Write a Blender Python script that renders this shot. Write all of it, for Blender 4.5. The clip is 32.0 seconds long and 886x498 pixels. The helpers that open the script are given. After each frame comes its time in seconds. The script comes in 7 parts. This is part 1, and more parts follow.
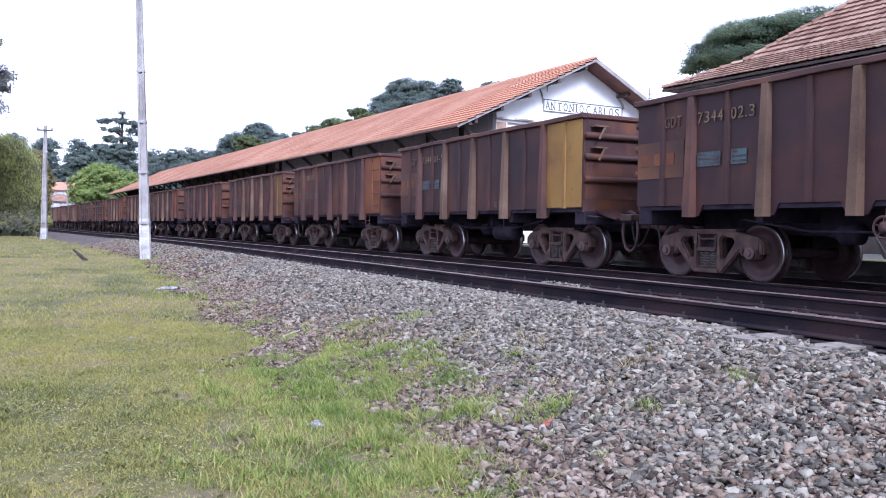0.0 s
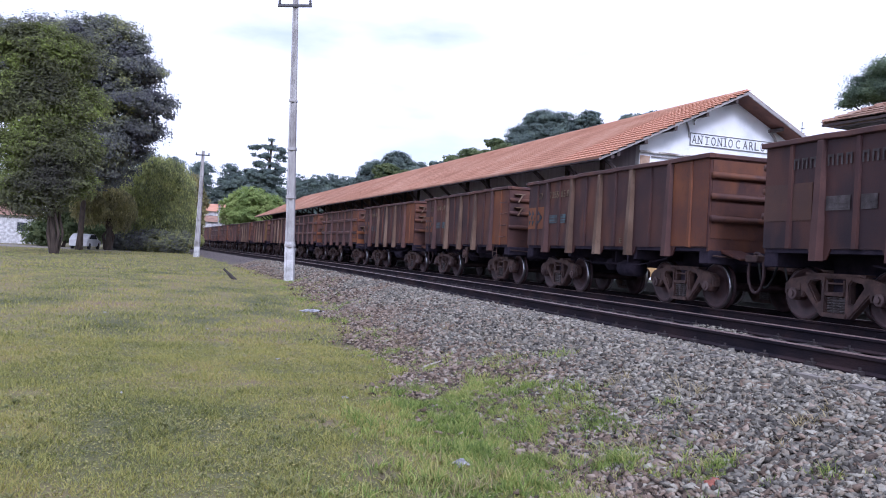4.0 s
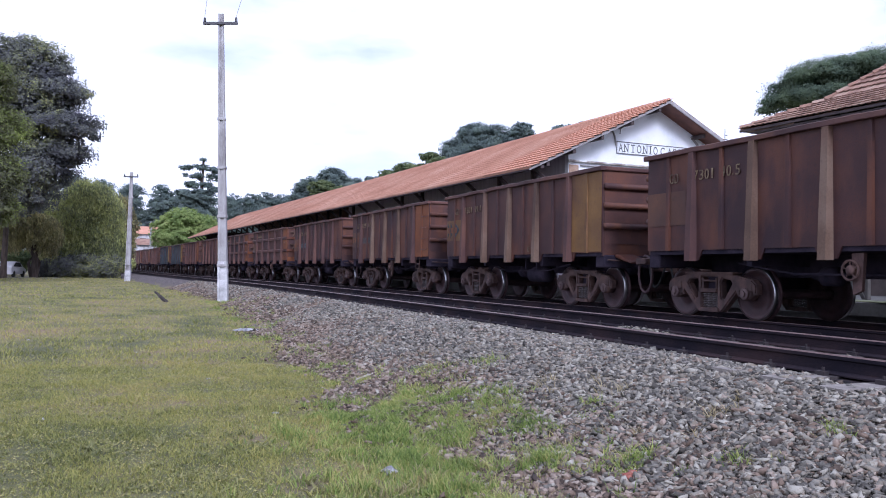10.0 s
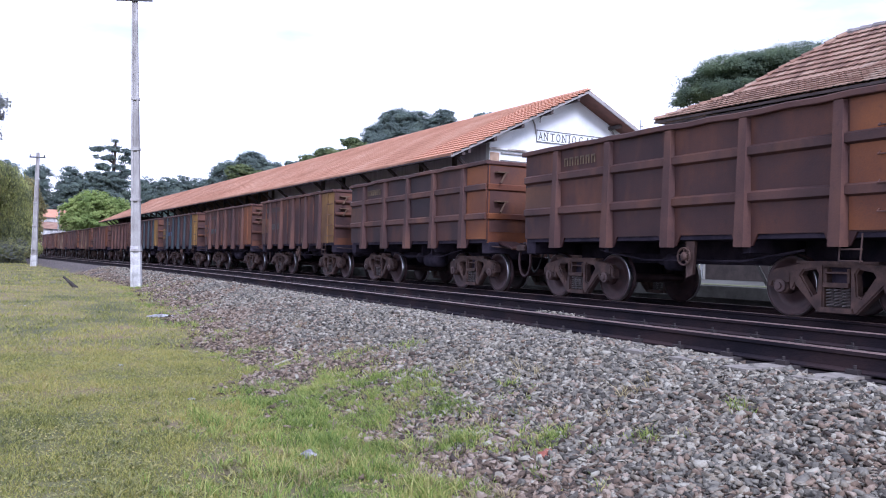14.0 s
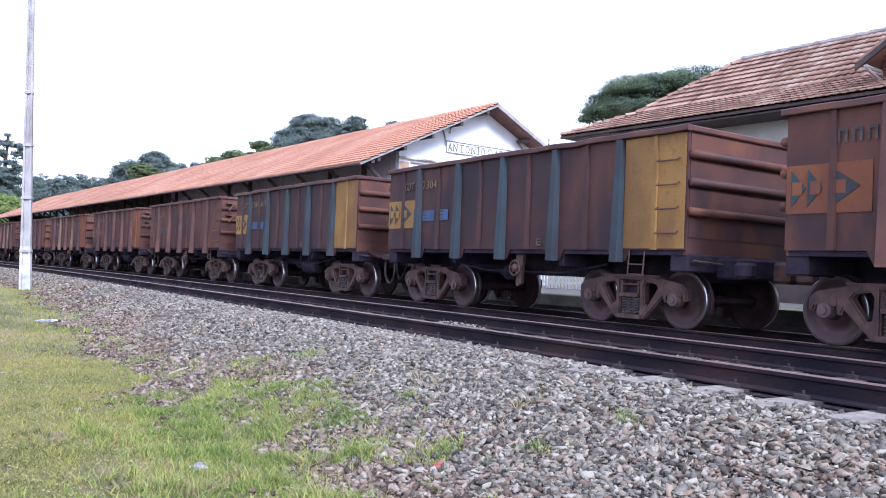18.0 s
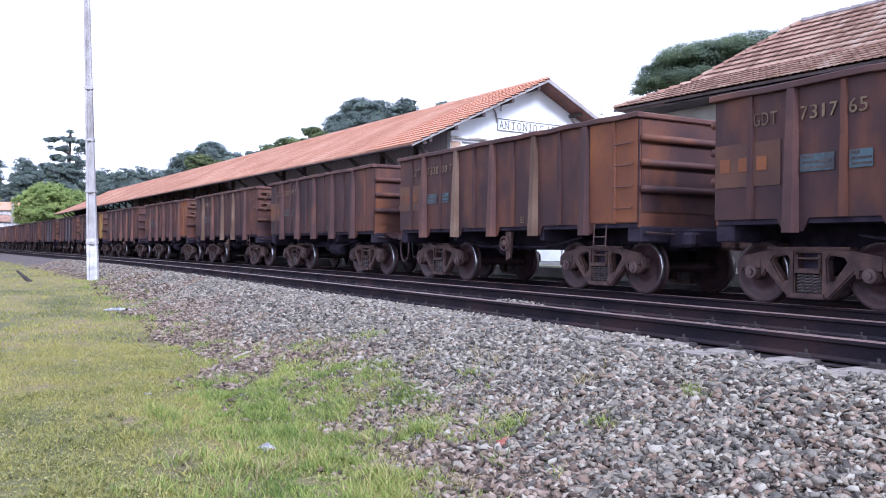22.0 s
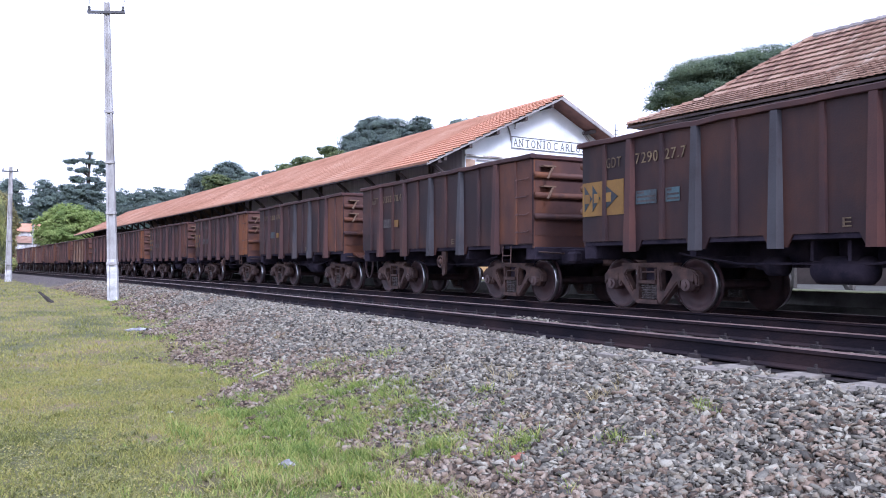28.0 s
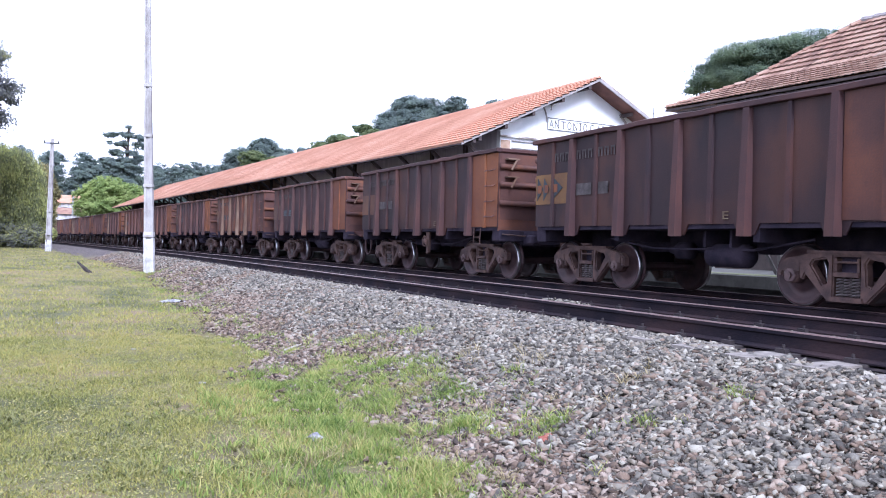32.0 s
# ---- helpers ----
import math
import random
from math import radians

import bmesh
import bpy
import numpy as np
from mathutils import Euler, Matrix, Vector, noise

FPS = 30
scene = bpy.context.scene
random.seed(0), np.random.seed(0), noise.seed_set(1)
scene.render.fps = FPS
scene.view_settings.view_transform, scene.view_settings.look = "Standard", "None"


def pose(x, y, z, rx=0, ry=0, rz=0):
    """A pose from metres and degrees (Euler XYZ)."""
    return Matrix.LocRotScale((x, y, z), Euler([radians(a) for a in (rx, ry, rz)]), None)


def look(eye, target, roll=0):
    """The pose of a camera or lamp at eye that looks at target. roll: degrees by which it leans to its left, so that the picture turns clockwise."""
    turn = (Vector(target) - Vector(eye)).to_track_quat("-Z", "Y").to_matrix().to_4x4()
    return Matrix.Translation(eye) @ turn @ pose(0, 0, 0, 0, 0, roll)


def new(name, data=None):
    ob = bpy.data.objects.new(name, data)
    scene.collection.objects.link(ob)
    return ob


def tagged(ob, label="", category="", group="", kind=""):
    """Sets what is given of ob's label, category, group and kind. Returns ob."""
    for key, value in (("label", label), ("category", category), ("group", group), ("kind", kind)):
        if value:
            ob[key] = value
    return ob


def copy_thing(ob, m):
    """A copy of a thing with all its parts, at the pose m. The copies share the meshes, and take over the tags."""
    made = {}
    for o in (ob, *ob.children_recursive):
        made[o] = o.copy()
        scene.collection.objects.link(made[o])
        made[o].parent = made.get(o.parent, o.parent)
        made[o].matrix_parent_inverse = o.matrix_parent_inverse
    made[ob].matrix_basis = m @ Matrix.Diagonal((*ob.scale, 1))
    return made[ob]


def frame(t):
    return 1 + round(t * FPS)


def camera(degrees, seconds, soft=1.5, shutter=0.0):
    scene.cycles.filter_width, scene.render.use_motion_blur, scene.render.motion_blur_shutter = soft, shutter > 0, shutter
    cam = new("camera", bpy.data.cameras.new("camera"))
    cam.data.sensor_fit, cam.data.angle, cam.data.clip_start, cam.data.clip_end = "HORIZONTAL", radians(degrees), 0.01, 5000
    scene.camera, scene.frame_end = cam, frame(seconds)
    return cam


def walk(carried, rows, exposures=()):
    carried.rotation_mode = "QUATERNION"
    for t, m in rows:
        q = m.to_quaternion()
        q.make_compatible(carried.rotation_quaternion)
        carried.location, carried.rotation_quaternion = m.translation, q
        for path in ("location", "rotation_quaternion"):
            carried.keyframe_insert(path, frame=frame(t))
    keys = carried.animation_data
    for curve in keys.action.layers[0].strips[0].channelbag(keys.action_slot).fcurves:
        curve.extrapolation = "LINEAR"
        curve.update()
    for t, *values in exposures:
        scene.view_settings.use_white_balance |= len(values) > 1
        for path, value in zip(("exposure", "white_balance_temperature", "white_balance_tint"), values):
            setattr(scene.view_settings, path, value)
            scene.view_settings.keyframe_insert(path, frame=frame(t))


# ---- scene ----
cam = camera(56.86, 32.0, soft=1.0)
# seconds, stops, kelvin, tint
EXPOSURES = [(0, 0.57, 5335, 24), (1, 0.45, 5335, 24), (2, 0.22, 5335, 24), (5, 0.05, 5335, 24), (6, 0.27, 5335, 24), (7, 0.25, 5335, 24), (8, 0.5, 5335, 24), (9, 0.25, 5335, 24), (10, 0.08, 5335, 24), (11, 0.25, 5335, 24), (13, 0.3, 5335, 24), (16, 0.64, 5335, 22), (17, 0.83, 5335, 22), (18, 0.77, 5335, 22), (19, 0.85, 5335, 22), (21, 0.8, 5335, 22), (23, 0.58, 5335, 24), (24, 0.62, 5335, 24), (25, 0.58, 5335, 24), (28, 0.52, 5335, 22), (29, 0.68, 5335, 22), (30, 0.78, 5335, 22), (32, 0.84, 5335, 22)]
PATH = [
    (0.0, pose(-0.009, -0.024, 0.746, 88.572, -0.827, -27.000)),
    (0.5, pose(0.012, -0.045, 0.736, 88.353, -0.914, -26.643)),
    (1.0, pose(0.038, -0.066, 0.735, 88.665, -1.314, -25.231)),
    (1.5, pose(0.037, -0.072, 0.725, 89.357, -1.392, -24.608)),
    (2.0, pose(0.039, -0.043, 0.764, 90.923, -1.486, -23.945)),
    (2.5, pose(0.019, 0.011, 0.724, 90.620, -3.146, -16.362)),
    (4.5, pose(-0.127, 0.219, 0.794, 90.299, -2.795, -18.522)),
    (5.0, pose(-0.075, 0.148, 0.784, 90.399, -2.541, -19.166)),
    (5.5, pose(-0.049, 0.110, 0.775, 88.958, -2.657, -20.201)),
    (6.0, pose(-0.037, 0.074, 0.766, 89.415, -2.209, -21.996)),
    (6.5, pose(-0.030, 0.047, 0.762, 90.857, -3.645, -24.352)),
    (7.0, pose(-0.032, 0.039, 0.758, 91.995, -3.383, -28.934)),
    (7.5, pose(-0.024, 0.053, 0.759, 92.696, -3.158, -30.196)),
    (8.0, pose(-0.025, 0.056, 0.754, 92.919, -3.086, -29.265)),
    (8.5, pose(-0.026, 0.055, 0.750, 93.408, -2.759, -26.872)),
    (9.0, pose(-0.024, 0.038, 0.741, 93.045, -2.377, -25.869)),
    (9.5, pose(-0.005, 0.048, 0.740, 91.672, -1.233, -21.410)),
    (10.0, pose(-0.011, 0.060, 0.746, 91.511, -0.935, -22.068)),
    (10.5, pose(-0.021, 0.051, 0.744, 91.066, -1.563, -22.952)),
    (11.0, pose(-0.003, 0.039, 0.741, 90.342, -1.856, -22.739)),
    (11.5, pose(0.005, 0.031, 0.734, 89.999, -2.013, -22.811)),
    (12.0, pose(0.003, 0.023, 0.728, 90.698, -1.923, -22.985)),
    (12.5, pose(-0.011, 0.028, 0.732, 90.276, -1.987, -23.098)),
    (13.0, pose(-0.012, 0.020, 0.729, 89.623, -1.530, -24.270)),
    (13.5, pose(-0.021, 0.020, 0.722, 90.047, -1.176, -26.577)),
    (15.5, pose(0.016, 0.059, 0.747, 91.930, -1.789, -29.464)),
    (16.0, pose(0.033, 0.055, 0.751, 91.846, -2.786, -32.020)),
    (16.5, pose(0.025, 0.001, 0.746, 91.801, -2.320, -32.490)),
    (17.0, pose(0.021, -0.014, 0.754, 91.572, -2.159, -33.093)),
    (17.5, pose(0.021, -0.015, 0.752, 91.628, -2.481, -32.879)),
    (18.0, pose(0.034, -0.019, 0.753, 91.438, -2.367, -33.936)),
    (18.5, pose(0.014, -0.008, 0.752, 91.208, -1.907, -34.004)),
    (19.0, pose(0.034, -0.013, 0.747, 90.990, -1.253, -34.905)),
    (19.5, pose(0.027, -0.023, 0.733, 90.723, -1.401, -35.515)),
    (20.0, pose(0.031, -0.018, 0.731, 90.844, -1.694, -33.088)),
    (20.5, pose(0.042, 0.005, 0.751, 90.595, -2.077, -32.580)),
    (21.0, pose(0.042, 0.034, 0.748, 90.850, -2.142, -30.611)),
    (21.5, pose(0.037, 0.018, 0.738, 90.567, -1.474, -31.486)),
    (22.0, pose(0.032, 0.021, 0.732, 89.949, -0.572, -30.119)),
    (22.5, pose(0.020, 0.035, 0.730, 89.629, -0.781, -28.222)),
    (23.0, pose(0.004, 0.025, 0.731, 90.139, -0.814, -29.565)),
    (23.5, pose(0.028, 0.022, 0.729, 89.211, -0.457, -28.910)),
    (24.0, pose(0.032, 0.027, 0.734, 90.142, -0.111, -28.432)),
    (24.5, pose(0.032, 0.036, 0.743, 89.998, -0.428, -27.329)),
    (25.0, pose(0.051, 0.028, 0.744, 90.322, 1.157, -26.612)),
    (25.5, pose(0.059, -0.010, 0.746, 90.489, 0.871, -27.104)),
    (27.5, pose(-0.013, -0.121, 0.750, 90.003, -0.509, -27.908)),
    (28.0, pose(-0.037, -0.125, 0.754, 91.137, -0.057, -29.001)),
    (28.5, pose(-0.023, -0.133, 0.758, 90.707, -0.673, -30.944)),
    (29.0, pose(-0.040, -0.110, 0.778, 91.045, -0.319, -29.951)),
    (29.5, pose(-0.016, -0.120, 0.747, 91.169, -0.514, -30.275)),
    (30.0, pose(-0.020, -0.102, 0.754, 91.443, -1.095, -30.521)),
    (30.5, pose(-0.024, -0.125, 0.746, 91.682, -1.396, -31.140)),
    (31.0, pose(-0.024, -0.121, 0.745, 91.531, -1.719, -30.493)),
    (31.5, pose(-0.026, -0.111, 0.742, 91.317, -1.125, -29.530)),
    (32.0, pose(-0.021, -0.098, 0.733, 89.757, -1.485, -26.752)),
]
walk(cam, PATH, EXPOSURES)

# ---- light: bright overcast sky with a weak soft sun ----
world = bpy.data.worlds.new("sky")
scene.world = world
world.use_nodes = True
wn, wl = world.node_tree.nodes, world.node_tree.links
wn.clear()
w_out = wn.new("ShaderNodeOutputWorld")
w_bg = wn.new("ShaderNodeBackground")
w_sky = wn.new("ShaderNodeTexSky")
w_sky.sky_type, w_sky.sun_disc = "NISHITA", False
w_sky.sun_elevation, w_sky.sun_rotation = radians(35), radians(187)
w_gain = wn.new("ShaderNodeVectorMath")
w_gain.operation = "SCALE"
w_gain.inputs[3].default_value = 0.12
w_noise = wn.new("ShaderNodeTexNoise")
w_noise.inputs["Scale"].default_value = 3.2
w_noise.inputs["Detail"].default_value = 6
w_coord = wn.new("ShaderNodeTexCoord")
w_map = wn.new("ShaderNodeMapping")
w_map.inputs["Scale"].default_value = (1, 1, 3.2)
w_ramp = wn.new("ShaderNodeValToRGB")
w_ramp.color_ramp.elements[0].position, w_ramp.color_ramp.elements[0].color = 0.34, (0.55, 0.55, 0.55, 1)
w_ramp.color_ramp.elements[1].position, w_ramp.color_ramp.elements[1].color = 0.46, (0.97, 0.97, 0.97, 1)
w_mix = wn.new("ShaderNodeMix")
w_mix.data_type = "RGBA"
w_mix.inputs[7].default_value = (1.12, 1.13, 1.17, 1)
wl.new(w_coord.outputs["Generated"], w_map.inputs[0])
wl.new(w_map.outputs[0], w_noise.inputs["Vector"])
wl.new(w_noise.outputs["Fac"], w_ramp.inputs[0])
wl.new(w_ramp.outputs[0], w_mix.inputs[0])
wl.new(w_sky.outputs[0], w_gain.inputs[0])
wl.new(w_gain.outputs[0], w_mix.inputs[6])
wl.new(w_mix.outputs[2], w_bg.inputs[0])
wl.new(w_bg.outputs[0], w_out.inputs[0])
w_bg.inputs[1].default_value = 1.0

sun = new("sun", bpy.data.lights.new("sun", "SUN"))
sun.data.energy, sun.data.angle, sun.data.color = 2.4, radians(16), (1.0, 0.96, 0.9)
sun.matrix_world = look((-6, -48, 34), (0, 0, 0))


# ---- materials ----
def material(name, colours, scale=4.0, rough=0.8, bump=0.2, bump_scale=None, metal=0.0, stretch=(1, 1, 1), vary=0.0,
             island=False, spread=(0.35, 0.65), fine=0.25, gloss=0.5):
    """Two scales of noise run through a ramp of colours, with relief and, if asked, a change from piece to piece."""
    m = bpy.data.materials.new(name)
    m.use_nodes = True
    n, k = m.node_tree.nodes, m.node_tree.links
    b = n["Principled BSDF"]
    tc, mp = n.new("ShaderNodeTexCoord"), n.new("ShaderNodeMapping")
    mp.inputs["Scale"].default_value = stretch
    k.new(tc.outputs["Object"], mp.inputs[0])
    n1, n2 = n.new("ShaderNodeTexNoise"), n.new("ShaderNodeTexNoise")
    n1.inputs["Scale"].default_value, n1.inputs["Detail"].default_value = scale, 5
    n2.inputs["Scale"].default_value, n2.inputs["Detail"].default_value = bump_scale or scale * 9, 3
    k.new(mp.outputs[0], n1.inputs["Vector"])
    k.new(mp.outputs[0], n2.inputs["Vector"])
    add = n.new("ShaderNodeMath")
    add.operation = "MULTIPLY_ADD"
    k.new(n2.outputs["Fac"], add.inputs[0])
    add.inputs[1].default_value = fine
    k.new(n1.outputs["Fac"], add.inputs[2])
    sub = n.new("ShaderNodeMath")
    sub.operation = "SUBTRACT"
    k.new(add.outputs[0], sub.inputs[0])
    sub.inputs[1].default_value = fine / 2
    last = sub
    if vary:
        if island:
            src = n.new("ShaderNodeNewGeometry").outputs["Random Per Island"]
        else:
            src = n.new("ShaderNodeObjectInfo").outputs["Random"]
        mv = n.new("ShaderNodeMath")
        mv.operation = "MULTIPLY_ADD"
        k.new(src, mv.inputs[0])
        mv.inputs[1].default_value = vary
        k.new(sub.outputs[0], mv.inputs[2])
        m2 = n.new("ShaderNodeMath")
        m2.operation = "SUBTRACT"
        k.new(mv.outputs[0], m2.inputs[0])
        m2.inputs[1].default_value = vary / 2
        last = m2
    r = n.new("ShaderNodeValToRGB")
    e = r.color_ramp.elements
    lo, hi = spread
    for i, c in enumerate(colours):
        p = lo + (hi - lo) * i / max(1, len(colours) - 1)
        el = e[i] if i < 2 else e.new(p)
        el.position, el.color = p, (*c, 1)
    k.new(last.outputs[0], r.inputs[0])
    k.new(r.outputs[0], b.inputs["Base Color"])
    b.inputs["Roughness"].default_value, b.inputs["Metallic"].default_value = rough, metal
    b.inputs["Specular IOR Level"].default_value = gloss
    if bump:
        bp = n.new("ShaderNodeBump")
        bp.inputs["Strength"].default_value, bp.inputs["Distance"].default_value = bump, 0.02
        k.new(n2.outputs["Fac"], bp.inputs["Height"])
        k.new(bp.outputs[0], b.inputs["Normal"])
    return m


def leafy(m, share=0.35):
    """Lets light through thin leaves."""
    n, k = m.node_tree.nodes, m.node_tree.links
    b = n["Principled BSDF"]
    t, mix = n.new("ShaderNodeBsdfTranslucent"), n.new("ShaderNodeMixShader")
    k.new(b.inputs["Base Color"].links[0].from_socket, t.inputs["Color"])
    mix.inputs[0].default_value = share
    k.new(b.outputs[0], mix.inputs[1])
    k.new(t.outputs[0], mix.inputs[2])
    k.new(mix.outputs[0], n["Material Output"].inputs["Surface"])
    return m


def weathered(name, colours, stain, rough=0.62, stain_share=0.55, stain_from=0.52, streak=0.3, chips=(0.03, 0.02, 0.02)):
    """Old sheet paint: broad uneven fading, rain streaks down the sheet, rust coming through in patches, small dark chips."""
    m = bpy.data.materials.new(name)
    m.use_nodes = True
    n, k = m.node_tree.nodes, m.node_tree.links
    b = n["Principled BSDF"]
    tc, info = n.new("ShaderNodeTexCoord"), n.new("ShaderNodeObjectInfo")
    off = n.new("ShaderNodeVectorMath")
    off.operation = "MULTIPLY_ADD"
    k.new(info.outputs["Random"], off.inputs[0])
    off.inputs[1].default_value = (41.0, 67.0, 23.0)
    k.new(tc.outputs["Object"], off.inputs[2])

    def cloud(scale, detail, stretch):
        mp, t = n.new("ShaderNodeMapping"), n.new("ShaderNodeTexNoise")
        mp.inputs["Scale"].default_value = stretch
        t.inputs["Scale"].default_value, t.inputs["Detail"].default_value = scale, detail
        k.new(off.outputs[0], mp.inputs[0])
        k.new(mp.outputs[0], t.inputs["Vector"])
        return t.outputs["Fac"]

    def sums(a, f, c):
        q = n.new("ShaderNodeMath")
        q.operation = "MULTIPLY_ADD"
        k.new(a, q.inputs[0])
        q.inputs[1].default_value = f
        if hasattr(c, "is_linked"):
            k.new(c, q.inputs[2])
        else:
            q.inputs[2].default_value = c
        return q.outputs[0]

    def ramp(src, rows):
        r = n.new("ShaderNodeValToRGB")
        for i, (p, c) in enumerate(rows):
            el = r.color_ramp.elements[i] if i < 2 else r.color_ramp.elements.new(p)
            el.position, el.color = p, (*c, 1)
        k.new(src, r.inputs[0])
        return r.outputs[0]

    def blend(f, a, c, share=None):
        q = n.new("ShaderNodeMix")
        q.data_type = "RGBA"
        k.new(f, q.inputs[0])
        k.new(a, q.inputs[6])
        q.inputs[7].default_value = (*c, 1)
        return q.outputs[2]

    broad, runs, grain = cloud(0.75, 7, (1, 0.8, 1.1)), cloud(1.0, 3, (1.6, 1.8, 0.55)), cloud(38, 3, (1, 1, 1))
    fac = sums(grain, 0.22, sums(runs, streak, sums(broad, 1.0, 0.5 - 0.11 - streak / 2 - 0.5)))
    rows = [(0.30 + 0.40 * i / (len(colours) - 1), c) for i, c in enumerate(colours)]
    col = ramp(fac, rows)
    patch = sums(runs, 0.55, sums(cloud(0.9, 7, (1, 1, 0.6)), 0.75, -0.15))
    g = stain_share
    col = blend(ramp(patch, [(stain_from, (0, 0, 0)), (stain_from + 0.14, (g, g, g))]), col, stain)
    col = blend(ramp(cloud(11, 8, (1, 1, 0.7)), [(0.60, (0, 0, 0)), (0.74, (0.3, 0.3, 0.3))]), col, chips)
    k.new(col, b.inputs["Base Color"])
    k.new(sums(grain, 0.25, rough - 0.12), b.inputs["Roughness"])
    b.inputs["Specular IOR Level"].default_value = 0.3
    bp = n.new("ShaderNodeBump")
    bp.inputs["Strength"].default_value, bp.inputs["Distance"].default_value = 0.12, 0.02
    k.new(sums(broad, 2.0, grain), bp.inputs["Height"])
    k.new(bp.outputs[0], b.inputs["Normal"])
    return m


RUST = weathered("rusty_wagon_paint", [(0.034, 0.017, 0.021), (0.058, 0.026, 0.025), (0.100, 0.039, 0.027)], (0.155, 0.058, 0.028))
RUST_DARK = weathered("dark_rust_wagon_paint", [(0.024, 0.0145, 0.020), (0.043, 0.021, 0.0235), (0.073, 0.030, 0.025)], (0.105, 0.041, 0.026), stain_share=0.5)
RIBRUST = weathered("rusty_rib_paint", [(0.037, 0.019, 0.022), (0.056, 0.026, 0.027), (0.085, 0.036, 0.031)], (0.105, 0.045, 0.030), stain_share=0.25)
RUST_DEEP = weathered("deep_brown_wagon_paint", [(0.018, 0.011, 0.015), (0.031, 0.0155, 0.018), (0.054, 0.023, 0.019)], (0.080, 0.032, 0.022), stain_share=0.5)
RUST_RED = weathered("red_rust_wagon_paint", [(0.042, 0.020, 0.021), (0.080, 0.033, 0.026), (0.135, 0.050, 0.029)], (0.19, 0.072, 0.030))
POSTRUST = weathered("worn_rusty_post_paint", [(0.052, 0.027, 0.027), (0.082, 0.040, 0.037), (0.128, 0.062, 0.049)], (0.17, 0.074, 0.042), stain_share=0.4)
ENDRUST = weathered("rust_stained_end_paint", [(0.050, 0.028, 0.030), (0.086, 0.041, 0.035), (0.140, 0.058, 0.035)], (0.21, 0.080, 0.033))
POSTBLUE = weathered("blue_grey_post_paint", [(0.0336, 0.0288, 0.0344), (0.0496, 0.0464, 0.0558), (0.0656, 0.0656, 0.0754)], (0.11, 0.058, 0.045), stain_share=0.4, stain_from=0.56)
ORANGE = weathered("orange_rust_paint", [(0.0946, 0.0351, 0.0247), (0.1634, 0.0577, 0.0256), (0.2322, 0.0842, 0.0304)], (0.085, 0.038, 0.030), stain_from=0.58, streak=0.2)
YELLOW = weathered("faded_yellow_paint", [(0.168, 0.0893, 0.0308), (0.2625, 0.147, 0.0396), (0.336, 0.1995, 0.0495)], (0.12, 0.052, 0.028), stain_from=0.58, streak=0.2)
MUSTARD = weathered("rust_stained_yellow_paint", [(0.085, 0.042, 0.027), (0.16, 0.084, 0.032), (0.24, 0.132, 0.040)], (0.10, 0.045, 0.028), stain_from=0.53)
FADED = weathered("faded_orange_panel_paint", [(0.060, 0.031, 0.027), (0.105, 0.050, 0.032), (0.17, 0.075, 0.036)], (0.062, 0.034, 0.032), stain_from=0.50)
BLUE = weathered("faded_blue_paint", [(0.024, 0.026, 0.034), (0.029, 0.042, 0.054), (0.036, 0.060, 0.074)], (0.065, 0.034, 0.032), stain_share=0.45, stain_from=0.55)
SKYBLUE = material("light_blue_paint", [(0.03, 0.05, 0.10), (0.035, 0.09, 0.21)], 4.0, 0.6, 0.1)
TEAL = material("faded_teal_paint", [(0.032, 0.032, 0.038), (0.045, 0.070, 0.084), (0.055, 0.105, 0.125)], 4.0, 0.6, 0.1)
PALE = weathered("pale_streaked_post_paint", [(0.0705, 0.0411, 0.0301), (0.1305, 0.0809, 0.0547), (0.1975, 0.1359, 0.0992)], (0.12, 0.058, 0.040), streak=0.6)
LETTER = material("faded_yellow_lettering", [(0.0663, 0.0416, 0.0288), (0.1482, 0.104, 0.0585), (0.2028, 0.148, 0.0855)], 5, 0.7, 0)
WHITISH = material("faded_white_stencil", [(0.028, 0.020, 0.022), (0.052, 0.042, 0.043), (0.09, 0.078, 0.078)], 5, 0.7, 0)
BOGIE = material("dusty_cast_steel", [(0.0445, 0.0248, 0.0233), (0.0779, 0.0426, 0.0365), (0.1188, 0.0666, 0.0529)], 5, 0.75, 0.25, 60)
AXLECAP = material("worn_axle_cap_steel", [(0.075, 0.045, 0.045), (0.12, 0.075, 0.07)], 8, 0.6, 0.15)
# Underframe colour is lifted and blued to stand for lens haze.
UNDER = material("hazed_grimy_steel", [(0.025, 0.0212, 0.0333), (0.0498, 0.0391, 0.0545)], 4, 0.9, 0.2, gloss=0.1)
WHEEL = material("rusty_wheel_steel", [(0.0349, 0.0165, 0.0194), (0.0606, 0.0284, 0.0293)], 6, 0.6, 0.15)
OLDPOST = material("weathered_post_timber", [(0.06, 0.055, 0.05), (0.13, 0.12, 0.11)], 4, 0.9, 0.3, stretch=(1, 1, 0.3))
VERGE = material("pale_verge_grass", [(0.10, 0.11, 0.06), (0.19, 0.20, 0.11)], 4, 0.95, 0.5, 30)
TREAD = material("polished_wheel_tread", [(0.42, 0.41, 0.42), (0.60, 0.59, 0.60)], 3, 0.28, 0.03, metal=1.0)
SPRING = material("worn_spring_steel", [(0.078, 0.0585, 0.0548), (0.144, 0.1229, 0.1217)], 9, 0.5, 0.1)
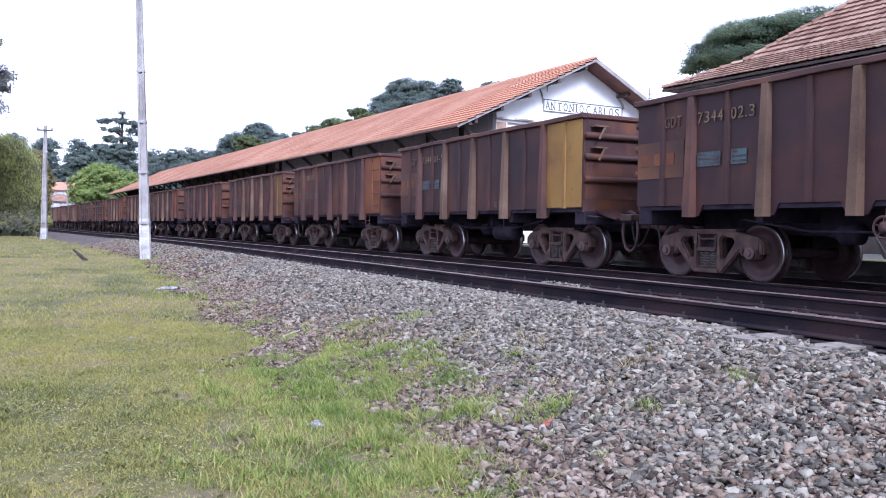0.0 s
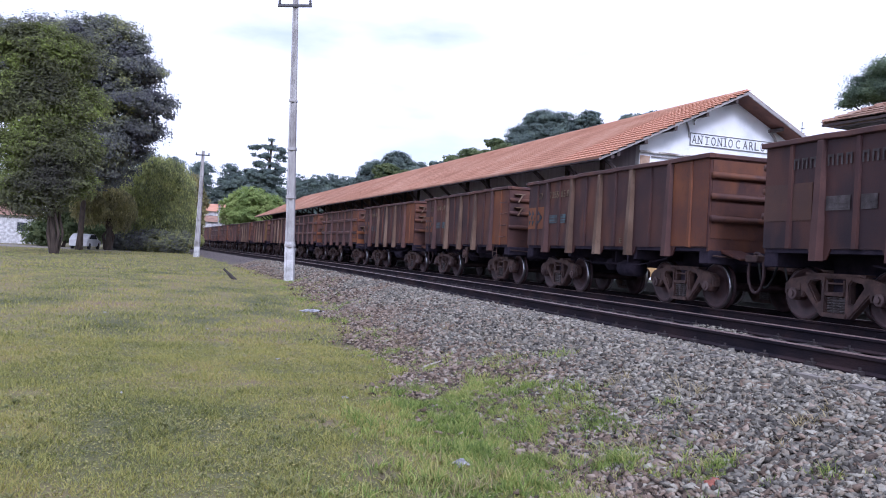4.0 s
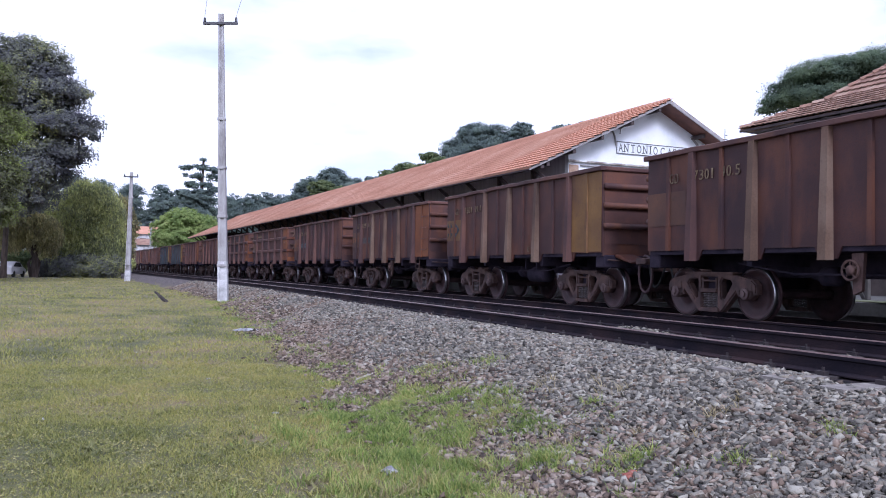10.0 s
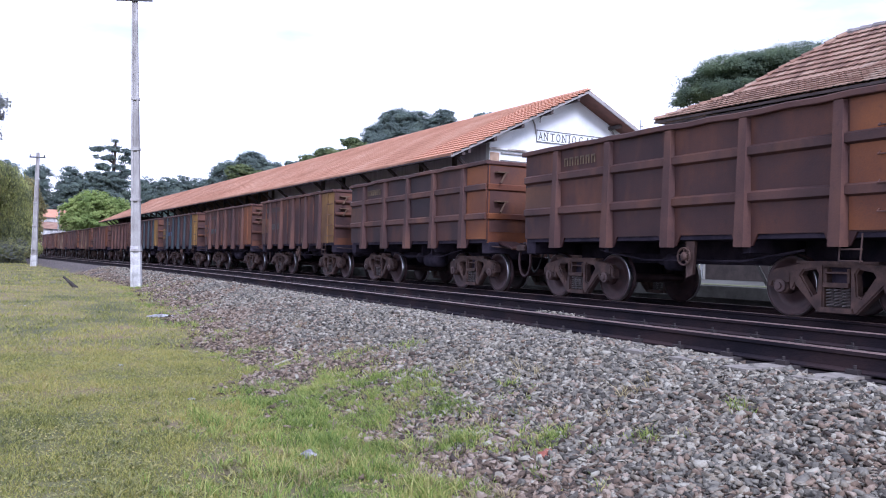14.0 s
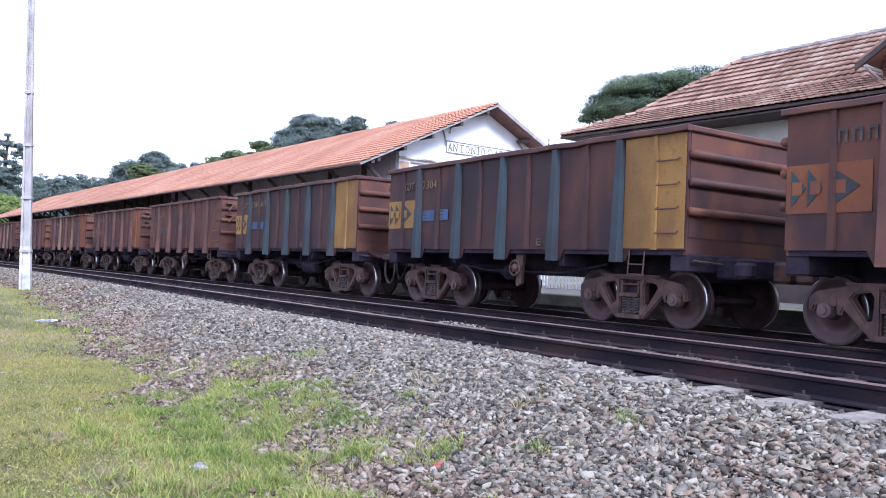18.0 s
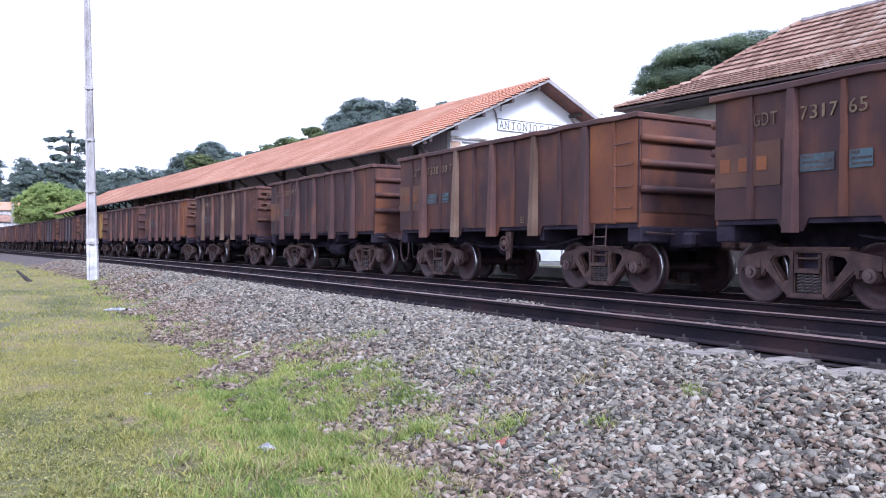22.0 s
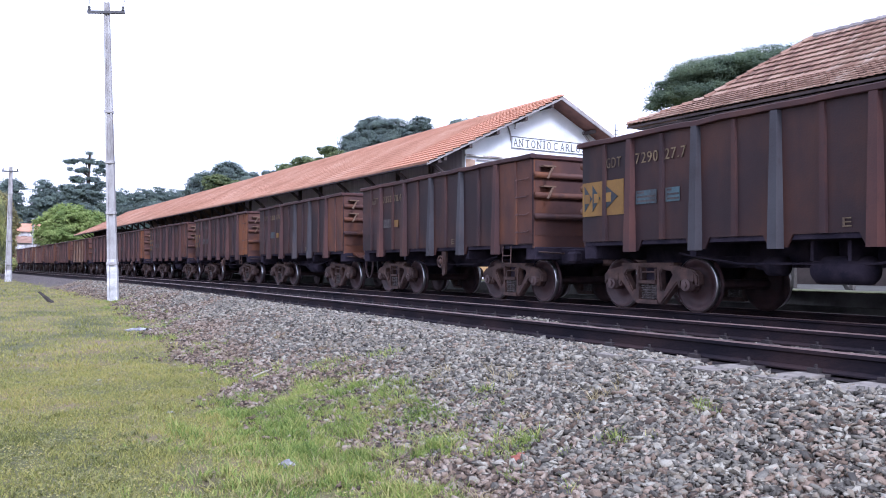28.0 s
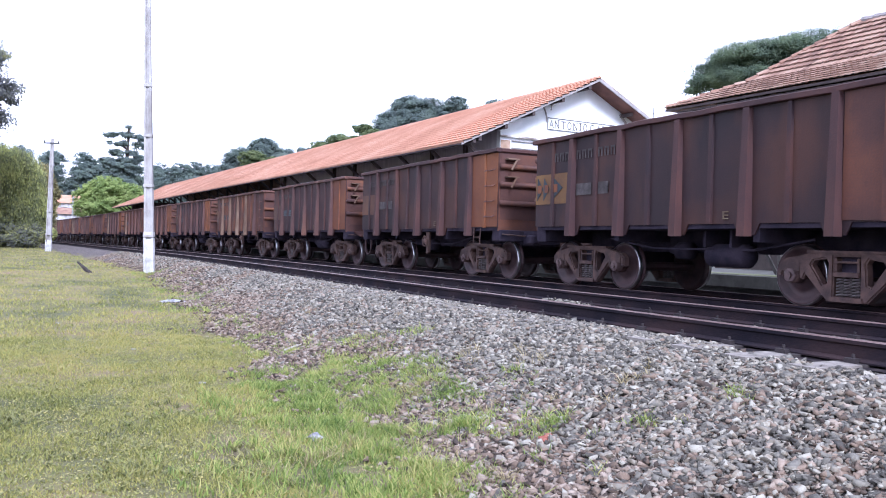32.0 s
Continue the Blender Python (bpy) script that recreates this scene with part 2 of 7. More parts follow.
RAIL = material("rusty_rail_steel", [(0.013, 0.011, 0.017), (0.023, 0.017, 0.022), (0.040, 0.025, 0.027)], 3, 0.9, 0.25, 60, stretch=(1, 0.35, 1), gloss=0.15)
RAILTOP = material("worn_rail_head", [(0.10, 0.058, 0.052), (0.17, 0.112, 0.104)], 5, 0.5, 0.08, stretch=(1, 0.3, 1))
CLIP = material("dusty_rail_clip", [(0.016, 0.012, 0.015), (0.04, 0.03, 0.031)], 9, 0.8, 0.2)
SLEEPER = material("dirty_concrete_sleeper", [(0.03, 0.025, 0.025), (0.07, 0.058, 0.056)], 6, 0.9, 0.4)
SLAB = material("pale_concrete_slab", [(0.1672, 0.1479, 0.1305), (0.2728, 0.2479, 0.2218)], 6, 0.9, 0.4)
STONE = material("grey_ballast_stone", [(0.0702, 0.0642, 0.0558), (0.1326, 0.1246, 0.1074), (0.1813, 0.1711, 0.1468), (0.2262, 0.2102, 0.1747), (0.2125, 0.1767, 0.1328), (0.351, 0.3329, 0.2804)], 14, 0.8, 0.3, 90, gloss=0.3, vary=0.9, island=True, spread=(0.14, 0.86))
STONE_BROWN = material("earth_stained_ballast", [(0.0477, 0.0344, 0.0266), (0.1133, 0.0807, 0.0587), (0.1788, 0.1293, 0.0948), (0.2325, 0.1745, 0.1308), (0.3338, 0.2747, 0.2225)], 14, 0.85, 0.3, 90, vary=0.8, island=True, spread=(0.14, 0.86))
STONE_DARK = material("dark_ballast_stone", [(0.025, 0.02, 0.02), (0.06, 0.048, 0.045), (0.11, 0.09, 0.085)], 14, 0.85, 0.35, 90, vary=0.55, island=True, spread=(0.22, 0.8))
TRACKBED = material("dark_track_bed", [(0.012, 0.010, 0.013), (0.024, 0.019, 0.022), (0.045, 0.036, 0.036)], 12, 0.9, 0.5, 40, gloss=0.15)
STONE_ONE = material("grey_loose_stone", [(0.0702, 0.0642, 0.0558), (0.1326, 0.1246, 0.1074), (0.1813, 0.1711, 0.1468), (0.2262, 0.2102, 0.1747), (0.2125, 0.1767, 0.1328), (0.351, 0.3329, 0.2804)], 14, 0.8, 0.3, 90, gloss=0.3, vary=0.9, spread=(0.14, 0.86))
CONCRETE = material("weathered_pole_concrete", [(0.204, 0.1875, 0.1848), (0.348, 0.3375, 0.3366), (0.48, 0.475, 0.4752)], 2.5, 0.9, 0.3, 30, stretch=(1, 1, 0.5), spread=(0.3, 0.68))
LIME = material("limewash_white", [(0.36, 0.36, 0.36), (0.52, 0.52, 0.53), (0.70, 0.70, 0.71)], 3, 0.9, 0.2)
PLASTER = material("white_wall_plaster", [(0.72, 0.76, 0.80), (0.84, 0.87, 0.90), (0.88, 0.90, 0.93)], 1.2, 0.9, 0.15, 30)
CREAM = material("cream_wall_plaster", [(0.42, 0.40, 0.36), (0.55, 0.53, 0.48)], 1.5, 0.9, 0.15, 30)
TILE = material("orange_clay_tile", [(0.4284, 0.2035, 0.1277), (0.5508, 0.2838, 0.1881), (0.6324, 0.3795, 0.2736)], 0.5, 0.85, 0.12, 40, vary=0.12, island=True, spread=(0.25, 0.75))
TILE_ONE = material("orange_clay_roof_tile", [(0.4284, 0.2035, 0.1277), (0.5508, 0.2838, 0.1881), (0.6324, 0.3795, 0.2736)], 0.5, 0.85, 0.12, 40, vary=0.12, spread=(0.25, 0.75))
TILE_OLD = material("weathered_clay_tile", [(0.1605, 0.0909, 0.0688), (0.2738, 0.1595, 0.1147), (0.3493, 0.2318, 0.172), (0.4342, 0.3338, 0.2734)], 0.9, 0.88, 0.12, 40, vary=0.42, island=True, spread=(0.22, 0.82))
TILE_OLD_ONE = material("weathered_clay_roof_tile", [(0.1605, 0.0909, 0.0688), (0.2738, 0.1595, 0.1147), (0.3493, 0.2318, 0.172), (0.4342, 0.3338, 0.2734)], 0.9, 0.88, 0.12, 40, vary=0.42, spread=(0.22, 0.82))
# Timber colour lifted a little for the haze under the eaves.
DARKWOOD = material("dark_brown_timber", [(0.042, 0.031, 0.033), (0.08, 0.058, 0.056)], 3, 0.8, 0.3, stretch=(1, 1, 0.3))
# Deck underside paled so that it bounces light onto the wall below.
UNDERROOF = material("pale_bounce_roof_boards", [(0.20, 0.17, 0.17), (0.32, 0.27, 0.27)], 3, 0.85, 0.2, stretch=(1, 3, 1))
GREYWOOD = material("grey_painted_timber", [(0.255, 0.2407, 0.2378), (0.391, 0.3735, 0.369)], 3, 0.8, 0.2)
STAINED = material("stained_flaking_plaster", [(0.22, 0.19, 0.17), (0.45, 0.41, 0.37), (0.78, 0.78, 0.78)], 2.2, 0.9, 0.3)
BARE_BRICK = material("bare_pale_brick", [(0.36, 0.24, 0.17), (0.50, 0.36, 0.27)], 5, 0.9, 0.4, 40)
OCHRE = material("ochre_wall_paint", [(0.36, 0.22, 0.09), (0.48, 0.31, 0.14)], 3, 0.85, 0.1)
# Concrete colour is darkened for the shade behind the train.
PLATFORM = material("worn_shaded_concrete", [(0.07, 0.07, 0.066), (0.14, 0.14, 0.13)], 1.5, 0.9, 0.2)
LETTERING = material("dark_sign_paint", [(0.09, 0.09, 0.10), (0.14, 0.14, 0.15)], 8, 0.8, 0)
BARK = material("rough_grey_bark", [(0.03, 0.023, 0.019), (0.07, 0.052, 0.042)], 5, 0.95, 0.6, 40, stretch=(1, 1, 0.3))
LEAF_DARK = leafy(material("dark_green_foliage", [(0.085, 0.125, 0.10), (0.15, 0.205, 0.14), (0.25, 0.32, 0.18)], 0.5, 0.9, 0, vary=0.2, island=True, spread=(0.25, 0.75)), 0.5)
LEAF_MID = leafy(material("mid_green_foliage", [(0.08, 0.12, 0.045), (0.18, 0.24, 0.08), (0.34, 0.40, 0.12)], 0.7, 0.9, 0, vary=0.4, island=True, spread=(0.2, 0.8)), 0.5)
LEAF_SPRAY = leafy(material("dark_to_bright_green_foliage", [(0.0825, 0.081, 0.0713), (0.132, 0.1382, 0.0864), (0.187, 0.2052, 0.0972), (0.308, 0.378, 0.108), (0.418, 0.486, 0.1404)], 0.26, 0.9, 0, vary=0.22, island=True, spread=(0.3, 0.8)), 0.5)
# Leaf colour lifted and purpled to carry lens haze.
LEAF_DEEP = leafy(material("hazed_deep_green_foliage", [(0.1003, 0.1008, 0.1254), (0.1593, 0.168, 0.1728), (0.2242, 0.2408, 0.1984), (0.4248, 0.448, 0.1792), (0.4248, 0.3136, 0.2176)], 0.28, 0.9, 0, vary=0.22, island=True, spread=(0.3, 0.85)), 0.45)
# Far trees' leaf colour is greyed and paled for aerial haze.
LEAF_FAR = leafy(material("haze_greyed_foliage", [(0.1323, 0.1755, 0.18), (0.2012, 0.2574, 0.24), (0.299, 0.3744, 0.3)], 0.4, 0.9, 0, vary=0.2, island=True, spread=(0.25, 0.75)), 0.5)
CLOVER = leafy(material("clover_leaves", [(0.1021, 0.1176, 0.0385), (0.2041, 0.2205, 0.0684), (0.3175, 0.3038, 0.0983), (0.4309, 0.3724, 0.1368)], 2.0, 0.5, 0, vary=0.7, island=True, spread=(0.12, 0.88)), 0.25)
LEAF_LIGHT = leafy(material("light_green_foliage", [(0.17, 0.25, 0.08), (0.32, 0.41, 0.14), (0.46, 0.53, 0.20)], 0.5, 0.9, 0, vary=0.3, island=True, spread=(0.25, 0.8)), 0.45)
LEAF_WILLOW = leafy(material("willow_foliage", [(0.1851, 0.2132, 0.132), (0.3174, 0.345, 0.1705), (0.5025, 0.5394, 0.209), (0.6083, 0.6147, 0.253)], 0.5, 0.9, 0, vary=0.4, island=True, spread=(0.25, 0.8)), 0.5)
LEAF_KHAKI = leafy(material("khaki_foliage", [(0.19, 0.18, 0.11), (0.33, 0.31, 0.15), (0.50, 0.46, 0.20)], 0.6, 0.9, 0, vary=0.4, island=True, spread=(0.25, 0.8)), 0.5)
LEAF_OLIVE = leafy(material("olive_green_foliage", [(0.09, 0.125, 0.065), (0.17, 0.22, 0.105), (0.29, 0.33, 0.15)], 0.7, 0.9, 0, vary=0.4, island=True, spread=(0.2, 0.8)), 0.5)
GRASS = leafy(material("lawn_grass_blades", [(0.128, 0.143, 0.0385), (0.216, 0.2345, 0.064), (0.3027, 0.313, 0.0931), (0.372, 0.347, 0.098), (0.405, 0.374, 0.115), (0.420, 0.350, 0.140)], 0.7, 0.7, 0, vary=0.6, island=True, spread=(0.16, 0.9)), 0.3)
WEED = leafy(material("bright_green_weed", [(0.1018, 0.1594, 0.0379), (0.2033, 0.288, 0.0632), (0.3318, 0.4011, 0.1038), (0.4816, 0.4422, 0.1716)], 1.5, 0.7, 0, vary=0.55, island=True, spread=(0.2, 0.8)), 0.35)
HERB = leafy(material("dull_green_herb", [(0.115, 0.1323, 0.048), (0.207, 0.2156, 0.08), (0.345, 0.3234, 0.136)], 2, 0.6, 0, vary=0.5, island=True, spread=(0.2, 0.8)), 0.25)
STRAW = leafy(material("dry_straw_grass", [(0.22, 0.17, 0.09), (0.36, 0.30, 0.16), (0.46, 0.40, 0.24)], 2, 0.8, 0, vary=0.5, island=True, spread=(0.2, 0.8)), 0.3)
LITTER = material("crumpled_white_paper", [(0.13, 0.13, 0.145), (0.26, 0.26, 0.28), (0.5, 0.5, 0.53)], 14, 0.8, 0.4)
DARKLOG = material("charred_wood", [(0.03, 0.025, 0.025), (0.07, 0.06, 0.055)], 6, 0.9, 0.5)
IRON = material("dark_iron", [(0.05, 0.05, 0.055), (0.09, 0.09, 0.10)], 6, 0.6, 0.1)
GLASS_DARK = material("dark_window_glass", [(0.02, 0.025, 0.03), (0.04, 0.045, 0.05)], 2, 0.1, 0)
CARWHITE = material("white_car_paint", [(0.6, 0.6, 0.62), (0.7, 0.7, 0.72)], 2, 0.3, 0)
RUBBER = material("black_rubber", [(0.02, 0.02, 0.02), (0.03, 0.03, 0.03)], 5, 0.85, 0.1)


# ---- mesh helpers ----
def part(name, bm, mat, parent=None, label="", smooth=False):
    """Links a bmesh as one mesh object, under a thing or part if given."""
    me = bpy.data.meshes.new(name)
    bm.to_mesh(me)
    bm.free()
    return mesh_object(name, me, mat, parent, label, smooth)


def mesh_object(name, me, mat, parent=None, label="", smooth=False):
    for m in (mat if isinstance(mat, (list, tuple)) else [mat]):
        if len(me.materials) < 8 and m is not None and m.name not in [q.name for q in me.materials if q]:
            me.materials.append(m)
    if smooth:
        me.polygons.foreach_set("use_smooth", [True] * len(me.polygons))
    ob = new(name, me)
    if parent is not None:
        ob.parent = parent
    if label:
        tagged(ob, label)
    return ob


def box(bm, x0, x1, y0, y1, z0, z1, mat=0, m=None):
    vs = [bm.verts.new(v) for v in ((x0, y0, z0), (x1, y0, z0), (x1, y1, z0), (x0, y1, z0), (x0, y0, z1), (x1, y0, z1), (x1, y1, z1), (x0, y1, z1))]
    for v in vs:
        if m is not None:
            v.co = m @ v.co
    for f in ((0, 3, 2, 1), (4, 5, 6, 7), (0, 1, 5, 4), (1, 2, 6, 5), (2, 3, 7, 6), (3, 0, 4, 7)):
        bm.faces.new([vs[i] for i in f]).material_index = mat
    return vs


def boxes(*rows, bevel=0.0):
    bm = bmesh.new()
    for r in rows:
        box(bm, *r)
    if bevel:
        bmesh.ops.bevel(bm, geom=bm.edges[:], offset=bevel, segments=1, affect="EDGES")
    return bm


def tube(bm, pts, radii, sides=8, cap=True):
    """A tapered tube through points."""
    pts = [Vector(p) for p in pts]
    if not hasattr(radii, "__len__"):
        radii = [radii] * len(pts)
    rings = []
    for i, p in enumerate(pts):
        d = (pts[min(i + 1, len(pts) - 1)] - pts[max(i - 1, 0)]).normalized()
        a = d.cross(Vector((0, 0, 1)) if abs(d.z) < 0.9 else Vector((1, 0, 0))).normalized()
        b = d.cross(a)
        rings.append([bm.verts.new(p + (a * math.cos(q) + b * math.sin(q)) * radii[i]) for q in (2 * math.pi * j / sides for j in range(sides))])
    for r0, r1 in zip(rings, rings[1:]):
        for j in range(sides):
            bm.faces.new((r0[j], r0[(j + 1) % sides], r1[(j + 1) % sides], r1[j]))
    if cap:
        bm.faces.new(rings[0][::-1])
        bm.faces.new(rings[-1])


def prism(bm, outline, axis, a, b, mat=0, holes=()):
    """Extrudes a closed outline (pairs) along an axis from a to b."""
    def at(p, s):
        return {"x": (s, p[0], p[1]), "y": (p[0], s, p[1]), "z": (p[0], p[1], s)}[axis]
    v0 = [bm.verts.new(at(p, a)) for p in outline]
    v1 = [bm.verts.new(at(p, b)) for p in outline]
    n = len(outline)
    for i in range(n):
        bm.faces.new((v0[i], v0[(i + 1) % n], v1[(i + 1) % n], v1[i])).material_index = mat
    bm.faces.new(v0[::-1]).material_index = mat
    bm.faces.new(v1).material_index = mat


def lathe(bm, profile, cx, cy, cz, axis="x", sides=28, mats=None):
    """Turns a profile of (along, radius) pairs round an axis."""
    rings = []
    for s, r in profile:
        ring = []
        for j in range(sides):
            q = 2 * math.pi * j / sides
            u, v = r * math.cos(q), r * math.sin(q)
            ring.append(bm.verts.new({"x": (cx + s, cy + u, cz + v), "y": (cx + u, cy + s, cz + v), "z": (cx + u, cy + v, cz + s)}[axis]))
        rings.append(ring)
    for i, (r0, r1) in enumerate(zip(rings, rings[1:])):
        for j in range(sides):
            f = bm.faces.new((r0[j], r0[(j + 1) % sides], r1[(j + 1) % sides], r1[j]))
            f.material_index = mats[i] if mats else 0
            f.smooth = True


def raw_mesh(name, verts, faces, mat, parent=None, label="", loops=None):
    """A mesh from numpy arrays; faces all have the same number of corners."""
    me = bpy.data.meshes.new(name)
    verts, faces = np.asarray(verts, np.float32), np.asarray(faces, np.int32)
    me.vertices.add(len(verts))
    me.vertices.foreach_set("co", verts.ravel())
    me.loops.add(faces.size)
    me.loops.foreach_set("vertex_index", faces.ravel())
    me.polygons.add(len(faces))
    me.polygons.foreach_set("loop_start", np.arange(0, faces.size, faces.shape[1], dtype=np.int32))
    me.update(calc_edges=True)
    return mesh_object(name, me, mat, parent, label)


def lettering(name, text, size, mat, parent, m, label="", width=None, depth=0.004, gap=1.0):
    """Words in the built-in font as a thin mesh, its left foot at m."""
    cu = bpy.data.curves.new(name, "FONT")
    cu.body, cu.size, cu.extrude, cu.space_character = text, size, depth, gap
    tmp = bpy.data.objects.new(name, cu)
    me = bpy.data.meshes.new_from_object(tmp)
    bpy.data.objects.remove(tmp)
    me.name = name
    if width:
        xs = [v.co.x for v in me.vertices]
        lo, k = min(xs), width / (max(xs) - min(xs))
        for v in me.vertices:
            v.co.x = (v.co.x - lo) * k
    me.transform(m)
    return mesh_object(name, me, mat, parent, label)


# ---- the plan: tracks run along y, bend a little away in the distance; z = 0 is the head of the train's rails ----
NEAR_X, TRAIN_X, NEAR_Z, GAUGE = 6.46, 10.82, 0.098, 1.6
SLEEPER_Y, SPILL = 0.42, (6.85, 7.22, 4.6, 6.6)


def bend(y):
    """Sideways shift of both tracks and the slope of their line at y."""
    if y < 20:
        return 0.0, 0.0
    if y < 50:
        k = 0.06 / 30
        return -k * (y - 20) ** 2 / 2, -k * (y - 20)
    if y < 110:
        return -0.9 - 0.06 * (y - 50), -0.06
    k = 0.0016
    s = min(y - 110, 220)
    return -4.5 - 0.06 * (y - 110) - k * s * s / 2 - k * s * (y - 110 - s), -0.06 - k * s


def lawn_z(y):
    return -0.80 + 0.28 * min(max((y - 6) / 24, 0), 1)


BARE = [(1.32, 5.84, 0.22), (1.19, 7.45, 0.14), (1.64, 5.73, 0.2), (1.35, 5.98, 0.2), (1.35, 6.04, 0.16), (1.53, 5.06, 0.2), (2.3, 5.6, 0.22), (1.9, 4.7, 0.25), (2.55, 6.6, 0.2), (0.9, 4.6, 0.22), (2.05, 6.55, 0.16)]


def bare(x, y):
    """How bare the lawn is trodden at a place, 0 to 1."""
    best = 0.0
    for a, b, r in BARE:
        d = math.hypot(x - a, (y - b) * 0.8) / r + 0.35 * noise.noise((x * 4, y * 4, 1))
        best = max(best, min(1.0, max(0.0, 1.5 - d)))
    return best


def edge_x(y):
    """Where the lawn gives way to the ballast bank."""
    near = 2.45 + 0.55 * min(max((y - 9) / 8, 0), 1) + 0.9 * min(max((y - 17) / 13, 0), 1)
    return near + 0.18 * math.sin(y * 1.3) + 0.1 * math.sin(y * 3.1 + 1) + bend(y)[0]


def ground_z(x, y):
    b = bend(y)[0]
    top, lz, e = NEAR_Z - 0.20, lawn_z(y), edge_x(y)
    foot = 5.05 + b
    if x <= e:
        z = lz + 0.03 * noise.noise((x * 0.5, y * 0.5, 0)) - 0.05 * max(0.0, min(1.0, (-x - 6) / 10))
        return z
    if x < foot:
        k = (x - e) / max(foot - e, 0.1)
        k = k * k * (3 - 2 * k) * 0.35 + k * 0.65
        return lz + (top - lz) * k + 0.025 * noise.noise((x * 1.1, y * 1.1, 3))
    if x < 7.9 + b:
        return top
    if x < 8.9 + b:
        return top + (-0.20 - top) * (x - 7.9 - b)
    if x < 12.3 + b:
        return -0.20
    if x < 13.2 + b:
        return -0.20 - 0.2 * (x - 12.3 - b)
    return -0.38


def build_ground():
    xs = sorted(set([-900, -400, -150, -80, -50, -35] + list(np.arange(-26, -2, 1.5)) + list(np.arange(-2, 5.6, 0.16)) + list(np.arange(5.6, 14, 0.4)) + [16, 20, 30, 50, 90, 180, 400, 900]))
    ys = sorted(set([-900, -400, -330, -200, -100, -60, -30, -15, -8, -4, -2] + list(np.arange(0, 14, 0.25)) + list(np.arange(14, 40, 0.6)) + list(np.arange(40, 120, 3)) + list(np.arange(120, 400, 15)) + [420, 500, 700, 1000, 1600]))
    verts, faces = [], []
    for y in ys:
        for x in xs:
            verts.append((x, y, ground_z(x, y)))
    w = len(xs)
    for j in range(len(ys) - 1):
        for i in range(w - 1):
            faces.append((j * w + i, j * w + i + 1, (j + 1) * w + i + 1, (j + 1) * w + i))
    m = bpy.data.materials.new("lawn_soil_and_ballast")
    m.use_nodes = True
    n, k = m.node_tree.nodes, m.node_tree.links
    b = n["Principled BSDF"]
    b.inputs["Roughness"].default_value = 0.95
    at = n.new("ShaderNodeAttribute")
    at.attribute_name = "bank"
    tc = n.new("ShaderNodeTexCoord")
    def ramp(scale, detail, cols, src=None):
        t = n.new("ShaderNodeTexNoise")
        t.inputs["Scale"].default_value, t.inputs["Detail"].default_value = scale, detail
        k.new(tc.outputs["Object"], t.inputs["Vector"])
        r = n.new("ShaderNodeValToRGB")
        for i, (p, c) in enumerate(cols):
            el = r.color_ramp.elements[i] if i < 2 else r.color_ramp.elements.new(p)
            el.position, el.color = p, (*c, 1)
        k.new(t.outputs["Fac"], r.inputs[0])
        return r, t
    # Ground colours darkened to stand for shade between blades and between stones.
    g, gt = ramp(0.7, 8, [(0.34, (0.08, 0.082, 0.032)), (0.48, (0.13, 0.122, 0.05)), (0.60, (0.19, 0.155, 0.075)), (0.70, (0.19, 0.13, 0.085))])
    s, st = ramp(9, 6, [(0.3, (0.035, 0.03, 0.03)), (0.55, (0.10, 0.08, 0.075)), (0.75, (0.19, 0.165, 0.16))])
    mix = n.new("ShaderNodeMix")
    mix.data_type = "RGBA"
    k.new(at.outputs["Fac"], mix.inputs[0])
    k.new(g.outputs[0], mix.inputs[6])
    k.new(s.outputs[0], mix.inputs[7])
    at2 = n.new("ShaderNodeAttribute")
    at2.attribute_name = "earth"
    soil, _ = ramp(14, 6, [(0.3, (0.09, 0.068, 0.042)), (0.7, (0.20, 0.155, 0.095))])
    mix2 = n.new("ShaderNodeMix")
    mix2.data_type = "RGBA"
    k.new(at2.outputs["Fac"], mix2.inputs[0])
    k.new(mix.outputs[2], mix2.inputs[6])
    k.new(soil.outputs[0], mix2.inputs[7])
    k.new(mix2.outputs[2], b.inputs["Base Color"])
    bp = n.new("ShaderNodeBump")
    bp.inputs["Strength"].default_value, bp.inputs["Distance"].default_value = 0.6, 0.03
    tb = n.new("ShaderNodeTexNoise")
    tb.inputs["Scale"].default_value, tb.inputs["Detail"].default_value = 24, 5
    k.new(tc.outputs["Object"], tb.inputs["Vector"])
    k.new(tb.outputs["Fac"], bp.inputs["Height"])
    k.new(bp.outputs[0], b.inputs["Normal"])
    ob = raw_mesh("ground", verts, faces, m)
    a = ob.data.attributes.new("bank", "FLOAT", "POINT")
    vals = []
    for x, y, z in verts:
        e = edge_x(y)
        vals.append(min(max((x - e + 0.12) / 0.24, 0), 1) * (1 if x < 30 else 0))
    a.data.foreach_set("value", vals)
    a = ob.data.attributes.new("earth", "FLOAT", "POINT")
    a.data.foreach_set("value", [0.75 * bare(x, y) if -4 < x < 4 and 0 < y < 40 else 0.0 for x, y, z in verts])
    ob.data.polygons.foreach_set("use_smooth", [True] * len(ob.data.polygons))
    tagged(ob, "mown green lawn beside a raised grey ballast bank", "ground", kind="structure")


build_ground()


def rail_profile(h=0.17):
    half = [(0.07, 0), (0.07, 0.012), (0.012, 0.032), (0.009, h - 0.05), (0.035, h - 0.036), (0.036, h - 0.008), (0.026, h)]
    return [(x, z - h) for x, z in half] + [(-x, z - h) for x, z in half[::-1]]


TRACK_YS = [-330, -200, -100, -40, -20, -8] + [float(v) for v in range(-4, 60, 4)] + [float(v) for v in range(60, 130, 10)] + [150.0, 180, 220, 270, 330, 420, 520]


